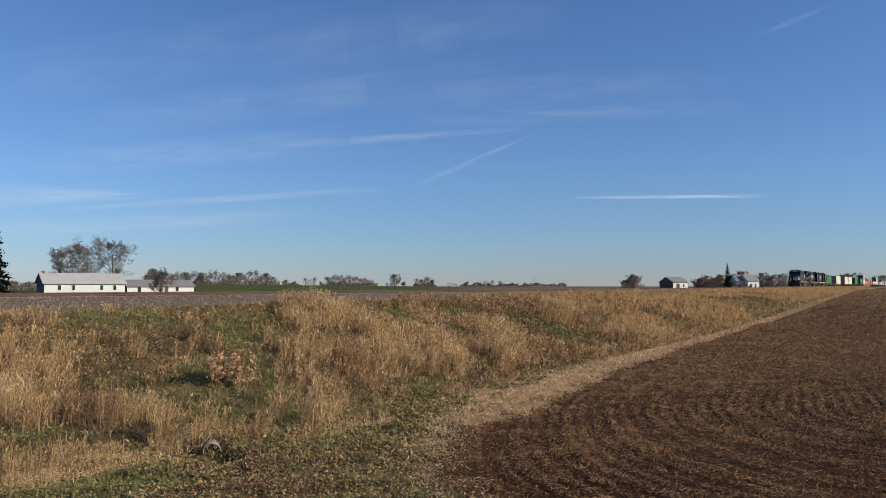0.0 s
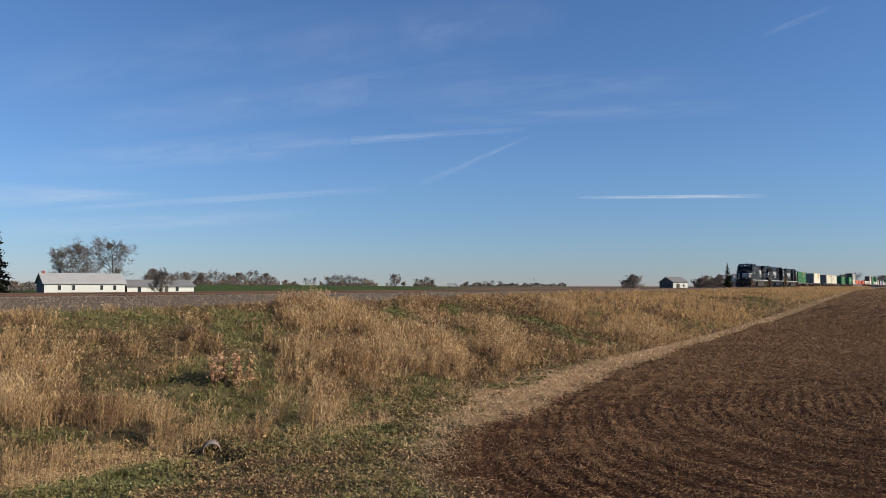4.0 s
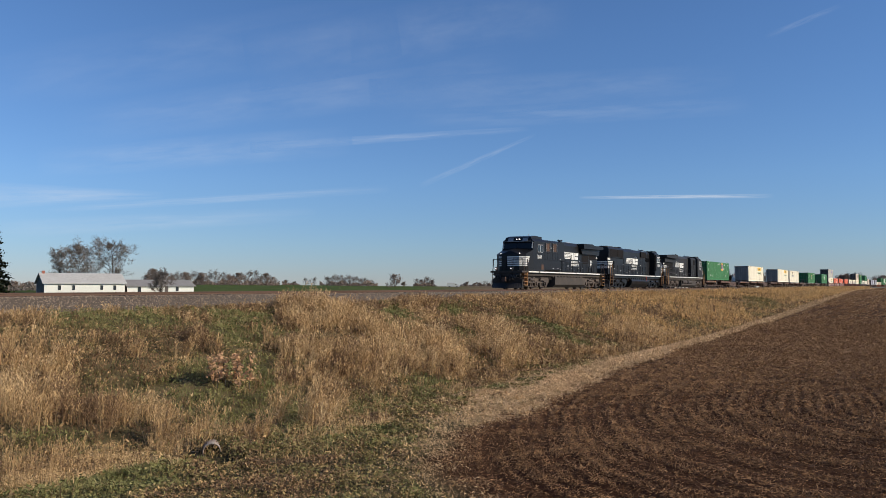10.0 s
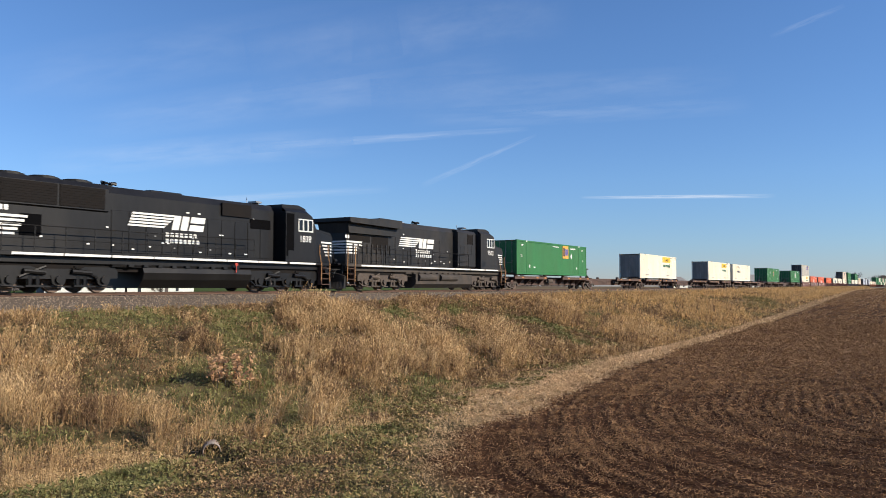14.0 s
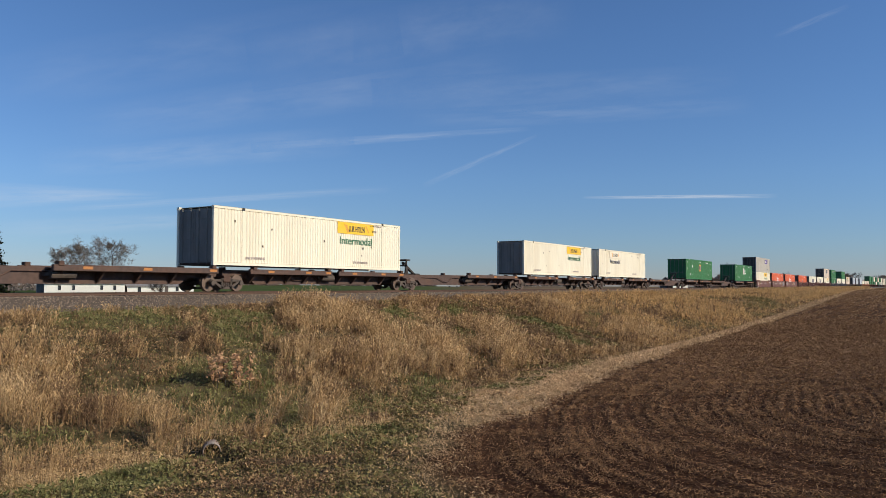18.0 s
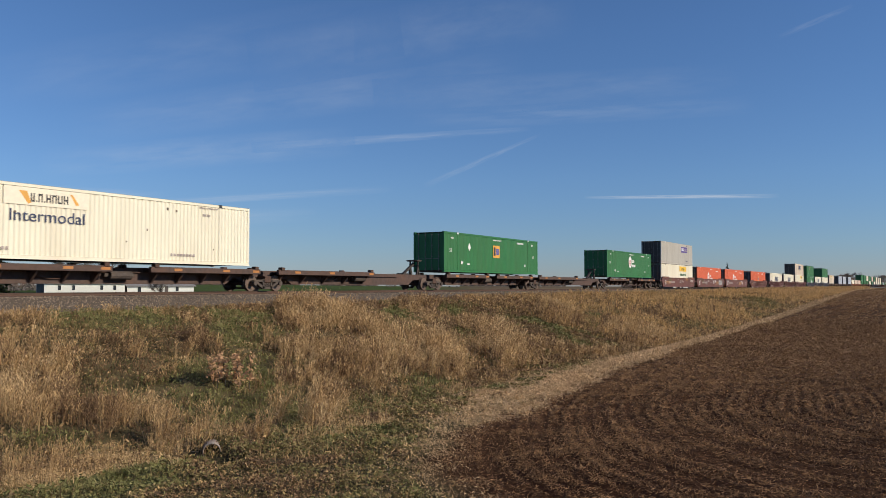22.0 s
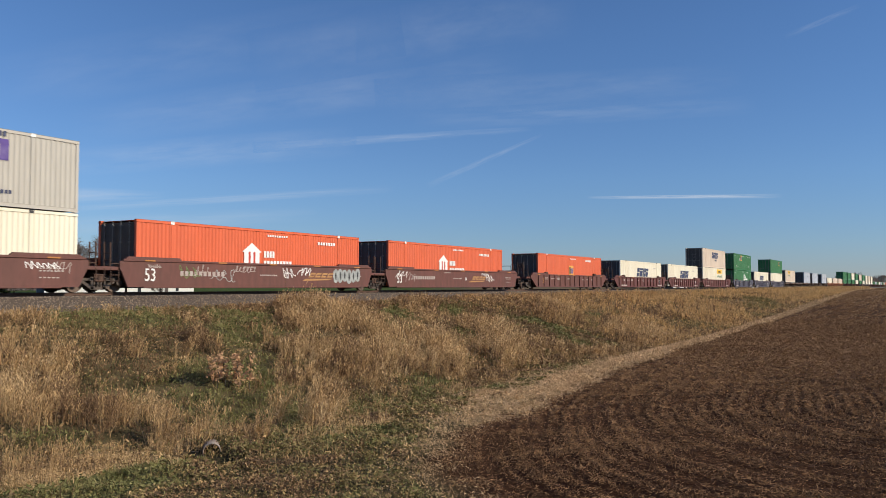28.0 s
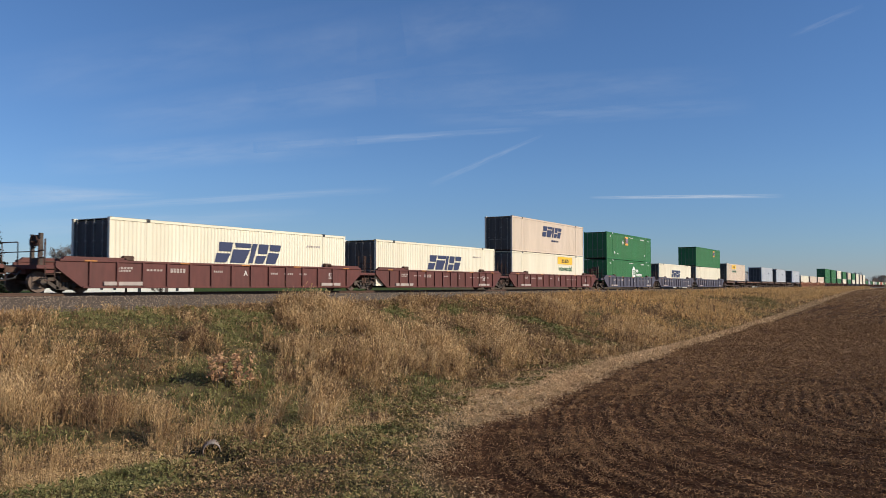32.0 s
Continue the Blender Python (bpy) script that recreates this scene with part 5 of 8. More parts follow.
    if style == "wide":
        pr(cab, [(3.7, 1.6), (3.7, 3.5), (3.62, 3.55), (3.80, 4.20), (3.68, 4.24), (3.84, 4.58), (4.5, top), (6.1, top - 0.04), (6.1, 1.6)], -1.22, 1.22)
        for sgn in (-1, 1):
            cab.prism([(at(x), z) for x, z in ((3.7, 1.6), (3.63, 3.52), (3.82, 4.20), (6.1, 4.26), (6.1, 1.6))], *sorted((sgn * 1.2, sgn * 1.5)), "y")
            cab.add([(at(3.70), sgn * 1.5, 4.20), (at(6.1), sgn * 1.5, 4.26), (at(3.84), sgn * 1.1, 4.58), (at(4.5), sgn * 1.0, top), (at(6.1), sgn * 1.0, top - 0.04), (at(3.68), sgn * 1.1, 4.22)],
                    [(0, 1, 4, 3, 2), (0, 2, 5)])
    else:
        pr(cab, [(3.7, 1.6), (3.7, 3.5), (3.5, 3.55), (3.85, 4.15), (4.25, top - 0.14), (4.8, top), (6.1, top - 0.04), (6.1, 1.6)], -1.22, 1.22)
        for sgn in (-1, 1):
            cab.prism([(at(x), z) for x, z in ((3.7, 1.6), (3.6, 3.5), (3.95, 4.15), (4.4, 4.30), (6.1, 4.30), (6.1, 1.6))], *sorted((sgn * 1.2, sgn * 1.5)), "y")
            cab.add([(at(3.95), sgn * 1.5, 4.15), (at(4.4), sgn * 1.5, 4.30), (at(6.1), sgn * 1.5, 4.30), (at(4.35), sgn * 1.1, top - 0.10), (at(4.9), sgn * 1.0, top), (at(6.1), sgn * 1.0, top - 0.04)],
                    [(0, 1, 3), (1, 2, 5, 4), (1, 4, 3)])
    cb = P("cab", cab, paint)
    if style == "wide":
        def pane(y0, y1, out_):
            return Shape().add([(at(3.63 - out_), y0, 3.61), (at(3.63 - out_), y1, 3.61), (at(3.775 - out_), y1, 4.15), (at(3.775 - out_), y0, 4.15),
                                (at(3.76), y0, 3.61), (at(3.76), y1, 3.61), (at(3.90), y1, 4.15), (at(3.90), y0, 4.15)],
                               [(0, 1, 2, 3), (4, 7, 6, 5), (0, 4, 5, 1), (1, 5, 6, 2), (2, 6, 7, 3), (3, 7, 4, 0)])
        for y0, y1 in ((-1.34, -0.05), (0.05, 1.34)):
            P("windscreen", pane(y0, y1, 0.012), GLASS, cb, "dark tinted windscreen")
        for y0 in (-1.42, 1.36):
            P("windscreen_pillar", pane(y0, y0 + 0.06, 0.03), STRIPE, cb, "pale windscreen pillar")
        P("sun_visor", bx(Shape(), 3.55, 3.84, -1.40, 1.40, 4.19, 4.23, 0.01), GREY_METAL, cb, "pale ledge over the windscreen")
    else:
        for y0, y1 in ((-1.12, -0.12), (0.12, 1.12)):
            win = Shape().add([(at(3.53), y0, 3.64), (at(3.53), y1, 3.64), (at(3.80), y1, 4.08), (at(3.80), y0, 4.08),
                     (at(3.66), y0, 3.64), (at(3.66), y1, 3.64), (at(3.94), y1, 4.08), (at(3.94), y0, 4.08)],
                    [(0, 1, 2, 3), (4, 7, 6, 5), (0, 4, 5, 1), (1, 5, 6, 2), (2, 6, 7, 3), (3, 7, 4, 0)])
            P("windscreen", win, GLASS, cb, "dark tinted windscreen")
    for a, b in ((4.62, 5.08), (5.20, 5.66)) if style == "wide" else ((3.95, 4.25), (4.35, 4.65), (4.75, 5.05)):
        w = P("side_window", bx(Shape(), a, b, -1.512, -1.49, 3.32, 3.90), GLASS, cb)
        fr = Shape()
        for x0, x1, z0, z1 in ((a - 0.06, a, 3.26, 3.96), (b, b + 0.06, 3.26, 3.96), (a, b, 3.26, 3.32), (a, b, 3.90, 3.96)):
            bx(fr, x0, x1, -1.525, -1.49, z0, z1)
        P("window_frame", fr, GREY_METAL if style == "wide" else STRIPE, w, "bare metal window frame" if style == "wide" else "white window frame")
    dr = bx(Shape(), 5.35, 5.9, -1.508, -1.49, 1.75, 2.2)
    P("cab_vent", dr, RUST if style == "wide" else BLACK, cb)
    fx = -0.20 if style == "wide" else 0.0
    for y0, y1 in ((-0.95, -0.45), (0.45, 0.95)):
        nb = Shape().add([(at(3.84 + fx), y0, 4.22), (at(3.84 + fx), y1, 4.22), (at(4.02 + fx), y1, 4.54), (at(4.02 + fx), y0, 4.54), (at(4.0 + fx), y0, 4.22), (at(4.0 + fx), y1, 4.22), (at(4.2 + fx), y1, 4.54), (at(4.2 + fx), y0, 4.54)],
               [(0, 1, 2, 3), (4, 7, 6, 5), (0, 4, 5, 1), (1, 5, 6, 2), (2, 6, 7, 3), (3, 7, 4, 0)])
        P("number_board", nb, GREY_METAL, cb)
    words({"wide": "7649", "fans": "1838", "old": "9503"}[style], 0.50, at(5.0 if style == "wide" else 4.45) - 0.55, 2.70, -1.503, MARK_WHITE, cb, "cab_number")
    lit = not back_first
    for yy in (-0.14, 0.14):
        hl = Shape().rod((at(3.93 + fx), yy, 4.40), (at(4.3 + fx), yy, 4.40), 0.07, 10)
        P("headlight", hl, LAMP if lit else GLASS, cb, "lit headlight" if lit else "")
    for yy in (-0.72, 0.72):
        P("lamp_housing", Shape().rod((at(0.84), yy, 1.78), (at(1.08), yy, 1.78), 0.125, 12).box(*sorted((at(0.90), at(1.04))), yy - 0.05, yy + 0.05, 1.58, 1.70), BLACK)
        dl = Shape().rod((at(0.81), yy, 1.78), (at(0.86), yy, 1.78), 0.058, 10)
        P("ditch_light", dl, LAMP if lit else GLASS, None, "lit ditch light" if lit else "")
    # hood
    shift = 0.0
    hw, e0 = 0.92, 5.35 if style != "fans" else 4.75
    rad0 = n - 6.3 if style != "fans" else n - 6.6
    hood = Shape()
    hood_top = 4.52 if style != "fans" else 4.58
    p, q = sorted((at(e0), at(rad0)))
    hood.prism([(-hw, 1.6), (-hw, hood_top - 0.32), (-hw + 0.22, hood_top), (hw - 0.22, hood_top), (hw, hood_top - 0.32), (hw, 1.6)], p, q, "x")
    if style != "fans":
        bx(hood, e0, e0 + (3.6 if style == "wide" else 2.7), -1.48 if style == "wide" else -1.3, 1.48 if style == "wide" else 1.3, 1.6, 4.42, 0.16)
    hd = P("engine_hood", hood, paint)
    def horn_at(x):
        s = Shape().box(at(x) - 0.12, at(x) + 0.12, -0.42, -0.18, hood_top - 0.01, hood_top + 0.10)
        for dy, dz, ln in ((-0.40, 0.16, 0.30), (-0.30, 0.20, 0.36), (-0.20, 0.16, 0.26)):
            s.rod((at(x) - 0.05, dy, hood_top + dz), (at(x) - ln, dy, hood_top + dz), 0.035, 7, 0.075)
            s.rod((at(x) + 0.05, dy, hood_top + dz), (at(x) + ln, dy, hood_top + dz), 0.035, 7, 0.075)
        P("horn", s, BLACK, hd)

    doors = 11
    for i in range(doors):
        a = e0 + 0.15 + i * (rad0 - e0 - 0.3) / doors
        b = a + (rad0 - e0 - 0.3) / doors - 0.06
        if style != "fans" and a < e0 + 3.6:
            continue
        P("hood_door", bx(Shape(), a, b, -hw - 0.025, -hw + 0.01, 1.72, 3.55, 0.012), paint, hd)
    for i in range(4):
        xx = e0 + 4.4 + i * 1.1
        P("latch", bx(Shape(), xx, xx + 0.10, -hw - 0.05, -hw, 2.0 + 0.5 * (i % 2), 2.06 + 0.5 * (i % 2)), GREY_METAL, hd)
    if style != "fans":
        # grilles in the cabinet behind the cab
        for a in (e0 + 0.35, e0 + 1.95) if style == "wide" else (e0 + 0.5,):
            off = 0.0 if style == "wide" else 0.18
            g = bx(Shape(), a, a + 0.72, -1.485 + off, -1.46 + off, 3.42, 4.12)
            gp = P("grille", g, RUST if style == "wide" else MESHED, hd, "rust-coloured louvred grille" if style == "wide" else "sooty louvred grille")
            sl = Shape()
            for j in range(7):
                bx(sl, a + 0.04, a + 0.68, -1.50 + off, -1.48 + off, 3.46 + j * 0.095, 3.50 + j * 0.095)
            for xx in (a - 0.05, a + 0.72):
                bx(sl, xx, xx + 0.05, -1.50 + off, -1.46 + off, 3.38, 4.16)
            P("louvre", sl, RUST if style == "wide" else MESHED, gp)
            if style == "wide":
                for xx in (a - 0.10, a + 0.76):
                    P("grille_post", bx(Shape(), xx, xx + 0.05, -1.53, -1.46, 3.36, 4.18, 0.01), GREY_METAL, gp, "pale post beside the grille")
        face = -1.48 if style == "wide" else -1.3
        for i in range(6 if style == "wide" else 4):
            a = e0 + 0.1 + i * 0.58
            P("cabinet_door", bx(Shape(), a, a + 0.52, face - 0.012, face + 0.01, 2.65, 3.32, 0.02), paint, hd)
        s = Shape()
        if style == "wide":
            pr(s, [(e0 + 3.6, 4.40), (e0 + 3.6, 2.4), (e0 + 4.9, 2.9), (e0 + 4.7, 4.40)], -1.40, 1.40)
            P("hood_transition", s, paint, hd)
        # radiator cab with its overhanging wings
        rd = Shape()
        p, q = sorted((at(rad0), at(n - 1.3)))
        rd.prism([(-hw, 1.6), (-hw, 3.5), (hw, 3.5), (hw, 1.6)], p, q, "x")
        rc = P("radiator_house", rd, paint)
        wing = Shape()
        pr(wing, [(rad0 - 0.2, 4.0), (rad0 - 0.2, 4.52), (rad0 + 2.2, 4.55), (rad0 + 2.6, 4.44), (n - 0.95, 4.40), (n - 0.95, 4.18), (n - 1.1, 4.10)], -1.5, 1.5)
        pr(wing, [(rad0 - 0.2, 4.05), (rad0 + 0.15, 3.50), (n - 1.3, 3.50), (n - 1.15, 4.12)], -1.15, 1.15)
        P("radiator_wing", wing, BLACK_OLD if style == "old" else paint, rc, "overhanging radiator wing")
        for a, b in ((rad0 + 0.6, rad0 + 2.4), (rad0 + 2.6, n - 1.6)):
            P("radiator_grille", bx(Shape(), a, b, -hw - 0.02, -hw + 0.01, 2.55 if a < rad0 + 1 else 3.0, 3.42), MESHED, rc, "dim brown radiator grille")
        for i in range(6):
            a = rad0 + 0.2 + i * 0.75
            P("hood_door", bx(Shape(), a, a + 0.66, -hw - 0.03, -hw + 0.01, 1.70, 2.28, 0.012), paint, rc)
        P("exhaust_stack", bx(Shape(), rad0 - 2.2, rad0 - 1.0, -0.35, 0.35, hood_top - 0.02, hood_top + 0.10, 0.03), GREY_METAL, hd)
        horn_at(rad0 - 3.6)
    else:
        rd = Shape()
        p, q = sorted((at(rad0), at(n - 1.5)))
        rd.prism([(-hw, 1.6), (-hw, 3.40), (-1.02, 3.46), (-1.02, 4.40), (-0.86, 4.60), (0.86, 4.60), (1.02, 4.40), (1.02, 3.46), (hw, 3.40), (hw, 1.6)], p, q, "x")
        rc = P("radiator_house", rd, paint)
        for a, b in ((rad0 + 0.2, rad0 + 2.3), (rad0 + 2.4, n - 1.85)):
            g = P("radiator_grille", bx(Shape(), a, b, -1.045, -1.01, 3.52, 4.38), MESHED, rc, "dark radiator grille")
            sl = Shape()
            for j in range(8):
                bx(sl, a + 0.02, b - 0.02, -1.055, -1.04, 3.55 + j * 0.102, 3.59 + j * 0.102)
            P("louvre", sl, MESHED, g)
        for i in range(3):
            fan = Shape().disc((at(rad0 + 0.9 + i * 1.5), 0), 0.66, 4.58, 4.70, "z", 18).disc((at(rad0 + 0.9 + i * 1.5), 0), 0.5, 4.69, 4.76, "z", 18)
            P("fan_housing", fan, BLACK_OLD, rc)
        g = P("dynamic_brake_grille", bx(Shape(), e0 + 1.75, e0 + 3.75, -hw - 0.10, -hw + 0.02, 3.78, 4.42), MESHED, hd, "dark brake grille")
        a = n - 3.6
        # no real recess: a black plate paints the locker's inner shade
        P("electrical_locker", bx(Shape(), a, a + 0.9, -hw - 0.03, -hw, 2.25, 3.1), OPENING_SHADE, rc, "black plate for the shade inside an open locker")
        horn_at(rad0 - 0.5)
        P("exhaust_stack", bx(Shape(), rad0 - 4.4, rad0 - 2.6, -0.5, 0.5, hood_top - 0.02, hood_top + 0.10, 0.04), BLACK, hd)
        # hatch and doorway are black slabs too, their shade put into the colour
        P("hood_opening", bx(Shape(), e0 + 0.25, e0 + 1.75, -hw - 0.035, -hw + 0.02, 3.25, 3.75), OPENING_SHADE, hd, "black plate for the shade inside an open hatch")
        P("cab_doorway", bx(Shape(), e0 - 1.02, e0 - 0.40, -1.506, -1.2, 1.9, 4.2), OPENING_SHADE, cb, "black block for the shade in the cab doorway")
        P("valve_wheel", Shape().rod((at(8.0), -1.5, 0.95), (at(8.0), -1.5, 1.35), 0.035).disc((at(8.0), 1.35), 0.09, -1.53, -1.49, "y", 10), MARK_RED, None, "red hand-brake fitting")
    # roof clutter over the cab
    P("roof_antenna", Shape().box(at(5.2) - 0.2, at(5.2) + 0.2, -0.3, 0.3, top - 0.01, top + 0.09, 0.03).rod((at(5.6), 0.2, top), (at(5.6), 0.2, top + 0.28), 0.02)
      .box(at(4.7) - 0.12, at(4.7) + 0.12, 0.3, 0.6, top - 0.02, top + 0.06), GREY_METAL, cb)
    # stripes and letter shapes in the middle of the hood
    lx = {"wide": 10.9, "fans": 7.6, "old": 6.9}[style]
    yl = -hw - 0.028
    lg = Shape()
    wide_ = 1.0 if style == "wide" else 1.13
    for i in range(5):
        z = 2.93 + i * 0.135
        lg.plate([(lx + 0.05 * i, z), (lx + 1.75 + 0.15 * i, z), (lx + 1.85 + 0.15 * i, z + 0.085), (lx + 0.05 * i + 0.05, z + 0.085)], yl, 0.008)
    # two bold slanted forms
    bx0, zb = lx + 2.15, 2.88
    for ring in ([(0, 0), (0.36, 0), (0.50, 0.67), (0.14, 0.67)], [(0.44, 0), (0.80, 0), (0.94, 0.67), (0.58, 0.67)],
                 [(0.90, 0), (1.68, 0), (1.73, 0.29), (0.96, 0.29)], [(0.98, 0.38), (1.75, 0.38), (1.81, 0.67), (1.04, 0.67)]):
        lg.plate([(bx0 + a, zb + c_) for a, c_ in ring], yl, 0.010)
    lg.v = [(lx + (a - lx) * wide_, b, c_) for a, b, c_ in lg.v]
    P("hood_emblem", lg, STRIPE, hd, "white striped emblem")
    for z, ln, m in ((2.55, 1.75, 7), (2.26, 1.9, 8)):
        for i in range(m):
            P("name_stroke", Shape().bars(lx + 2.1 + i * ln / m * 1.1, z, ln / m * 0.9, 0.19, yl, 1, 0.2), STRIPE, hd)
    q = random.Random(int(n * 10) + len(style))
    for i in range(16):
        a, z = q.uniform(e0 + 0.5, n - 2.2), q.choice((1.86, 2.0, 2.75, 2.2, 3.7))
        w = q.uniform(0.09, 0.18)
        inner = style != "fans" and a < e0 + (3.6 if style == "wide" else 2.7)
        yf = (-1.5 if style == "wide" else -1.32) if inner else -hw - 0.034
        P("warning_label", bx(Shape(), a, a + w, yf, yf + 0.03, z, z + 0.07, 0.012), MARK_WHITE, hd)
    # stripes on the end of the long hood
    es = Shape()
    xe = n - 1.3 if style != "fans" else n - 1.5
    for i in range(5):
        z = 2.25 + i * 0.17
        bx(es, xe, xe + 0.012, -hw + 0.04, hw - 0.04, z, z + 0.10)
        if style != "wide":
            bx(es, xe - 1.0 - 0.13 * i, xe + 0.006, -hw - 0.036, -hw - 0.002, z, z + 0.10)
    if style == "wide":
        ring = Shape()
        for i in range(12):
            a0, a1 = 2 * math.pi * i / 12, 2 * math.pi * (i + 0.8) / 12
            cx, cz = n - 3.2, 2.62
            ring.plate([(cx + 0.33 * math.cos(a0), cz + 0.33 * math.sin(a0)), (cx + 0.33 * math.cos(a1), cz + 0.33 * math.sin(a1)),
                        (cx + 0.24 * math.cos(a1), cz + 0.24 * math.sin(a1)), (cx + 0.24 * math.cos(a0), cz + 0.24 * math.sin(a0))], -hw - 0.03)
        ring.bars(cx - 0.16, cz - 0.12, 0.32, 0.24, -hw - 0.03, 4)
        P("round_badge", ring, STRIPE, rc, "round white badge")
    if style == "old":
        for i in range(9):
            P("hood_rib", bx(Shape(), rad0 + 0.3 + i * 0.5, rad0 + 0.42 + i * 0.5, -hw - 0.06, -hw + 0.01, 1.7, 2.9), paint, rc)
        for a in (8.6, 11.4):
            q0, q1 = sorted((at(a), at(a + 2.3)))
            P("air_reservoir", Shape().rod((q0, -1.42, 0.86), (q1, -1.42, 0.86), 0.24, 12), DIRTY, None, "dusty air reservoir")
    P("hood_end_stripes", es, STRIPE, rc, "white stripes round the hood end")
    eb = Shape().bars(at(xe - 0.35) - 0.45, 3.18, 0.9, 0.20, -hw - 0.005 if style != "fans" else -hw - 0.02, 4, 0.3)
    P("number_strokes", eb, MARK_WHITE, rc)
    moving.append((r, k0, RAIL_TOP))
    return r


locomotive(-107.85, 21.6, "wide", False, BLACK, "black diesel locomotive with white stripes and lit headlights, leading")
locomotive(-85.7, 21.6, "fans", True, BLACK, "glossy black diesel locomotive with roof fans, running cab last")
locomotive(-63.8, 22.2, "old", True, BLACK_OLD, "faded dusty black diesel locomotive, running cab last")

# ---- the train: spine cars and their load ----
for k0, k1, first, last, hitch, load in (
        (-41.4, -22.0, True, False, "", True), (-22.0, -4.6, False, False, "front", False), (-4.6, 11.75, False, False, "", True),
        (11.75, 29.0, False, False, "front", False), (29.0, 47.2, False, True, "", True),
        (47.9, 65.6, True, False, "", True), (65.6, 82.4, False, False, "back", False), (82.4, 99.4, False, False, "", True),
        (99.4, 117.2, False, False, "back", False), (117.2, 136.2, False, True, "", True)):
    spine_unit(k0, k1, first, last, hitch, load)

SIT = DECK + 0.145
c = container("container", BOX_GREEN, "green corrugated steel freight container with an amber emblem", -39.7, SIT)
small_marks(c)
square_logo(c, 10.0, 1.62, 11.90, -0.05, 1.22)
c = container("container", BOX_WHITE, "cream-white corrugated freight container with a yellow panel", -5.7, SIT)
yellow_logo(c, 9.9, 2.05)
small_yellow_marks(c)
c = container("container", BOX_WHITE, "cream-white corrugated freight container with a yellow panel", 29.44, SIT)
yellow_logo(c, 9.9, 2.05)
small_yellow_marks(c)
c = container("container", BOX_WHITE, "rust-flecked white freight container with a bleached panel", 47.85, SIT, doors_front=False)
yellow_logo(c, 3.6, 2.05, True, False)
small_yellow_marks(c)
c = container("container", BOX_GREEN, "green corrugated steel freight container with a white lozenge", 83.4, SIT)
small_marks(c)
square_logo(c, 7.6, 1.25, 3.5, 0.40)
c = container("container", BOX_GREEN, "green corrugated steel freight container with a white hexagon emblem", 117.65, SIT)
small_marks(c)
house_emblem(c, 7.35, 1.05, 1.45, True, MARK_RED)

# ---- the train: well cars and their load ----
LOW = 0.21
HIGH = LOW + TALL + 0.03
units = []
for i, (k0, k1, first, last) in enumerate(((137.2, 155.6, True, False), (155.6, 175.3, False, False), (175.3, 195.9, False, True))):
    u = well_unit(k0, k1, WELL_BROWN, False, "brown steel well car with graffiti on its side", first, last)
    well_marks(u, k1 - k0, False, "BCA"[i])
    units.append(u)
bubble_tag(units[1], 15.2, 0.40, 2.5, 0.80, SPRAY_SILVER, 3)
swoosh(units[1], 12.5, 0.48, 2.6)
swoosh(units[2], 11.6, 0.48, 2.6)
scrawl(units[1], 2.2, 1.0, 0.7, 0.16, MARK_FADED, 21, thick=0.03)
scrawl(units[1], 4.9, 0.75, 0.9, 0.45, MARK_FADED, 22, thick=0.025)
scrawl(units[1], 7.4, 0.85, 1.5, 0.35, MARK_FADED, 23, thick=0.03)
scrawl(units[1], 12.2, 0.78, 1.0, 0.45, MARK_WHITE, 24, thick=0.045)
scrawl(units[0], 12.6, 0.95, 1.2, 0.32, SPRAY_TAN, 25, thick=0.05)
scrawl(units[0], 16.0, 0.72, 0.9, 0.5, MARK_FADED, 26, thick=0.03)
scrawl(units[2], 3.2, 0.5, 1.0, 0.6, MARK_FADED, 27, thick=0.03)
scrawl(units[1], 3.9, 0.55, 1.2, 0.6, SPRAY_GREEN, 1)
scrawl(units[1], 5.9, 0.38, 1.6, 0.7, SPRAY_SILVER, 2, thick=0.03)
scrawl(units[1], 10.9, 0.55, 0.9, 0.7, MARK_WHITE, 4)
scrawl(units[2], 2.0, 0.75, 1.3, 0.5, MARK_WHITE, 6)
scrawl(units[2], 14.3, 0.50, 1.2, 0.62, MARK_WHITE, 8, thick=0.045)
scrawl(units[2], 13.6, 0.95, 1.0, 0.25, MARK_WHITE, 12, thick=0.03)
scrawl(units[0], 2.2, 0.5, 2.4, 0.4, SPRAY_TAN, 9, thick=0.08)
scrawl(units[0], 4.0, 0.85, 1.3, 0.36, SPRAY_GREEN, 10)
scrawl(units[0], 9.5, 0.6, 1.8, 0.5, MARK_FADED, 11)
scrawl(units[0], 14.9, 0.85, 1.4, 0.3, MARK_WHITE, 13)
u = well_unit(197.2, 217.6, WELL_BROWN, True, "dull brown ribbed well car", True, True)
well_marks(u, 20.4, True, "E")
for i, (k0, k1, first, last) in enumerate(((218.9, 240.5, True, False), (240.5, 259.2, False, False), (259.2, 280.9, False, True))):
    u = well_unit(k0, k1, WELL_RED, True, "oxide-red ribbed well car with pale stencils", first, last)
    well_marks(u, k1 - k0, True, "ACB"[i])
for i, (k0, k1, first, last) in enumerate(((281.9, 302.0, True, False), (302.0, 321.4, False, False), (321.4, 341.6, False, True))):
    u = well_unit(k0, k1, WELL_BLUE, True, "slate-coloured ribbed well car", first, last)
    well_marks(u, k1 - k0, True, "ACB"[i])

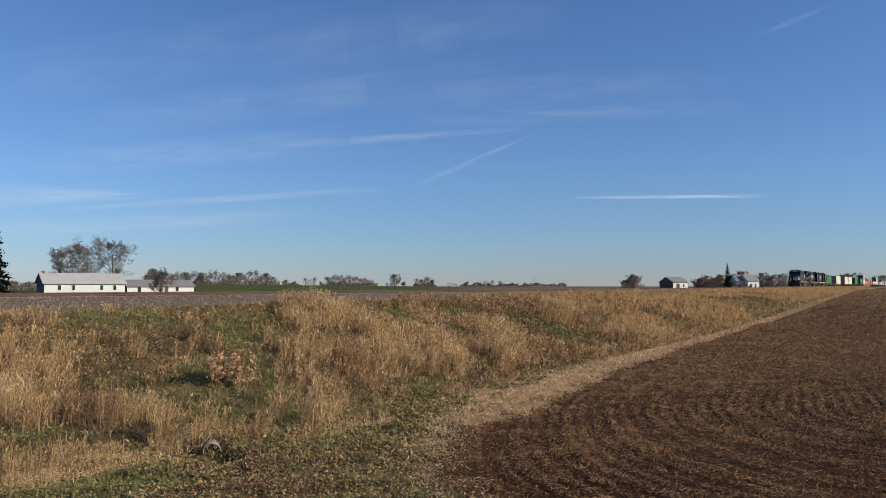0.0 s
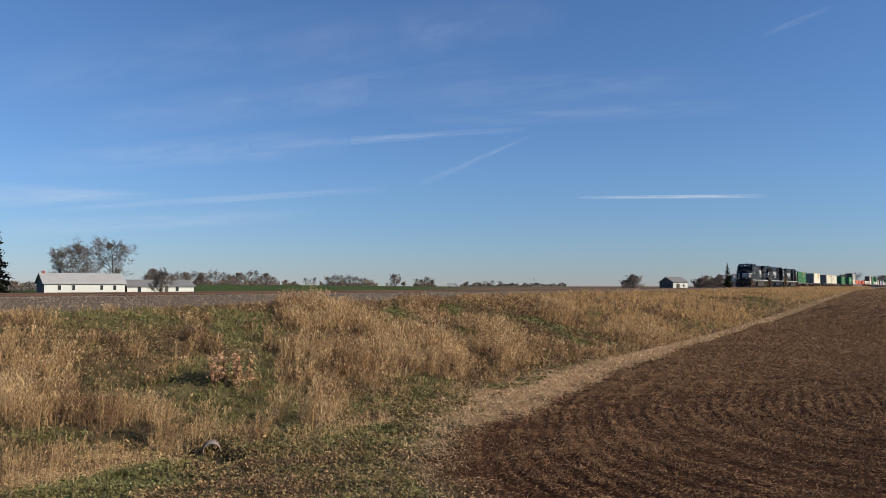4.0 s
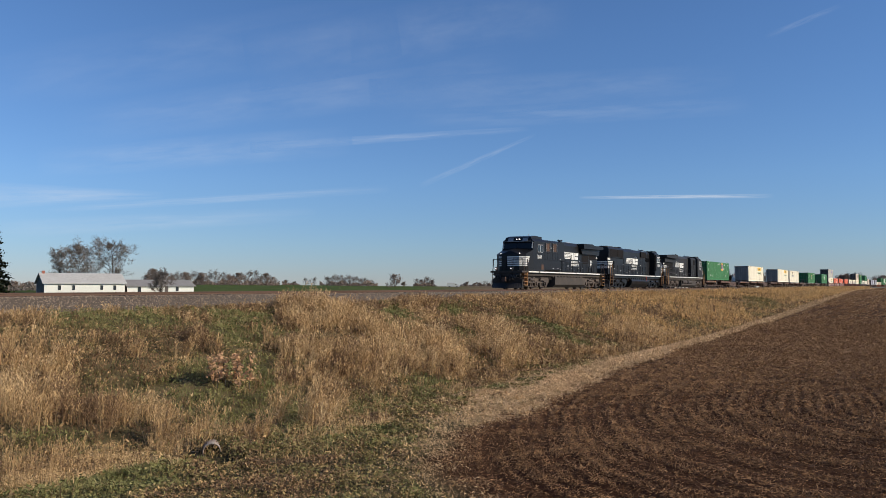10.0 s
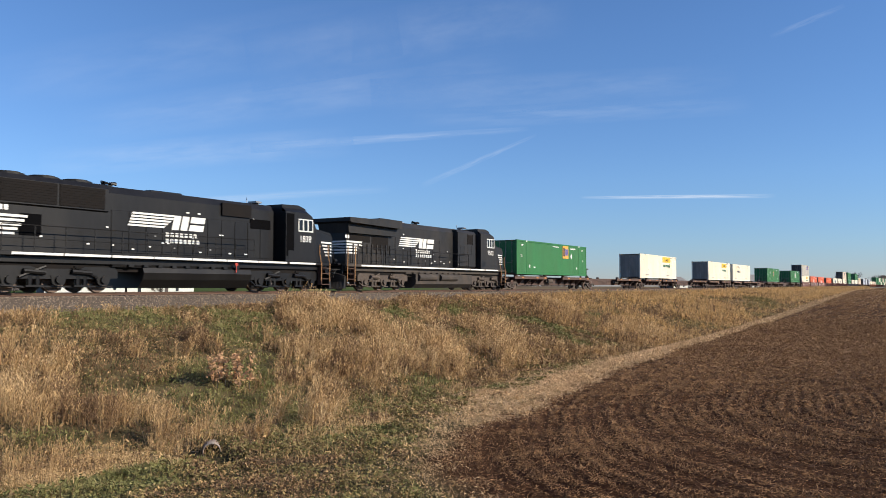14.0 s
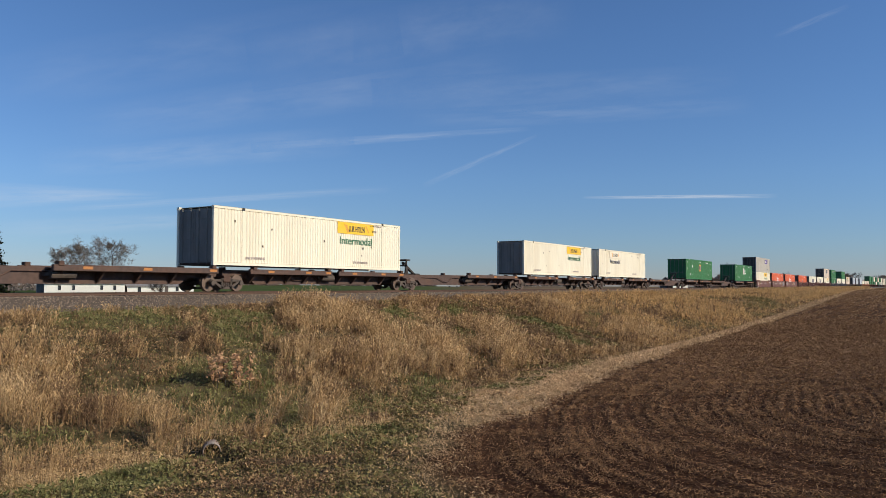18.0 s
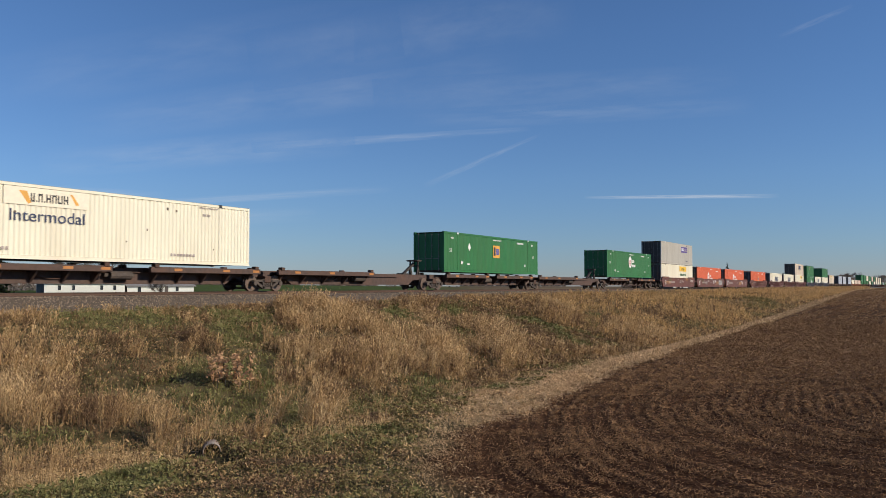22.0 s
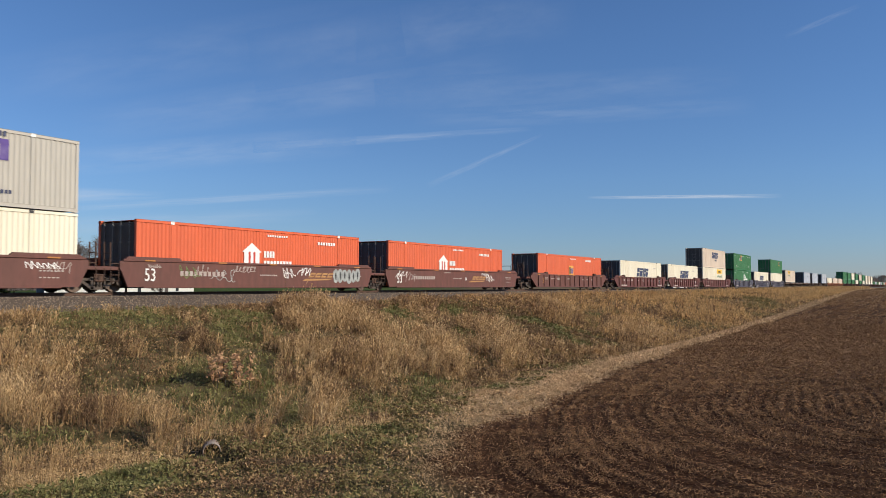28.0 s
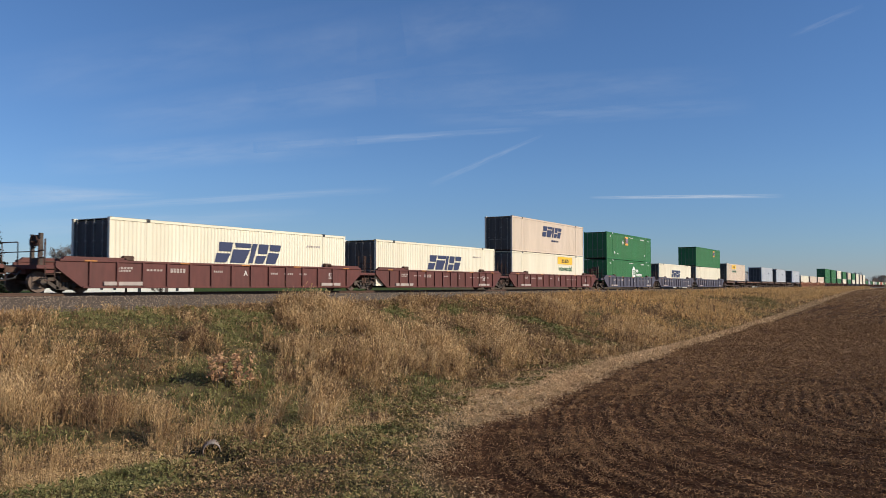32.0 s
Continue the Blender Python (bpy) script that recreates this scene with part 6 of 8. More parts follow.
c = container("container", BOX_WHITE, "cream-white container in a well, under a grey one", 138.28, LOW)
yellow_logo(c, 9.2, 2.0)
c = container("container", BOX_GREY, "stone-grey container with a purple panel, stacked on a white one", 138.28, HIGH)
p = part("logo_panel", Shape().plate([(9.9, 1.75), (13.2, 1.75), (13.2, 2.55), (9.9, 2.55)], Y_BOX), MARK_PURPLE, c, "purple panel")
bar_letters(s := Shape(), 10.1, 1.98, 0.36, Y_BOX - 0.006, (0.24, 0.22, 0.24, 0.24, 0.22), 0.0, 0.005)
part("logo_strokes", s, MARK_WHITE, p)
parts_of("logo_stroke", Shape().bars(11.5, 1.92, 1.5, 0.42, Y_BOX - 0.006, 6, 0.6), MARK_FADED, p)
parts_of("stencil_mark", Shape().bars(12.3, 0.5, 1.1, 0.14, Y_BOX, 7).bars(12.8, TALL - 0.28, 0.35, 0.2, Y_BOX, 2), MARK_NAVY, c)
for k, x in ((157.3, 6.4), (176.6, 6.2)):
    c = container("container", BOX_ORANGE, "orange container with a white house emblem, in a well", k, LOW)
    house_emblem(c, x, 0.85, 1.35, False, MARK_RED)
    parts_of("stencil_mark", Shape().bars(8.2, TALL - 0.36, 1.6, 0.1, Y_BOX, 9).bars(12.3, TALL - 0.62, 1.6, 0.17, Y_BOX, 7), MARK_WHITE, c)
c = container("container", BOX_ORANGE, "orange container with an amber square emblem, in a well", 199.8, LOW)
square_logo(c, 7.2, 0.98)
parts_of("stencil_mark", Shape().bars(7.4, TALL - 0.36, 1.6, 0.1, Y_BOX, 9).bars(11.6, TALL - 0.5, 1.5, 0.2, Y_BOX, 8), MARK_WHITE, c)
for k, x in ((222.2, 5.9), (241.5, 6.1)):
    c = container("container", BOX_WHITE, "cream-white container with a slanted dark blue emblem", k, LOW)
    block_logo(c, x, 1.15, 1.0, 4.4)
    parts_of("stencil_mark", Shape().bars(12.7, 2.15, 1.2, 0.1, Y_BOX, 6), MARK_FADED, c)
c = container("container", BOX_WHITE, "cream-white container in a well, under another", 260.9, LOW)
yellow_logo(c, 9.9, 2.0)
c = container("container", BOX_CREAM, "dusty cream container with a slanted dark emblem, on the upper tier", 260.9, HIGH)
block_logo(c, 6.1, 1.5, 0.95, 4.2)
parts_of("stencil_mark", Shape().bars(8.2, 1.1, 1.6, 0.16, Y_BOX, 8), MARK_NAVY, c)
c = container("container", BOX_GREEN, "green container with a white house emblem, in a well", 284.0, LOW)
small_marks(c, numbers=False)
house_emblem(c, 8.6, 1.0, 1.35, False, BOX_GREEN)
c = container("container", BOX_GREEN, "green container with an amber emblem, on the upper tier", 284.0, HIGH)
small_marks(c, numbers=False)
square_logo(c, 6.1, 1.7, 5.2)
c = container("container", BOX_WHITE, "cream-white container with a dark emblem, in a well", 303.7, LOW)
block_logo(c, 5.8, 1.2, 0.95, 4.2)
container("container", BOX_WHITE, "plain cream-white container in a well, under a green one", 323.0, LOW)
c = container("container", BOX_GREEN, "green container with an amber emblem, on the upper tier", 323.0, HIGH)
square_logo(c, 11.0, 1.7)

# ---- the train: its far end ----
spine_unit(343.0, 361.0, True, False, "", True)
c = container("container", BOX_CREAM, "dusty cream container with a yellow panel", 344.4, SIT)
yellow_logo(c, 4.3, 2.0)
for k0, k1, last in ((361.0, 377.2, False), (377.2, 394.0, False), (394.0, 411.5, False), (411.5, 436.4, True)):
    spine_unit(k0, k1, False, last, "", k0 > 370)
for k in (378.0, 397.0, 421.5):
    c = container("trailer_box", BOX_SILVER, "silver-grey highway trailer box riding on a spine car", k, SIT, 13.7)
    parts_of("stencil_mark", Shape().bars(8.0, 1.6, 1.4, 0.3, Y_BOX, 5), MARK_NAVY, c)
tail = [(437.2, WELL_ORANGE, BOX_WHITE, None), (456.7, WELL_ORANGE, BOX_CREAM, None), (476.4, WELL_ORANGE, BOX_CREAM, None),
        (496.9, WELL_RED, BOX_GREEN, BOX_GREEN), (517.3, WELL_RED, BOX_GREEN, BOX_GREEN), (538.2, WELL_RED, BOX_GREEN, BOX_WHITE),
        (561.0, WELL_RED, BOX_WHITE, BOX_GREEN), (584.6, WELL_BLUE, BOX_GREEN, BOX_CREAM), (607.6, WELL_BLUE, BOX_WHITE, BOX_GREEN),
        (631.0, WELL_BLUE, BOX_WHITE, BOX_WHITE), (654.2, WELL_RED, BOX_WHITE, BOX_CREAM), (677.5, WELL_RED, BOX_WHITE, BOX_WHITE),
        (700.5, WELL_BROWN, BOX_GREEN, None), (722.0, WELL_BROWN, BOX_SILVER, None), (744.0, WELL_BROWN, BOX_GREEN, None),
        (766.0, WELL_BROWN, BOX_WHITE, None), (789.0, WELL_BROWN, BOX_SILVER, None), (812.0, WELL_BROWN, BOX_GREEN, None),
        (835.0, WELL_RED, BOX_WHITE, None), (858.0, WELL_RED, BOX_ORANGE, None), (881.0, WELL_RED, BOX_WHITE, None),
        (904.0, WELL_RED, BOX_GREEN, None), (927.0, WELL_RED, BOX_WHITE, None), (950.0, WELL_RED, BOX_SILVER, None)]
PLAIN = {BOX_GREEN.name: "green", BOX_WHITE.name: "cream-white", BOX_CREAM.name: "dusty cream", BOX_SILVER.name: "silver-grey", BOX_ORANGE.name: "orange"}
for k, well, low, high in tail:
    well_unit(k - 0.6, k + 18.6, well, True, "distant ribbed well car", True, True)
    container("container", low, PLAIN[low.name] + " freight container riding low in a well", k + 1.0, LOW)
    if high:
        container("container", high, PLAIN[high.name] + " freight container on the upper tier", k + 1.0, HIGH)


# ---- grass, weeds and straw ----
def blades(name, x, y, h, w, lean, material, label, category, head=0.0, lift=0.0, flat=0.0, way=None, plain=False):
    """One sheet of many bent blades, each a strip of two pieces and, where head is set, a seed head; plain: one piece. way: where each one leans."""
    n = len(x)
    z = ground_level(x, y) + lift - 0.02
    turn = rng.uniform(0, 2 * np.pi, n)
    side = np.stack([np.cos(turn), np.sin(turn), np.zeros(n)], -1)
    bend_dir = rng.uniform(0, 2 * np.pi, n) if way is None else way + rng.normal(0, 0.5, n)
    amount = np.abs(rng.normal(0, lean, n)) + flat
    bend = np.stack([np.cos(bend_dir), np.sin(bend_dir), np.zeros(n)], -1)
    foot = np.stack([x, y, z], -1)
    up = np.array([0, 0, 1.0])
    mid = foot + up * (h * 0.55)[:, None] + bend * (h * amount * 0.35)[:, None]
    drop = np.sqrt(np.maximum(0.05, 1 - np.minimum(amount, 0.95) ** 2))
    tip = foot + up * (h * drop)[:, None] + bend * (h * amount)[:, None]
    sw = side * (w / 2)[:, None]
    if plain:
        v = np.stack([foot - sw, foot + sw, tip], 1)
        tri = np.array([(0, 1, 2)])
    elif head:
        hs = side * (w * head)[:, None]
        hm = mid + (tip - mid) * 0.62
        v = np.stack([foot - sw, foot + sw, mid + sw * 0.6, mid - sw * 0.6, hm + hs, tip, hm - hs], 1)
        tri = np.array([(0, 1, 2), (0, 2, 3), (3, 2, 4), (3, 4, 6), (6, 4, 5)])
    else:
        v = np.stack([foot - sw, foot + sw, mid + sw * 0.75, mid - sw * 0.75, tip], 1)
        tri = np.array([(0, 1, 2), (0, 2, 3), (3, 2, 4)])
    f = (tri[None] + (np.arange(n) * v.shape[1])[:, None, None]).reshape(-1)
    return tagged(new(name, raw_mesh(name, v.reshape(-1, 3), f, 3, material)), label, category, kind="stuff")


def tussocks(n, per, x0, x1, y0, y1, keep, radius, power=1.0):
    """Clumps of about per blades round scattered centres: places, the way each blade leans, and a height of each clump."""
    cx, cy = scatter(n, x0, x1, y0, y1, keep, power)
    m = len(cx)
    count = rng.poisson(per, m)
    i = np.repeat(np.arange(m), count)
    r = radius * rng.uniform(0.5, 1.5, m)[i]
    dx, dy = rng.normal(0, 1, len(i)) * r, rng.normal(0, 1, len(i)) * r
    tall = rng.uniform(0.55, 1.2, m)[i]
    return cx[i] + dx, cy[i] + dy, np.arctan2(dy, dx), tall, i


def scatter(n, x0, x1, y0, y1, keep, power=1.0):
    """Points over a stretch of the ground, thinned by keep(x, y) between 0 and 1 and denser at the near end."""
    x = x0 + (x1 - x0) * rng.uniform(0, 1, n) ** power
    y = rng.uniform(y0, y1, n)
    k = rng.uniform(0, 1, n) < keep(x, y)
    return x[k], y[k]


def oval(x, y, cx, cy, rx, ry, soft=0.35):
    return smooth(1 + soft, 1 - soft, np.hypot((x - cx) / rx, (y - cy) / ry))


def sight_patch(x, y, cx, cy, wide, long, soft=0.45):
    """A patch of growth whose long side points away from the camera's stand."""
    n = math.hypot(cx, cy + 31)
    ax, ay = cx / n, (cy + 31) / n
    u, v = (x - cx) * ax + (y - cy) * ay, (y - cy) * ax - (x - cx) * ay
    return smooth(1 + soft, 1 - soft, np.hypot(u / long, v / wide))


# centres laid out along the camera's sight lines, then half width and half length
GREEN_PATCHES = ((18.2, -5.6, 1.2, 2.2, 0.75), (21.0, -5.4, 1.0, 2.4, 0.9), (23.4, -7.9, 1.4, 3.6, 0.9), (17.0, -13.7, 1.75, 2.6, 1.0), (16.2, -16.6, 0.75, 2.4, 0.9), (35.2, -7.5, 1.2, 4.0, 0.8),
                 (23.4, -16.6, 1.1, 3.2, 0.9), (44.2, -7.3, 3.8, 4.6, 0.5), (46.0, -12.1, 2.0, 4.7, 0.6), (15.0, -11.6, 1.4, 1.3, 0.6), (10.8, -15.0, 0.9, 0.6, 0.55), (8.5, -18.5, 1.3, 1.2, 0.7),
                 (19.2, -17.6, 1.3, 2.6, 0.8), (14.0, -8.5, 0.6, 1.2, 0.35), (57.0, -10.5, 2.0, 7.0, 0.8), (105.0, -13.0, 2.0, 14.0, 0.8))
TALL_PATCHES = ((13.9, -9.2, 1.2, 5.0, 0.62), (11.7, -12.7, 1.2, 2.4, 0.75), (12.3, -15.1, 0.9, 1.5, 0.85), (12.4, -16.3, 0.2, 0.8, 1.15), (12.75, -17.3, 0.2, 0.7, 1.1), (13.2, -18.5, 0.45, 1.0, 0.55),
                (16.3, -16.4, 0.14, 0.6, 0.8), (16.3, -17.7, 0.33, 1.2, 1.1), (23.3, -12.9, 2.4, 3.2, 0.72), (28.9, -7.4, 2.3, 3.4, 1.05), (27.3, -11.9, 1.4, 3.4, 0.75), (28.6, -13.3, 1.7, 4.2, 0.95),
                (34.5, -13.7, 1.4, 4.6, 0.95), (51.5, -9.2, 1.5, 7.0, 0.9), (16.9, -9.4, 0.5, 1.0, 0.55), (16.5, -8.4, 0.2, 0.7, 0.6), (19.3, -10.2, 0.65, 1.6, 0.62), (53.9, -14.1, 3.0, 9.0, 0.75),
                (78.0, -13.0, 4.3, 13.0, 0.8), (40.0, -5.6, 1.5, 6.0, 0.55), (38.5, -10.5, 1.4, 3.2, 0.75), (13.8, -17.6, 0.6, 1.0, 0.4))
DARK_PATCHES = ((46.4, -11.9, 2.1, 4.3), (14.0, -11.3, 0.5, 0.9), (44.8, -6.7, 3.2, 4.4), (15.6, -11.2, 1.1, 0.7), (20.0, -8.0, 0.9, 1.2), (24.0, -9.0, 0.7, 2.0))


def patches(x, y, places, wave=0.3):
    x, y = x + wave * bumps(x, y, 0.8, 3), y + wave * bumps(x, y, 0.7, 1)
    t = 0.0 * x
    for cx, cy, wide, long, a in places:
        t = np.maximum(t, a * sight_patch(x, y, cx, cy, wide, long))
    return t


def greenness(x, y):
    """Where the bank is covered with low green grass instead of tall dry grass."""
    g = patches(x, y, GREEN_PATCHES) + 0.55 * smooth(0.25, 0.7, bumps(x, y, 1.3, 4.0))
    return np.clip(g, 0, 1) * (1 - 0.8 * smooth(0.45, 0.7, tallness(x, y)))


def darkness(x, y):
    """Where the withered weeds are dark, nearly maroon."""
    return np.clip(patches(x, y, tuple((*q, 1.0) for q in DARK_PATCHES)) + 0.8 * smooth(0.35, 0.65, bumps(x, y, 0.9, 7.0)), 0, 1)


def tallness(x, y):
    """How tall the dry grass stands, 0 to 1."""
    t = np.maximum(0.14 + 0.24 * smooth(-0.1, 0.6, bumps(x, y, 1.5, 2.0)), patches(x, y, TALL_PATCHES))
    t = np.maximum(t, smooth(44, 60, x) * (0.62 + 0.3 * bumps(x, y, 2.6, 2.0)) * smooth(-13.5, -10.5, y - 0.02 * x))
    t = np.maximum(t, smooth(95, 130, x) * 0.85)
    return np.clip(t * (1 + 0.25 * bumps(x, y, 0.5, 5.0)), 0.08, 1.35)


def bank(x, y):
    """The strip between the ballast and the ditch."""
    return smooth(-18.6, -17.2, y + 0.4 * bumps(x, y, 1.2) + 1.2 * smooth(17, 13, x)) * smooth(-3.2, -4.0, y) * (1 - oval(x, y, 11.45, -18.9, 0.55, 0.55))


def dabs(name, x, y, z, long, wide, material, label, category, lie=1.0, along=0.0):
    """One sheet of small slivers of leaf and straw, each turned its own way; lie below 1 lays them flatter, along turns them towards the track's line."""
    n = len(x)
    c = np.stack([x, y, z], -1)
    a = rng.normal(0, 1, (n, 3)) * np.array([1 + along, 1, lie])
    a = a / np.linalg.norm(a, axis=1)[:, None]
    b = rng.normal(0, 1, (n, 3))
    b = b - a * (a * b).sum(1)[:, None]
    b = b / np.linalg.norm(b, axis=1)[:, None]
    v = np.stack([c - a * (long / 2)[:, None] - b * (wide / 3)[:, None], c + a * (long / 2)[:, None], c + b * (wide * 0.7)[:, None]], 1)
    v[:, :, 2] = np.maximum(v[:, :, 2], (z - long * 0.5 * lie)[:, None])
    return tagged(new(name, raw_mesh(name, v.reshape(-1, 3), np.arange(n * 3), 3, material)), label, category, kind="stuff")


def stalks(name, x, y, h, per, radius, size, material, label, category, lean=0.12, stem=0.008, low=0.3):
    """Standing weeds: a thin stem each, with about per small leaves and seed heads along it from low upwards."""
    n = len(x)
    z = ground_level(x, y)
    foot = np.stack([x, y, z], -1)
    tip = foot + np.stack([rng.normal(0, lean, n) * h, rng.normal(0, lean, n) * h, h], -1)
    turn = rng.uniform(0, 2 * np.pi, n)
    side = np.stack([np.cos(turn), np.sin(turn), 0 * turn], -1) * (stem * np.clip(np.hypot(x, y + 31) / 22, 1, 4))[:, None]
    v1 = np.stack([foot - side, foot + side, tip], 1).reshape(-1, 3)
    i = np.repeat(np.arange(n), rng.poisson(per, n))
    t = low + (1 - low) * rng.uniform(0, 1, len(i)) ** 0.8
    r = radius * (1.15 - 0.8 * t) * rng.uniform(0.5, 1.5, n)[i]
    c = foot[i] + (tip - foot)[i] * t[:, None] + rng.normal(0, 1, (len(i), 3)) * r[:, None] * np.array([1, 1, 0.8])
    a = rng.normal(0, 1, (len(i), 3)) + np.array([0, 0, 1.5])
    a = a / np.linalg.norm(a, axis=1)[:, None]
    b = np.cross(a, rng.normal(0, 1, (len(i), 3)))
    b = b / np.linalg.norm(b, axis=1)[:, None]
    s = size * rng.uniform(0.5, 1.5, len(i)) * np.clip(np.hypot(c[:, 0], c[:, 1] + 31) / 24, 0.85, 3)
    v2 = np.stack([c - a * s[:, None], c + a * s[:, None], c + b * (s * 0.5)[:, None]], 1).reshape(-1, 3)
    v = np.concatenate([v1, v2])
    return tagged(new(name, raw_mesh(name, v, np.arange(len(v)), 3, material)), label, category, kind="stuff")


def stands(name, cx, cy, h, stems, radius, material, label, category, leaves=4.0, plume=1.0, droop=0.35, width=0.010):
    """Clumps of dry weed: bent stems that open outwards and lean with the wind, long drooping leaves and ragged seed heads."""
    m = len(cx)
    i = np.repeat(np.arange(m), np.maximum(1, rng.poisson(stems, m)))
    n = len(i)
    off = rng.normal(0, 1, (n, 2)) * (radius * rng.uniform(0.6, 1.4, m)[i])[:, None]
    x, y = cx[i] + off[:, 0], cy[i] + off[:, 1]
    tall = h[i] * rng.uniform(0.55, 1.1, n)
    foot = np.stack([x, y, ground_level(x, y) - 0.03], -1)
    wind = np.array([0.5, -0.85]) * 0.10 + rng.normal(0, 0.10, (m, 2))[i]
    out = off / (radius + 0.02) * 0.07 + wind + rng.normal(0, 0.10, (n, 2))
    lean = np.concatenate([out, np.zeros((n, 1))], 1) * tall[:, None]
    up = np.array([0, 0, 1.0])
    reach = np.clip(np.hypot(x, y + 31) / 20, 0.85, 2.6)
    w = width * rng.uniform(0.6, 1.4, n) * reach
    a = rng.uniform(0, 2 * np.pi, n)
    side = np.stack([np.cos(a), np.sin(a), 0 * a], -1)

    def on(t):
        return foot + up * (tall * t)[:, None] + lean * (t ** 1.8)[:, None] - up * (tall * droop * 0.35 * np.maximum(t - 0.6, 0) ** 1.5)[:, None]
    p1, p2, tip = on(np.full(n, 0.4)), on(np.full(n, 0.75)), on(np.full(n, 1.0))
    sw = side * (w / 2)[:, None]
    v = np.stack([foot - sw, foot + sw, p1 + sw * 0.85, p1 - sw * 0.85, p2 + sw * 0.6, p2 - sw * 0.6, tip], 1)
    tri = np.array([(0, 1, 2), (0, 2, 3), (3, 2, 4), (3, 4, 5), (5, 4, 6)])
    verts, faces, count = [v.reshape(-1, 3)], [(tri[None] + (np.arange(n) * 7)[:, None, None]).reshape(-1)], n * 7

    def slivers(k, root, long, wide, rise):
        """Pointed leaves from their roots, outwards and then down."""
        nonlocal count
        c = len(k)
        b = rng.uniform(0, 2 * np.pi, c)
        d = np.stack([np.cos(b), np.sin(b), rise + rng.normal(0, 0.45, c)], -1)
        d = d / np.linalg.norm(d, axis=1)[:, None]
        s_ = np.cross(d, rng.normal(0, 1, (c, 3)))
        s_ = s_ / np.linalg.norm(s_, axis=1)[:, None]
        q_ = np.stack([root, root + d * (long * 0.55)[:, None] + s_ * (wide / 2)[:, None], root + d * long[:, None] - up * (long * 0.22)[:, None], root + d * (long * 0.5)[:, None] - s_ * (wide / 2)[:, None]], 1)
        verts.append(q_.reshape(-1, 3))
        faces.append((np.array([(0, 1, 3), (3, 1, 2)])[None] + (np.arange(c) * 4)[:, None, None] + count).reshape(-1))
        count += c * 4
    k = np.repeat(np.arange(n), rng.poisson(leaves, n))
    t = rng.uniform(0.08, 0.85, len(k))
    slivers(k, foot[k] + up * (tall[k] * t)[:, None] + lean[k] * (t ** 1.8)[:, None], rng.uniform(0.12, 0.34, len(k)) * (0.4 + 0.6 * np.minimum(tall[k], 1.1)), 0.012 * rng.uniform(0.6, 1.5, len(k)) * reach[k], 1.5)
    if plume:
        k = np.repeat(np.arange(n), rng.poisson(3.2 * plume, n))
        t = rng.uniform(0.72, 1.0, len(k))
        slivers(k, foot[k] + up * (tall[k] * t)[:, None] + lean[k] * (t ** 1.8)[:, None], rng.uniform(0.05, 0.15, len(k)), 0.019 * rng.uniform(0.6, 1.4, len(k)) * reach[k], 2.2)
    return tagged(new(name, raw_mesh(name, np.concatenate(verts), np.concatenate(faces), 3, material)), label, category, kind="stuff")


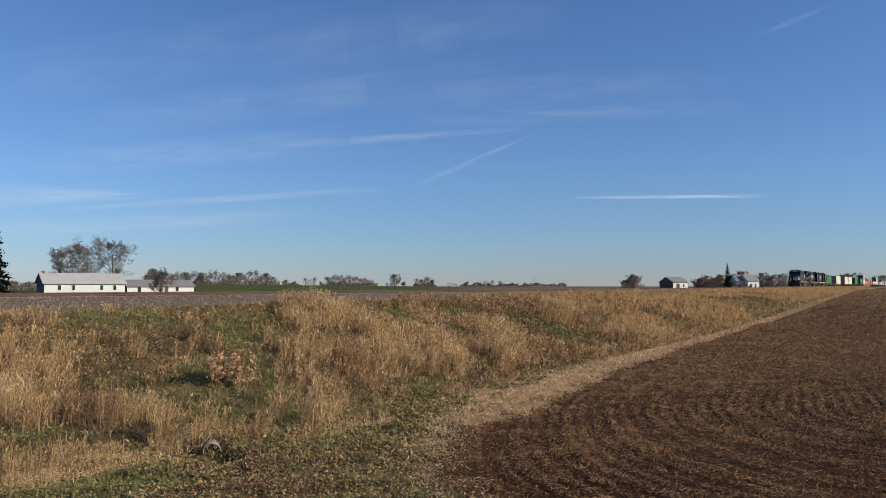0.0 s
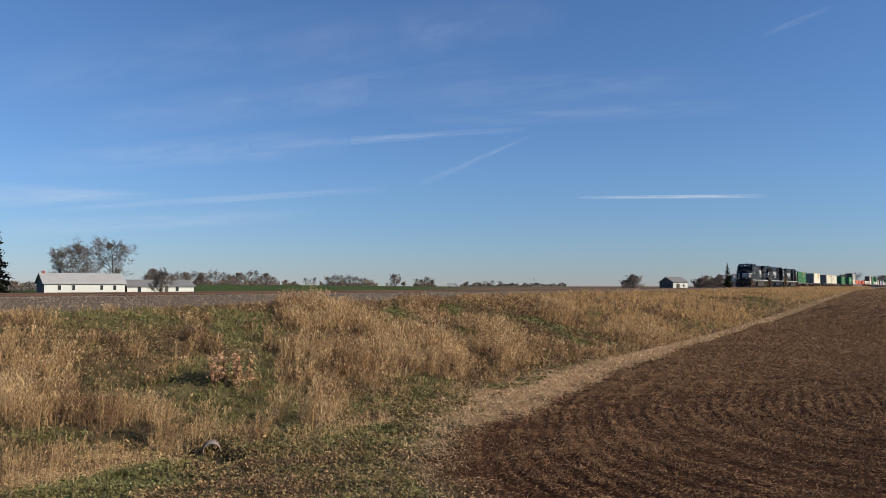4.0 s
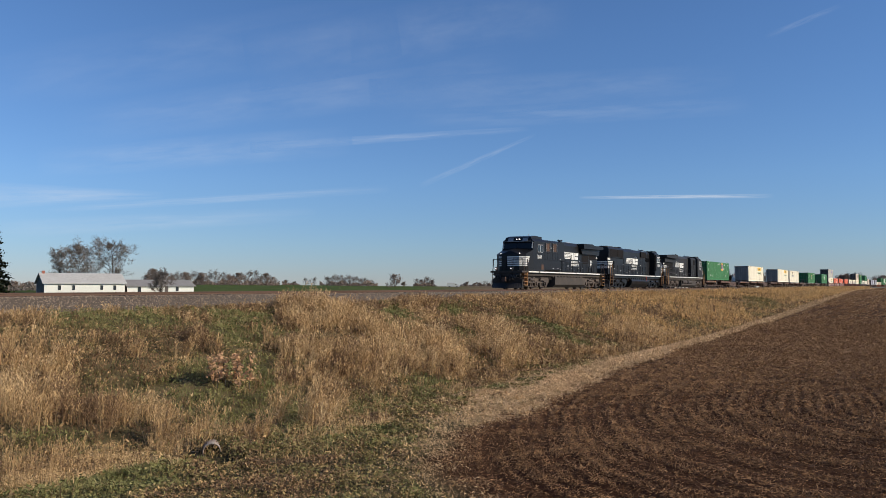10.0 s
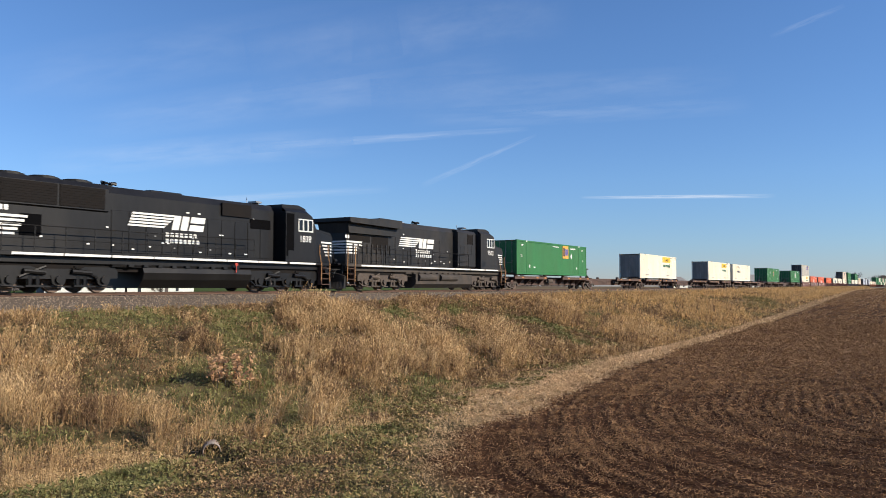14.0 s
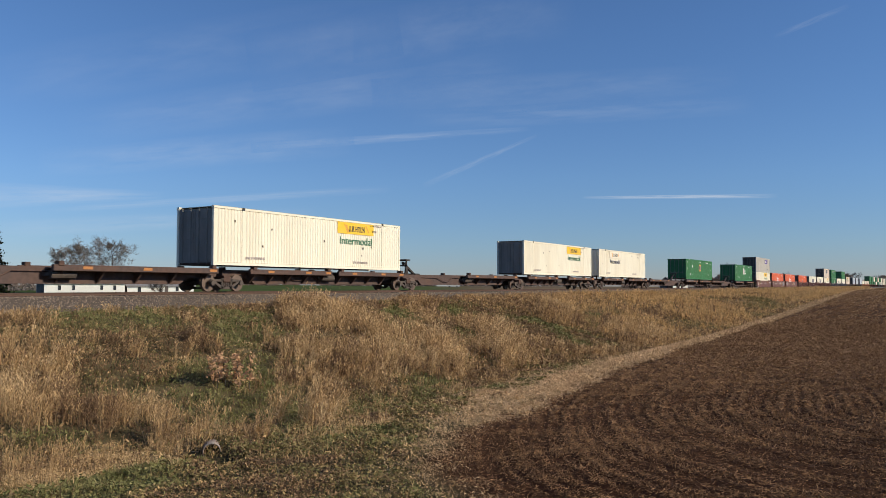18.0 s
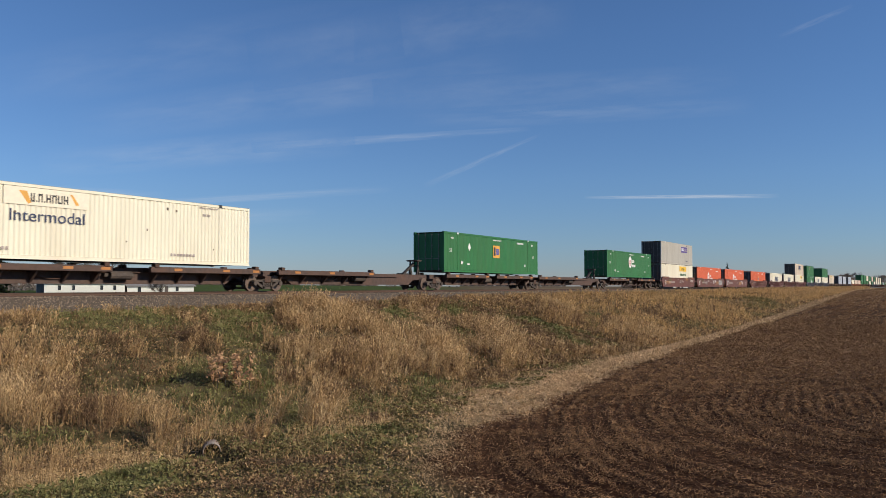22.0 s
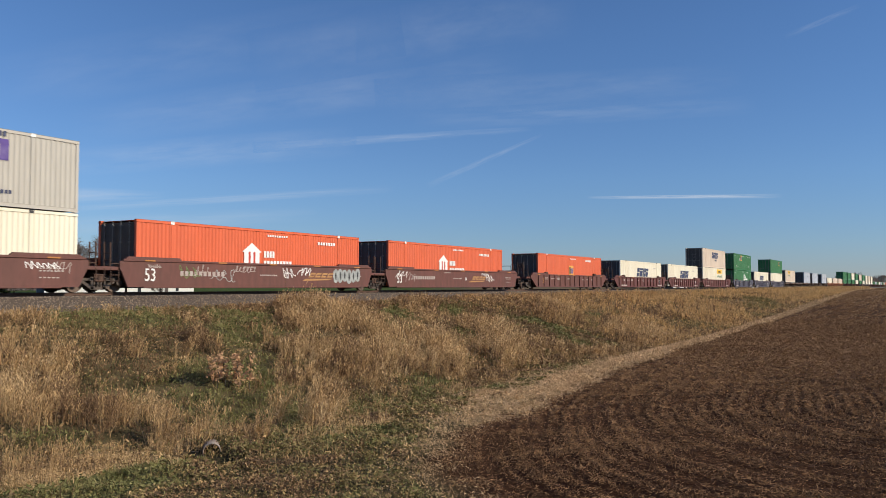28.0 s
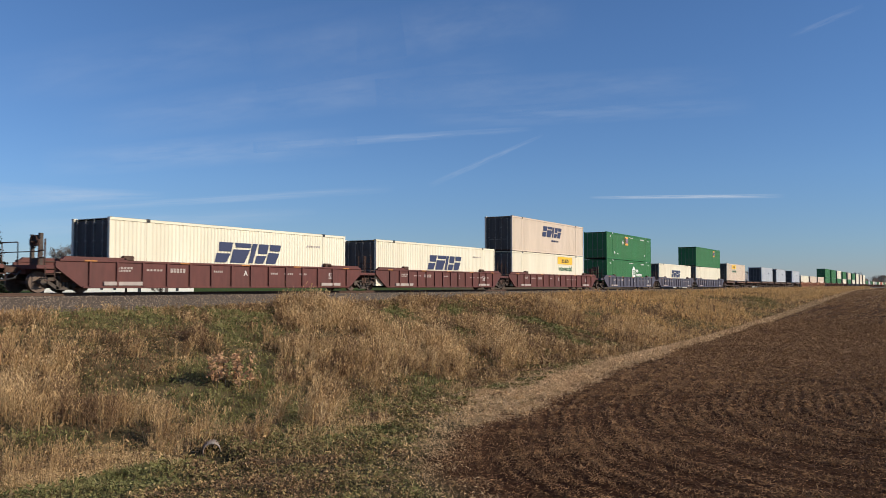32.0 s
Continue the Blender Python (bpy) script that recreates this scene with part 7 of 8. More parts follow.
def build_plants():
    def u(a, b, k):
        return rng.uniform(a, b, k)

    def clumpy(a, b, seed=0.0):
        return smooth(-0.25, 0.35, bumps(a, b, 0.19, seed) + 0.6 * bumps(a, b, 0.5, seed + 2))

    def dry_part(a, b):
        return bank(a, b) * (1 - 0.85 * greenness(a, b)) * (0.10 + 0.90 * smooth(0.1, 0.65, tallness(a, b))) * (0.10 + 0.90 * clumpy(a, b, 1.0)) * (1 - 0.8 * oval(a, b, 9.4, -17.4, 2.6, 1.3))

    # tall dry weeds and grass in clumps on the near bank, each clump of one tone
    x, y = scatter(21000, 5, 54, -19.6, -3.6, dry_part)
    t = tallness(x, y)
    h = (0.14 + 0.92 * t) * u(0.6, 1.15, len(x)) * (0.6 + 0.45 * clumpy(x, y, 1.0))
    k = u(0, 1, len(x)) - 0.35 * smooth(0.5, 0.95, t) + 0.55 * darkness(x, y)
    for lo, hi, mat, label in ((-1, 0.22, PALE, "bleached dry grass in clumps on the bank"), (0.22, 0.72, DRY, "tall dry tan weeds in clumps on the bank"), (0.72, 3, WEED, "brown withered weeds in clumps on the bank")):
        j = (k >= lo) & (k < hi)
        stands("dry_weeds" if mat is not PALE else "bleached_grass", x[j], y[j], h[j], 7, 0.11, mat, label, "weeds")
    # a few leafy brown docks that stand alone near the ditch
    spots = ((12.35, -16.4, 1.25), (12.42, -16.55, 1.1), (12.72, -17.3, 1.15), (16.25, -17.6, 1.3), (16.4, -17.75, 1.15), (16.2, -16.4, 0.8), (13.3, -18.4, 0.75), (13.6, -18.1, 0.7), (17.3, -15.2, 0.7), (22.7, -9.8, 0.9), (18.0, -10.6, 0.75), (10.4, -14.6, 0.9))
    x, y, h = (np.array(c) for c in zip(*spots))
    stands("leafy_docks", x, y, h, 16, 0.10, DRY, "tall brown leafy weeds standing alone by the ditch", "weeds", 9, 2.4, 0.5, 0.012)
    # low tufts, fallen over, between them
    x, y, way, tall, i = tussocks(15000, 11, 5, 56, -19.8, -3.4, lambda a, b: bank(a, b) * (1 - 0.55 * greenness(a, b)) * (0.25 + 0.75 * clumpy(a, b, 1.0)), 0.10, 1.15)
    h = u(0.14, 0.40, len(x)) * tall
    tone = rng.uniform(0, 1, int(i.max()) + 1)[i] + 0.45 * (np.minimum(tallness(x, y), 0.9) - 0.4) - 0.45 * darkness(x, y)
    for lo, hi, mat, label in ((-3, 0.30, WEED, "brown matted grass on the bank"), (0.30, 0.55, OLIVE, "olive matted grass on the bank"), (0.55, 0.86, DRY, "tan matted grass on the bank"), (0.86, 3, PALE, "bleached matted grass on the bank")):
        j = (tone >= lo) & (tone < hi)
        blades("matted_grass", x[j], y[j], h[j], u(0.010, 0.022, j.sum()) * np.clip(x[j] / 22, 0.9, 2.2), 0.6, mat, label, "grass", flat=0.2, way=way[j], plain=True)
    # broad-leaved herbs and dead leaf over the soil
    x, y = scatter(200000, 5, 56, -19.8, -3.4, lambda a, b: bank(a, b) * (0.30 + 0.70 * clumpy(a, b, 5.0)), 1.15)
    z = ground_level(x, y) + u(0.0, 0.14, len(x)) * (0.4 + 1.0 * clumpy(x, y, 5.0))
    pick = bumps(x, y, 0.55, 2.0) + rng.normal(0, 0.30, len(x)) + 1.7 * greenness(x, y) - 0.5 * darkness(x, y)
    s = u(0.05, 0.14, len(x)) * np.clip(x / 20, 0.9, 2.2)
    for lo, hi, name, mat, label in ((-9, 0.05, "dead_leaves", WEED, "brown matted dead leaves on the bank"), (0.05, 0.28, "dead_leaves", DRY, "tan matted dead leaves on the bank"),
                                     (0.28, 0.80, "low_herbs", OLIVE, "low olive herbs on the bank"), (0.80, 9, "low_herbs", GREEN, "low green herbs on the bank")):
        j = (pick >= lo) & (pick < hi)
        dabs(name, x[j], y[j], z[j], s[j], s[j] * 0.5, mat, label, "weeds", 0.8)
    # dark stiff weeds in patches
    x, y = scatter(5200, 5, 80, -17.0, -3.6, lambda a, b: bank(a, b) * np.maximum(smooth(0.2, 0.6, bumps(a, b, 2.4, 9)), oval(a, b, 48, -8, 6, 2.5)), 1.2)
    stalks("dark_weeds", x, y, u(0.25, 0.75, len(x)), 13, 0.07, 0.024, WEED, "dark stiff weeds standing on the bank", "weeds", 0.2, 0.005, 0.15)
    # weeds at the foot of the ballast
    x, y = scatter(9000, 4, 125, -5.4, -3.3, lambda a, b: 0.10 + 0.8 * smooth(16, 11, a) + 0.22 * smooth(25, 31, a) + 0.6 * smooth(42, 60, a), 1.2)
    k = rng.uniform(0, 1, len(x)) < 0.6
    stalks("track_weeds", x[k], y[k], u(0.15, 0.45, k.sum()) * (1 + 0.4 * smooth(40, 60, x[k])), 11, 0.06, 0.02, DRY, "dry weeds at the foot of the ballast", "weeds")
    k = ~k
    stalks("track_weeds", x[k], y[k], u(0.2, 0.5, k.sum()), 11, 0.06, 0.02, WEED, "brown weeds at the foot of the ballast", "weeds")
    # the distant bank
    x, y = scatter(30000, 46, 240, -18.4, -3.5, lambda a, b: bank(a, b) * (1 - 0.75 * greenness(a, b)) * (0.25 + 0.75 * smooth(0.2, 0.6, tallness(a, b))) * (0.3 + 0.7 * clumpy(a * 0.4, b * 0.6, 2.0)), 1.7)
    h = (0.25 + 0.62 * tallness(x, y)) * u(0.5, 1.15, len(x))
    k = rng.uniform(0, 1, len(x)) - 0.12 * smooth(55, 95, x)
    for lo, hi, mat, label in ((-1, 0.52, GOLD, "golden dry grass along the distant bank"), (0.52, 0.80, DRY, "tall dry tan grass along the distant bank"), (0.80, 1, WEED, "brown withered weeds along the distant bank")):
        j = (k >= lo) & (k < hi)
        stalks("distant_grass", x[j], y[j], h[j], 11, 0.10, 0.026, mat, label, "grass", 0.12, 0.008, 0.2)
    x, y = scatter(60000, 50, 150, -18.4, -3.5, bank, 1.5)
    z = ground_level(x, y) + u(0, 0.25, len(x))
    s = u(0.10, 0.22, len(x)) * np.clip(x / 70, 0.8, 2)
    pick = bumps(x, y, 1.5, 3) + 1.2 * greenness(x, y) + rng.normal(0, 0.3, len(x))
    for lo, hi, name, mat, label in ((-9, 0.0, "dead_leaves", WEED, "brown dead growth on the distant bank"), (0.0, 0.4, "dead_leaves", DRY, "tan dead growth on the distant bank"),
                                     (0.4, 9, "low_herbs", OLIVE, "low olive herbs on the distant bank")):
        j = (pick >= lo) & (pick < hi)
        dabs(name, x[j], y[j], z[j], s[j], s[j] * 0.45, mat, label, "weeds", 0.8)
    # green grass
    x, y = scatter(460000, 5, 62, -19.6, -3.6, lambda a, b: bank(a, b) * (0.03 + 0.97 * greenness(a, b) ** 1.3) * (0.35 + 0.65 * clumpy(a, b, 7.0)), 1.2)
    blades("green_grass", x, y, u(0.08, 0.28, len(x)) * (0.7 + 0.5 * clumpy(x, y, 7.0)), u(0.008, 0.016, len(x)) * np.clip(x / 20, 0.9, 2.0), 0.7, GREEN, "low green grass on the bank", "grass", plain=True)
    x, y = scatter(20000, 60, 140, -17, -5, lambda a, b: bank(a, b) * greenness(a, b), 1.2)
    blades("green_grass", x, y, u(0.1, 0.3, len(x)), u(0.02, 0.04, len(x)), 0.6, GREEN, "low green grass on the distant bank", "grass", plain=True)

    # leafy low cover on the flat ground by the ditch
    def verge(a, b):
        return smooth(-0.9, -1.5, inside_field(a, b) - 1.0 * smooth(19, 13, a)) * smooth(-16.6, -17.4, b + 1.2 * smooth(17, 13, a)) * (1 - oval(a, b, 11.45, -18.9, 0.42, 0.42))
    x, y = scatter(340000, 5, 46, -27.5, -16.6, lambda a, b: verge(a, b) * (0.62 + 0.45 * clumpy(a, b, 3.0)), 1.3)
    z = ground_level(x, y) + u(0.0, 0.11, len(x)) * (0.4 + 0.9 * clumpy(x, y, 3.0))
    s = u(0.035, 0.10, len(x)) * np.clip(np.hypot(x, y + 31) / 17, 0.8, 2)
    pick = 0.55 * bumps(x, y, 0.9, 8.0) + 0.55 * bumps(x, y, 0.24, 4.0) + rng.normal(0, 0.32, len(x)) + 0.7 * oval(x, y, 8.4, -19.0, 2.2, 1.4)
    for lo, hi, name, mat, label in ((-9, -0.36, "dead_leaves", WEED, "brown dead leaves among the herbs"), (-0.36, -0.18, "dead_leaves", DRY, "tan dead leaves among the herbs"),
                                     (-0.18, 0.5, "low_herbs", OLIVE, "low olive herbs by the ditch"), (0.5, 9, "low_herbs", GREEN, "low green herbs by the ditch")):
        j = (pick >= lo) & (pick < hi)
        dabs(name, x[j], y[j], z[j], s[j], s[j] * 0.6, mat, label, "weeds", 0.7)
    x, y = scatter(50000, 5, 20, -24, -16.8, lambda a, b: verge(a, b) * np.clip(oval(a, b, 8.4, -19.0, 2.2, 1.4) + 0.12, 0, 1))
    blades("green_grass", x, y, u(0.05, 0.16, len(x)), u(0.006, 0.012, len(x)), 0.7, GREEN, "short green grass by the ditch", "grass", plain=True)
    x, y = scatter(5000, 6, 30, -24, -16.8, lambda a, b: verge(a, b) * smooth(0.1, 0.6, bumps(a, b, 0.8, 4)))
    stalks("short_weeds", x, y, u(0.08, 0.24, len(x)), 7, 0.04, 0.018, DRY, "short dry weeds by the ditch", "weeds", 0.3)

    # flattened straw at the foot of the bank
    x, y = scatter(26000, 6, 14, -19.2, -15.4, lambda a, b: oval(a, b, 9.6, -17.2, 2.3, 1.0) * (0.35 + 0.65 * clumpy(a, b, 6.0)))
    s = u(0.08, 0.24, len(x))
    dabs("flattened_straw", x, y, ground_level(x, y) + u(0.03, 0.16, len(x)), s, u(0.010, 0.022, len(x)), PALE, "flattened pale straw at the foot of the bank", "straw", 0.35)

    # a pale tussocky line between the herbs and the bank
    def pale_line(a, b):
        return oval(a, b, 14.6, -19.6, 1.9, 0.35) + 0.9 * sight_patch(a, b, 9.6, -16.5, 1.1, 0.9) + 0.8 * oval(a, b, 18.6, -16.3, 0.6, 0.5) + 0.7 * oval(a, b, 8.6, -17.6, 2.2, 0.7) + 0.8 * oval(a, b, 12.9, -16.9, 1.4, 0.6) + 0.7 * oval(a, b, 12.1, -17.7, 1.2, 0.35)
    x, y, way, tall, i = tussocks(2300, 18, 6, 25, -20.2, -15.0, pale_line, 0.10)
    blades("bleached_grass", x, y, u(0.08, 0.32, len(x)) * tall, u(0.005, 0.010, len(x)), 0.7, PALE, "pale tussocks beside the ditch", "grass", way=way)
    x, y = scatter(5500, 6, 25, -20.2, -15.0, pale_line)
    stalks("standing_weeds", x, y, u(0.2, 0.6, len(x)), 13, 0.05, 0.019, DRY, "tan weeds standing beside the ditch", "weeds", 0.15)

    # chopped straw over the field, thicker in curved rows near its corner
    def rows(a, b):
        d = inside_field(a, b)
        ridge = smooth(-0.35, 0.55, ridges(a, b) + 0.5 * bumps(a, b, 0.29))
        curb = 0.60 * smooth(46, 24, a) + 0.12
        return smooth(-0.1, 0.6, d) * (1 - curb + curb * ridge) * (0.70 + 0.30 * bumps(a * 0.4, b, 0.8, 3)) * (1 - 0.55 * smooth(24, 40, a) * smooth(-0.2, 0.5, bumps(a * 0.06, b + 0.02 * a, 0.22, 5.0))) * (1 - 0.35 * smooth(3.2, 1.2, d) * smooth(18, 24, a)) * (0.72 + 0.28 * smooth(11, 19, np.hypot(a, b + 31)))
    x, y = scatter(760000, 9, 80, -31.5, -17.0, lambda a, b: rows(a, b) * smooth(82, 60, a), 1.5)
    d = np.hypot(x, y + 31)
    s = u(0.05, 0.17, len(x)) * np.clip(d / 22, 0.75, 2.4)
    z = ground_level(x, y) + u(0.0, 0.05, len(x))
    dabs("field_straw", x, y, z, s, u(0.010, 0.021, len(x)) * np.clip(d / 19, 0.8, 2.6), STRAW, "chopped straw and stubble on the tilled soil", "straw", 0.55, 0.6)
    x, y = scatter(330000, 9, 60, -31.5, -17.5, lambda a, b: rows(a, b) * smooth(-0.3, 0.5, bumps(a, b, 1.1, 6.0)), 1.3)
    d = np.clip(np.hypot(x, y + 31) / 20, 0.8, 2.5)
    blades("field_stubble", x, y, u(0.05, 0.15, len(x)), u(0.008, 0.016, len(x)) * d, 0.5, STRAW, "short standing stubble on the tilled soil", "straw", flat=0.1, plain=True)
    x, y = scatter(300000, 56, 340, -31.5, -15.5, lambda a, b: smooth(56, 76, a) * smooth(0.1, 0.6, inside_field(a, b)) * (0.70 + 0.22 * bumps(a * 0.06, b, 0.5, 3)) * (1 - 0.6 * smooth(-0.2, 0.5, bumps(a * 0.06, b + 0.02 * a, 0.22, 5.0))), 1.8)
    d = np.clip(x / 62, 1, 2.4)
    k = u(0, 1, len(x)) < 0.12
    for j, mat, label in ((~k, STRAW, "chopped straw on the distant field"), (k, STRAW_PALE, "paler straw on the distant field")):
        dabs("field_straw", x[j], y[j], ground_level(x[j], y[j]) + u(0, 0.05, j.sum()), u(0.08, 0.20, j.sum()) * d[j], u(0.022, 0.038, j.sum()) * d[j], mat, label, "straw", 0.3, 2.5)

    # the pale headland strip along the field's edge
    def strip(a, b):
        d = inside_field(a, b)
        wide = 0.45 + 0.65 * smooth(14, 18, a) + 1.2 * smooth(16, 21, a) * smooth(40, 30, a)
        return smooth(-wide - 0.4, -wide + 0.4, d + 0.3 * bumps(a, b, 0.8, 6)) * smooth(0.9, -0.1, d + 0.3 * bumps(a, b, 0.9)) * (0.60 + 0.40 * smooth(17.0, 21.5, a)) * (0.36 + 0.64 * clumpy(a, b, 8.0))
    x, y = scatter(260000, 9, 27, -27, -16.5, strip, 1.0)
    x2 = 26 + 52 * rng.uniform(0, 1, 130000) ** 1.3
    y2 = field_edge(x2) + u(-0.8, 2.8, len(x2))
    k = u(0, 1, len(x2)) < strip(x2, y2)
    x, y = np.concatenate([x, x2[k]]), np.concatenate([y, y2[k]])
    d = np.clip(np.hypot(x, y + 31) / 20, 0.8, 3.5)
    dabs("headland_straw", x, y, ground_level(x, y) + u(0, 0.09, len(x)), u(0.04, 0.13, len(x)) * d, u(0.010, 0.02, len(x)) * d, STRAW_PALE, "pale straw strip along the field edge", "straw", 0.9)
    x, y = scatter(14000, 14, 60, -22, -14.5, strip, 1.2)
    stalks("stubble_weeds", x, y, u(0.08, 0.26, len(x)), 8, 0.04, 0.018, STRAW_PALE, "pale stubble tufts along the field edge", "straw", 0.35)
    x, y = scatter(90000, 70, 260, -21, -14.5, strip, 1.6)
    dabs("headland_straw", x, y, ground_level(x, y) + u(0, 0.12, len(x)), u(0.12, 0.3, len(x)), u(0.05, 0.09, len(x)), STRAW_PALE, "pale straw strip along the distant field edge", "straw", 0.7)


build_plants()


# ---- trees ----
def branches(seed, height, spread_, levels=4, low=0.2, thick=0.016, limbs=18, fine=2):
    """A leader with limbs from low upwards; wood as a shape, fine twigs as lines, and the end points for leaves."""
    q = random.Random(seed)
    wood, twigs, ends = Shape(), [], []

    def grow(p, d, length, r, level):
        for i in range(3):
            d = (d + Vector((q.gauss(0, 0.17), q.gauss(0, 0.17), q.gauss(0.06, 0.10)))).normalized()
            e = p + d * (length / 3)
            if level < fine:
                wood.rod(p, e, r * (1 - 0.2 * i), 5 if level == 0 else 3, r * (1 - 0.2 * (i + 1)))
            else:
                twigs.append((p, e, r * (1 - 0.25 * i)))
            p = e
            if level < levels - 1:
                for j in range(q.choice((1, 1, 2)) + (1 if i == 2 else 0)):
                    side = Vector((q.gauss(0, 1), q.gauss(0, 1), q.gauss(0.3, 0.6))).normalized()
                    grow(p, (d * 0.75 + side * 0.75).normalized(), length * q.uniform(0.42, 0.66), r * 0.5, level + 1)
        ends.append(p)

    p, d, n = Vector((0, 0, -0.3)), Vector((0, 0, 1)), 9
    r = height * thick
    for i in range(n):
        e = p + d * height * 0.92 / n
        d = (Vector((q.gauss(0, 0.10), q.gauss(0, 0.10), 1))).normalized()
        wood.rod(p, e, r * (1 - i / (n + 0.5)), 7, r * (1 - (i + 1) / (n + 0.5)))
        t = (i + 1) / n
        if t >= low:
            for j in range(max(1, round(limbs / n))):
                a = q.uniform(0, 6.283)
                shape = math.sin(math.pi * min(0.95, 0.22 + 0.78 * (t - low) / (1.05 - low))) ** 0.7
                rise = q.uniform(0.25, 0.9) + 0.5 * t
                grow(p.lerp(e, q.random()), Vector((math.cos(a), math.sin(a), rise)).normalized(), height * 0.42 * spread_ * shape * q.uniform(0.6, 1.15), r * 0.45 * (1.1 - t * 0.6), 0)
        p = e
    k = height / max(p.z for p in ends)
    wood.v = [(a * k, b * k, c * k) for a, b, c in wood.v]
    return wood, [(p * k, e * k, r * k) for p, e, r in twigs], [p * k for p in ends]


def twig_mesh(name, twigs, ends, material, q, width, extra):
    """Thin crossed strips for the fine twigs, with short sprays at their ends."""
    v, f = [], []
    def strip(p, e, w):
        side = (e - p).cross(Vector((q.gauss(0, 1), q.gauss(0, 1), q.gauss(0, 1)))).normalized() * w
        o = len(v)
        v.extend([p - side, p + side, e])
        f.extend([o, o + 1, o + 2])
    for p, e, r in twigs:
        strip(p, e + (e - p) * 0.2, max(width, r * 0.8))
    for p in ends:
        for i in range(extra):
            d = Vector((q.gauss(0, 1), q.gauss(0, 1), q.gauss(0.4, 0.7))).normalized() * q.uniform(0.4, 1.1)
            strip(p, p + d, width)
    return raw_mesh(name, np.array([tuple(a) for a in v]), np.array(f), 3, material)


def leaf_mesh(name, ends, material, q, size, per, blur):
    v, f = [], []
    for p in ends:
        for i in range(per):
            c = p + Vector((q.gauss(0, blur), q.gauss(0, blur), q.gauss(0, blur * 0.8)))
            a = Vector((q.gauss(0, 1), q.gauss(0, 1), q.gauss(0, 1))).normalized()
            b = a.orthogonal().normalized() * size * q.uniform(0.6, 1.3)
            a = a * size * q.uniform(0.6, 1.3)
            o = len(v)
            v.extend([c - a, c + b * 0.7, c + a, c - b * 0.7])
            f.extend([o, o + 1, o + 2, o + 3])
    return raw_mesh(name, np.array([tuple(a) for a in v]), np.array(f), 4, material)


def bare_tree(seed, height, spread_=0.75, levels=4, width=0.035, extra=1, label="leafless broad tree with fine grey twigs", low=0.22, limbs=18):
    r = thing("bare_tree", label, "tree", "trees beyond the track")
    wood, twigs, ends = branches(seed, height, spread_, levels, low, limbs=limbs, fine=2)
    part("trunk", wood, BARK, r)
    part("crown", twig_mesh("crown", twigs, ends, TWIG, random.Random(seed), width, extra), None, r)
    return r


def leafy_tree(seed, height, material, label, size=0.35, per=2, spread_=0.8, levels=3, low=0.12):
    r = thing("leafy_tree", label, "tree", "trees beyond the track")
    wood, twigs, ends = branches(seed, height, spread_, levels, low, fine=levels - 2)
    part("trunk", wood, BARK, r)
    part("branching", twig_mesh("branching", twigs, ends, TWIG, random.Random(seed), 0.045, 2), None, r)
    part("crown", leaf_mesh("crown", ends + [(p + e) / 2 for p, e, w in twigs[::2]], material, random.Random(seed), size, per, height * 0.035), None, r)
    return r


def spruce(seed, height, label):
    r = thing("spruce", label, "tree", "trees beyond the track")
    q = random.Random(seed)
    part("trunk", Shape().rod((0, 0, -0.3), (0, 0, height), height * 0.02, 7, 0.03), BARK, r)
    v, f = [], []
    for i in range(int(height * 22)):
        t = q.random() ** 0.8
        z = height * (0.06 + 0.94 * t)
        reach = height * 0.25 * (1 - t) ** 0.85 * q.uniform(0.55, 1.1) + 0.15
        a = q.uniform(0, 6.283)
        d = Vector((math.cos(a), math.sin(a), q.uniform(-0.45, -0.05)))
        side = Vector((-math.sin(a), math.cos(a), 0))
        for j in range(4):
            p = Vector((0, 0, z)) + d * reach * (0.25 + 0.2 * j)
            w = reach * 0.20 * q.uniform(0.6, 1.3)
            o = len(v)
            v.extend([p - side * w, p + d * w * 1.4, p + side * w, p - Vector((0, 0, w * 0.9))])
            f.extend([o, o + 1, o + 2, o, o + 2, o + 3])
    part("crown", raw_mesh("crown", np.array([tuple(a) for a in v]), np.array(f), 3, NEEDLE), None, r)
    return r


def bearing(px, dist):
    """The spot on the ground at a bearing (offset in the picture plane) and distance from the camera."""
    a = radians(30.89) - math.atan((px - 784) / 1437.0)
    x, y = dist * math.cos(a), -31 + dist * math.sin(a)
    return x, y, float(ground_level(x, y))


def stand(ob, px, dist, scale=1.0, turn=0.0, sink=0.0):
    x, y, z = bearing(px, dist)
    ob.matrix_basis = pose(x, y, z - sink, 0, 0, turn) @ Matrix.Diagonal((scale, scale, scale, 1))
    return ob


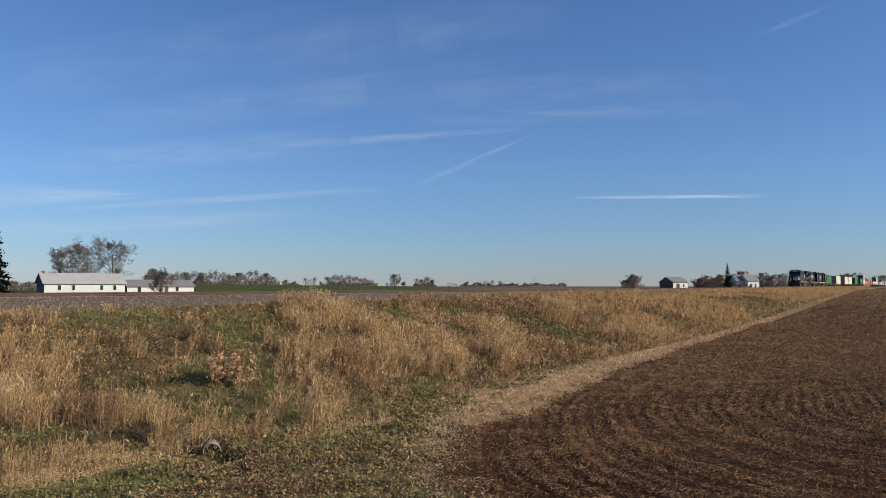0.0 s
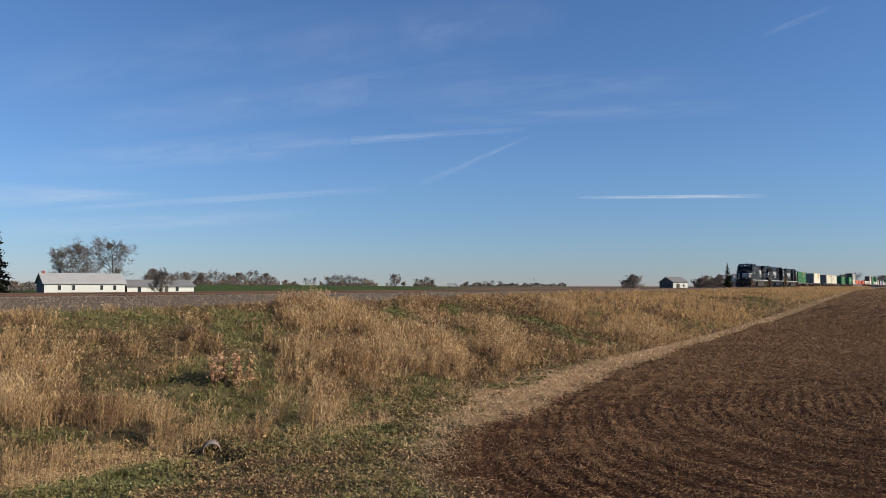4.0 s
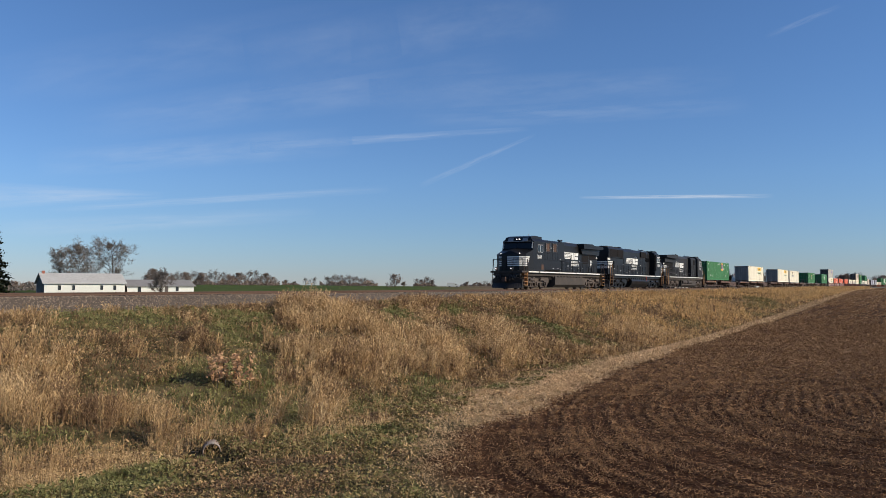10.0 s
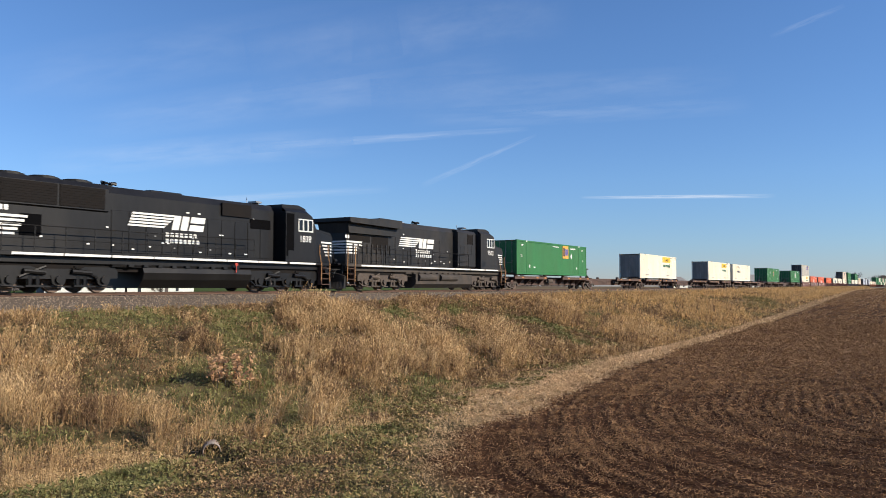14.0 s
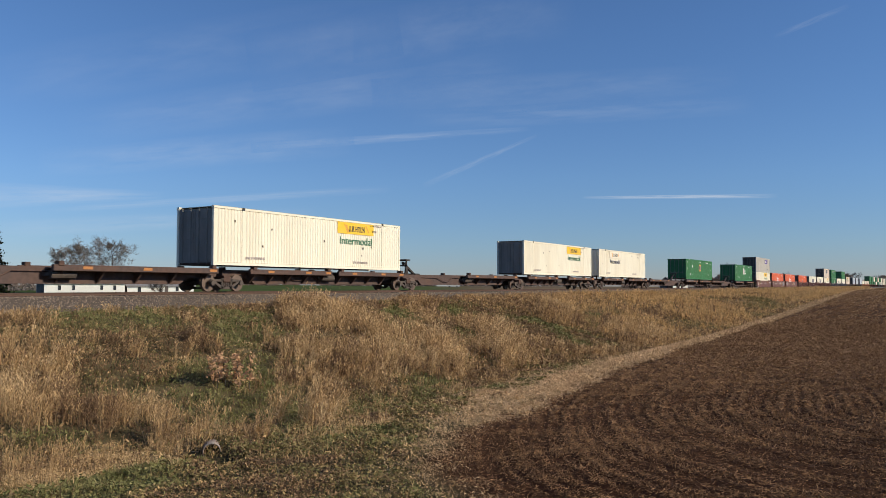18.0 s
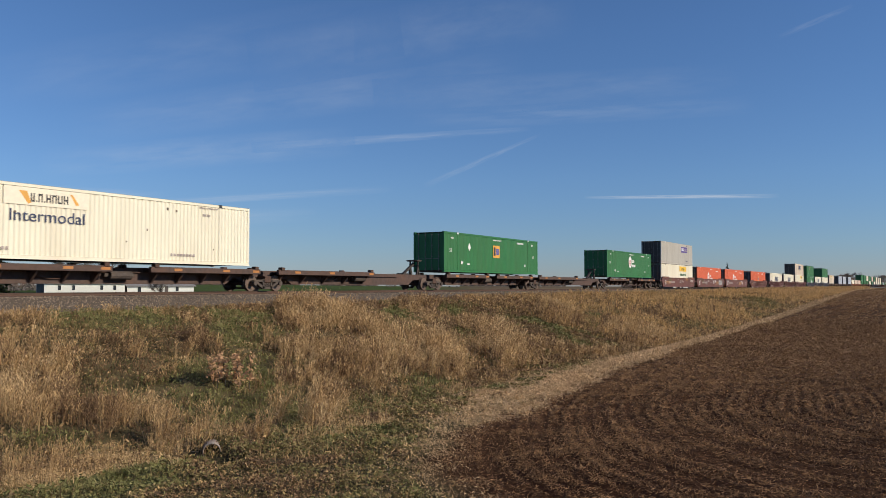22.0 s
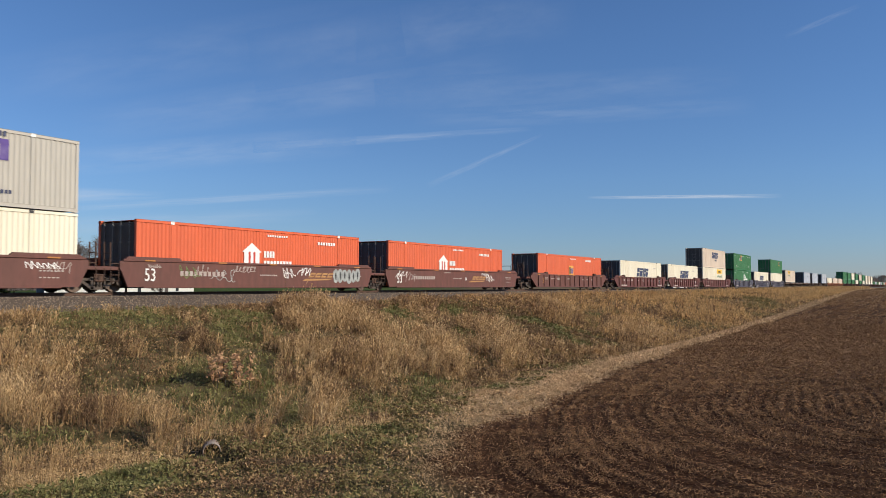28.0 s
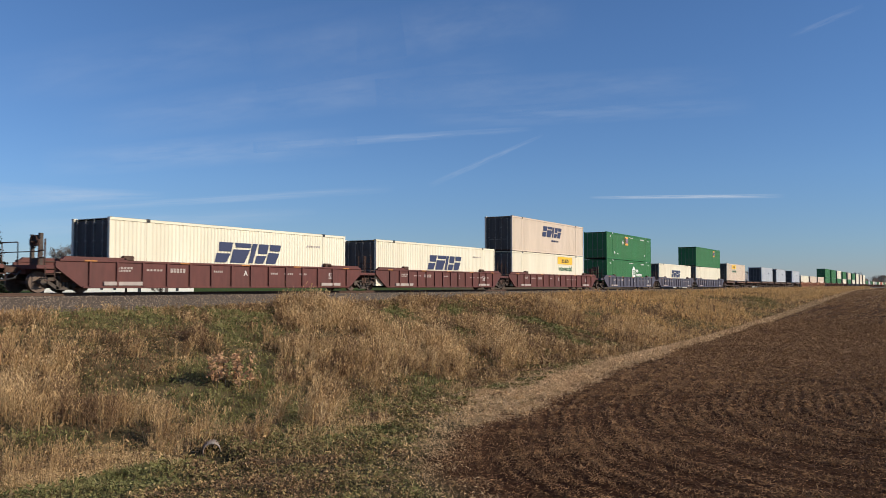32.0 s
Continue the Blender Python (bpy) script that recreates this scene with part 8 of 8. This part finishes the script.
stand(bare_tree(11, 17.2, 1.1, 4, 0.03, 2, "large leafless tree with a wide crown behind the farm hall", 0.2, 27), 140, 262, 1.0, 40)
stand(bare_tree(6, 17.4, 0.72, 4, 0.03, 2, "tall leafless tree behind the farm hall", 0.3, 27), 199, 268, 1.0, 100)
stand(bare_tree(23, 14, 0.8, 4, 0.03, 2, "leafless tree beside the farm hall", 0.2), 104, 258, 1.0, 10)
stand(bare_tree(8, 7, 1.1, 4, 0.03, 1, "bushy leafless tree before the low barn", 0.1), 286, 205, 0.95, 10)
stand(spruce(3, 20, "tall dark spruce at the farm"), -15, 190, 0.93)
KINDS = [bare_tree(41, 12, 1.1, 3, 0.05, 2, "leafless tree on the far field edge", 0.06, 22), bare_tree(42, 11, 1.3, 3, 0.05, 2, "leafless tree on the far field edge", 0.04, 22),
         leafy_tree(43, 11, BROWN_LEAF, "far tree holding brown leaves", 0.22, 2, 0.9, 3, 0.04), leafy_tree(44, 9, BROWN_LEAF, "far broad tree holding brown leaves", 0.24, 2, 1.3, 3, 0.0)]
first_spots = [(452, 520), (440, 560), (270, 470), (1118, 450)]
for ob, (px, d) in zip(KINDS, first_spots):
    stand(ob, px, d, 0.84, px)
q = random.Random(4)
SPOTS = [(262, 450, 2, 1.0), (278, 460, 2, 1.15), (295, 470, 2, 1.1), (312, 480, 0, 1.1), (328, 470, 2, 1.2), (345, 480, 0, 1.25), (358, 480, 2, 1.2), (380, 500, 0, 1.25), (395, 510, 1, 1.2),
         (410, 500, 3, 1.2), (424, 500, 2, 1.15), (470, 500, 2, 1.1), (482, 505, 2, 0.9), (505, 800, 3, 0.8), (520, 820, 3, 0.7), (541, 600, 0, 0.75), (556, 600, 0, 0.7), (578, 620, 0, 0.9),
         (590, 620, 0, 1.05), (603, 640, 1, 1.1), (618, 640, 0, 1.1), (632, 640, 1, 1.05), (645, 660, 0, 0.9), (657, 660, 1, 0.8), (698, 470, 2, 1.0), (714, 640, 3, 0.6), (738, 640, 1, 0.85),
         (746, 650, 2, 0.8), (757, 640, 0, 1.05), (764, 640, 2, 0.7), (825, 760, 3, 0.7), (840, 780, 3, 0.6), (858, 790, 1, 0.8), (872, 800, 0, 0.8), (885, 820, 1, 0.75), (905, 900, 3, 0.7), (915, 930, 3, 0.6), (940, 960, 1, 0.6), (962, 985, 3, 0.5), (850, 800, 3, 0.6), (865, 800, 3, 0.6), (930, 950, 3, 0.7),
         (950, 980, 3, 0.6), (980, 990, 2, 0.5), (1000, 1000, 3, 0.5), (1108, 452, 3, 0.8), (1128, 470, 2, 0.8), (1235, 470, 3, 0.95), (1243, 475, 2, 0.75), (1256, 465, 3, 0.8), (1268, 475, 3, 0.9), (1250, 480, 2, 0.9), (1262, 470, 3, 1.0), (1275, 460, 2, 1.0),
         (1300, 480, 3, 1.2), (1312, 480, 2, 1.2), (1350, 500, 2, 1.0), (1362, 500, 3, 1.05), (1378, 510, 2, 1.0), (1390, 520, 0, 1.0), (1488, 700, 3, 1.5), (1500, 700, 3, 1.5), (1513, 720, 1, 1.35),
         (1546, 760, 0, 1.3), (1556, 770, 1, 1.45), (1566, 780, 2, 1.5), (304, 520, 1, 0.9), (336, 530, 1, 1.0), (370, 540, 0, 1.0), (388, 545, 1, 0.9), (403, 540, 0, 0.95), (432, 545, 1, 0.9), (446, 540, 1, 0.8), (461, 545, 0, 0.85), (585, 660, 1, 0.8),
         (597, 670, 0, 0.9), (611, 670, 1, 0.95), (625, 670, 0, 0.9), (638, 680, 1, 0.85), (650, 690, 0, 0.7), (751, 690, 1, 0.8), (30, 330, 3, 0.55), (45, 340, 3, 0.5), (18, 330, 3, 0.6), (60, 340, 3, 0.5)]
for px, d, kind, sc in SPOTS:
    sc *= 0.84 if 255 < px < 490 else 1.0
    x, y, z = bearing(px, d)
    copy_thing(KINDS[kind], pose(x, y, z - (1.3 if kind < 3 else 0.9) * sc, 0, 0, q.uniform(0, 360)) @ Matrix.Diagonal((sc, sc, sc * q.uniform(0.9, 1.05), 1)))
stand(spruce(9, 13, "dark spruce beside the farmhouse"), 1287, 430, 1.0)


def far_brush(px0, px1, dist, tall, n, material, label):
    """A low tangled hedge along the far field edge, between two bearings."""
    px = rng.uniform(px0, px1, n)
    d = dist + rng.uniform(-18, 18, n)
    a = radians(30.89) - np.arctan((px - 784) / 1437.0)
    x, y = d * np.cos(a), -31 + d * np.sin(a)
    h = tall * (0.55 + 0.45 * np.sin(px * 0.21) * np.sin(px * 0.083 + 1.0)) * rng.uniform(0, 1, n) ** 0.8
    s = rng.uniform(0.5, 1.5, n) * dist / 480
    dabs("far_brush", x, y, ground_level(x, y) + h, s, s * 0.5, material, label, "brush", 0.9)


for px0, px1, dist, tall, n in ((250, 495, 500, 4.2, 5200), (500, 530, 800, 3.0, 600), (566, 668, 650, 4.5, 2600), (732, 772, 650, 3.0, 900), (815, 1000, 900, 4.0, 3000), (1100, 1135, 460, 3.0, 900),
                                (1228, 1330, 480, 4.0, 2600), (0, 78, 335, 3.2, 1500), (1340, 1400, 505, 4.5, 1500), (1480, 1568, 720, 9.0, 2600)):
    far_brush(px0, px1, dist, tall, n, BROWN_LEAF if n % 500 else TWIG, "low tangled brush along the far field edge")


# ---- farm buildings ----
def gabled(name, label, category, length, depth, wall, ridge, wall_mat, roof_mat, end_mat, openings, chimney=False):
    """A gabled building; local x runs along its front, which faces -y. openings: (x, width, bottom, height, 'window' or 'door')."""
    r = thing(name, label, category, "farm buildings")
    w = part("front_wall", Shape().box(0, length, 0, 0.2, 0, wall), wall_mat, r)
    part("back_wall", Shape().box(0, length, depth - 0.2, depth, 0, wall), wall_mat, r)
    for x0 in (0.0, length - 0.2):
        part("gable_wall", Shape().prism([(0.2, 0), (depth - 0.2, 0), (depth - 0.2, wall), (depth / 2, wall + ridge), (0.2, wall)], x0, x0 + 0.2, "x"), end_mat, r)
    over = 0.45
    k = ridge / (depth / 2)
    for sgn, y0 in ((1, -over), (-1, depth + over)):
        ring = [(y0, wall - over * k + 0.05), (depth / 2, wall + ridge + 0.05), (depth / 2, wall + ridge + 0.2), (y0, wall - over * k + 0.2)]
        rf = part("roof_slope", Shape().prism(ring, -over, length + over, "x"), roof_mat, r)
        seams = Shape()
        for i in range(int(length / 0.9)):
            xx = i * 0.9
            seams.prism([(y0, wall - over * k + 0.2), (depth / 2, wall + ridge + 0.2), (depth / 2, wall + ridge + 0.212), (y0, wall - over * k + 0.212)], xx, xx + 0.05, "x")
        part("roof_seams", seams, roof_mat, rf)
    boards = Shape()
    for i in range(int(wall / 0.22)):
        boards.prism([(-0.004, i * 0.22), (-0.03, i * 0.22), (-0.006, i * 0.22 + 0.21)], 0, length, "x")
    part("clapboards", boards, wall_mat, w)
    for x, ww, b, h, what in openings:
        o = part(what, Shape().box(x, x + ww, -0.05, 0.02, b, b + h), PANE if what == "window" else GABLE_SHADE_DOOR, w)
        fr = Shape()
        for x0, x1, z0, z1 in ((x - 0.1, x, b - 0.1, b + h + 0.1), (x + ww, x + ww + 0.1, b - 0.1, b + h + 0.1), (x, x + ww, b - 0.1, b), (x, x + ww, b + h, b + h + 0.1)):
            fr.box(x0, x1, -0.08, 0.02, z0, z1)
        part("frame", fr, SIDING, o)
    if chimney:
        part("chimney", Shape().box(0.3, 0.9, depth / 2 - 0.3, depth / 2 + 0.3, wall + ridge - 0.4, wall + ridge + 0.75, 0.04), BRICKRED, r)
    return r


def place_building(ob, px, dist, turn, sink=0.0):
    """Its near front corner at that bearing; turn: which way its front runs, in degrees from the track."""
    x, y, z = bearing(px, dist)
    ob.matrix_basis = pose(x, y, z - sink, 0, 0, turn)


# fronts lie square to the view or turned from it
# gable ends coloured dark: the shade off the sunlit front is painted in
hall = gabled("farm_hall", "long white clapboard farm hall with a pale metal roof", "barn", 18.6, 8.4, 3.1, 2.3, SIDING, ROOFING, GABLE_SHADE_DOOR,
              [(3.0, 0.7, 1.45, 1.15, "window"), (6.2, 0.7, 1.45, 1.15, "window"), (12.7, 0.7, 1.45, 1.15, "window"), (15.8, 0.7, 1.45, 1.15, "window")], True)
place_building(hall, 79, 215, -21.0, 0.25)
barn = gabled("low_barn", "low white barn with a grey roof and open stalls", "barn", 17.6, 8.0, 2.5, 1.5, SIDING, SHINGLE, GABLE_SHADE_DOOR,
              [(2.6, 0.9, 1.0, 1.3, "window"), (9.6, 1.0, 0.2, 2.4, "door"), (12.6, 0.8, 1.2, 1.1, "window")])
place_building(barn, 226, 222, -19.0, 0.4)
grey = gabled("gambrel_barn", "barn with one white side and dark-coloured gable ends", "barn", 9.5, 11.0, 4.0, 2.6, SIDING, SHINGLE, GABLE_SHADE_DOOR, [(2.0, 2.2, 0.2, 3.0, "door"), (6.4, 0.9, 1.6, 1.2, "window")])
place_building(grey, 1191, 440, -35.0, 1.0)
for px, turn, ln in ((1303, -55.0, 9.0), (1323, -40.0, 7.5)):
    h = gabled("farmhouse", "white farmhouse with a grey gabled roof", "house", ln, 8.0, 4.6, 3.2, SIDING, SHINGLE, SIDING,
               [(1.5, 1.0, 1.2, 1.6, "window"), (4.5, 1.0, 1.2, 1.6, "window")], True)
    place_building(h, px, 470, turn, 1.0)
van = thing("camper_van", "white camper van parked on the far field edge", "van")
part("body", Shape().prism([(0, 0.5), (0, 2.3), (0.4, 2.5), (4.9, 2.5), (5.3, 2.3), (6.1, 1.7), (6.9, 1.4), (7.0, 0.5)], -1.2, 1.2, "y"), SIDING, van)
for xx in (1.5, 5.7):
    for yy in (-1.1, 1.1):
        part("wheel", Shape().disc((xx, 0.45), 0.45, yy - 0.12, yy + 0.12, "y", 14), MARK_BLACK, van)
part("side_window", Shape().box(4.6, 5.5, -1.22, -1.19, 1.6, 2.1), GLASS, van)
x, y, z = bearing(791, 470)
van.matrix_basis = pose(x, y, z, 0, 0, -60)
pole = thing("utility_pole", "thin distant utility pole", "pole")
part("post", Shape().rod((0, 0, -0.5), (0, 0, 10), 0.16, 7), BARK, pole)
part("crossarm", Shape().box(-1.2, 1.2, -0.06, 0.06, 9.0, 9.2), BARK, pole)
stand(pole, 945, 900)


# ---- by the ditch ----
def build_pipe():
    r = thing("drain_pipe", "galvanised corrugated drain pipe ending in the bank", "pipe")
    m, seg = 26, 20
    v, f = [], []
    for j in range(m):
        t = j * 0.035
        rad = 0.165 + 0.009 * math.sin(j * math.pi / 1.5)
        for i in range(seg):
            a = 2 * math.pi * i / seg
            v.append((rad * math.cos(a), t, rad * math.sin(a)))
    for j in range(m - 1):
        for i in range(seg):
            f.append((j * seg + i, j * seg + (i + 1) % seg, (j + 1) * seg + (i + 1) % seg, (j + 1) * seg + i))
    s = Shape()
    s.v, s.f = v, f
    pm = s.mesh("pipe_wall", PIPE)
    part("pipe_wall", pm, None, r).modifiers.new("thick", "SOLIDIFY").thickness = 0.012
    part("rim", Shape().add([((0.178 + 0.01 * b) * math.cos(2 * math.pi * i / 20), -0.012 + 0.03 * (b % 2), (0.178 + 0.01 * b) * math.sin(2 * math.pi * i / 20)) for b in (0, 1) for i in range(20)],
                            [(i, (i + 1) % 20, 20 + (i + 1) % 20, 20 + i) for i in range(20)]), PIPE, r)
    # dark disc added inside; its colour stands for the shade in the pipe
    part("shade_disc", Shape().disc((0, -0.02), 0.15, 0.55, 0.6, "y", 16), PIPE_SHADE, r)
    x, y = 11.9, -18.4
    r.matrix_basis = pose(x, y, -3.19, 0, 0, -44)


build_pipe()


def russet_sapling(x, y, h, seed):
    r = thing("russet_sapling", "small sapling with curled russet leaves on the bank", "shrub")
    q = random.Random(seed)
    ends = []
    for i in range(4):
        p = Vector((q.gauss(0, 0.15), q.gauss(0, 0.15), -0.05))
        d = Vector((q.gauss(0, 0.07), q.gauss(0, 0.07), 1)).normalized()
        tall, bends = h * q.uniform(0.65, 1.05), [p]
        for j in range(6):
            e = p + d * tall / 6
            bends.append(e)
            d = (d + Vector((q.gauss(0, 0.10), q.gauss(0, 0.10), 0.08))).normalized()
            p = e
            if j > 0:
                ends.append(p.copy())
                ends.append(p + Vector((q.gauss(0, 0.06), q.gauss(0, 0.06), q.gauss(0, 0.06))))
        part("stem", Shape().tube(bends, 0.013, 0.005), BARK, r)
    part("leaves", leaf_mesh("leaves", ends, RUSSET, q, 0.060, 8, 0.055), None, r)
    r.matrix_basis = pose(x, y, float(ground_level(x, y)))


russet_sapling(17.0, -13.30, 0.98, 1)
russet_sapling(17.30, -13.72, 1.0, 2)

# ---- high thin cloud ----
drifting = []


def streak(name, x0, y0, x1, y1, wide0, wide1, density, stretch, seed, drift=20.0, dist=4300.0, bow=0.0):
    """A long veil of ice cloud between two bearings, in a plane square to the view; it drifts slowly."""
    f = 1437.0
    m = STAND.to_3x3()
    n = 24
    v, uv, fc = [], [], []
    dx, dy = x1 - x0, y1 - y0
    ln = math.hypot(dx, dy)
    nx, ny = -dy / ln, dx / ln
    for i in range(n + 1):
        t = i / n
        w = wide0 + (wide1 - wide0) * t
        b = bow * 4 * t * (1 - t)
        for s in (-0.5, 0.5):
            px, py = x0 + dx * t + nx * (w * s + b), y0 + dy * t + ny * (w * s + b)
            p = m @ Vector(((px - 784) / f, -(py - 441) / f, -1)) * dist
            v.append(tuple(p))
            uv.append((t, s + 0.5))
    for i in range(n):
        fc.append((2 * i, 2 * i + 2, 2 * i + 3, 2 * i + 1))
    me = bpy.data.meshes.new(name)
    me.from_pydata(v, [], fc)
    lay = me.uv_layers.new(name="veil")
    for lp in me.loops:
        lay.data[lp.index].uv = uv[lp.vertex_index]
    me.materials.append(cloud_paint(name, density, stretch, seed))
    ob = tagged(new(name, me), "thin white contrail in the blue sky" if name == "contrail" else "faint veil of cirrus cloud in the blue sky", "cloud", kind="structure")
    ob.matrix_basis = Matrix.Translation(EYE)
    drifting.append((ob, Matrix.Translation(EYE), m @ Vector((drift * dist / f, 0, 0))))


streak("contrail", 1015, 350, 1362, 347, 6, 9, 0.9, 5, 1, 27)
streak("contrail", 735, 330, 942, 238, 14, 7, 0.22, 6, 2, 22)
streak("contrail", 1335, 66, 1470, 10, 12, 12, 0.13, 4, 3, 60)
streak("cirrus", 440, 262, 935, 228, 20, 12, 0.28, 5, 4, 8)
streak("cirrus", -120, 346, 290, 346, 64, 14, 0.42, 3, 5, 4)
streak("cirrus", 80, 372, 690, 334, 14, 16, 0.32, 4, 6, 8)
streak("cirrus", 110, 226, 920, 118, 80, 90, 0.13, 6, 7, 14)
streak("cirrus", 60, 290, 620, 250, 60, 60, 0.19, 5, 8, 12)
streak("cirrus", 430, 110, 1010, 10, 110, 120, 0.10, 6, 9, 16)
streak("cirrus", 650, 180, 1300, 140, 80, 60, 0.10, 6, 10, 16)
streak("cirrus", -50, 410, 560, 378, 40, 30, 0.22, 4, 11, 6)
streak("cirrus", -60, 150, 700, 40, 120, 120, 0.08, 5, 12, 12)
streak("cirrus", 720, 215, 1330, 185, 40, 40, 0.12, 6, 13, 12)


# ---- what moves ----
def along(k, t):
    """Where the point k of the train is at t seconds."""
    u = t - 20.0
    return k - 16.825 * u + 0.01305 * u * u


def motions():
    times = [0, 2, 4, 6, 8, 10, 12, 14, 16, 18, 20, 22, 24, 26, 28, 30, 32]
    for ob, k, z in moving:
        walk(ob, [(t, pose(along(k, t), 0, z)) for t in times])
    for ob, m, way in drifting:
        walk(ob, [(0.0, m), (32.0, Matrix.Translation(way) @ m)])


motions()
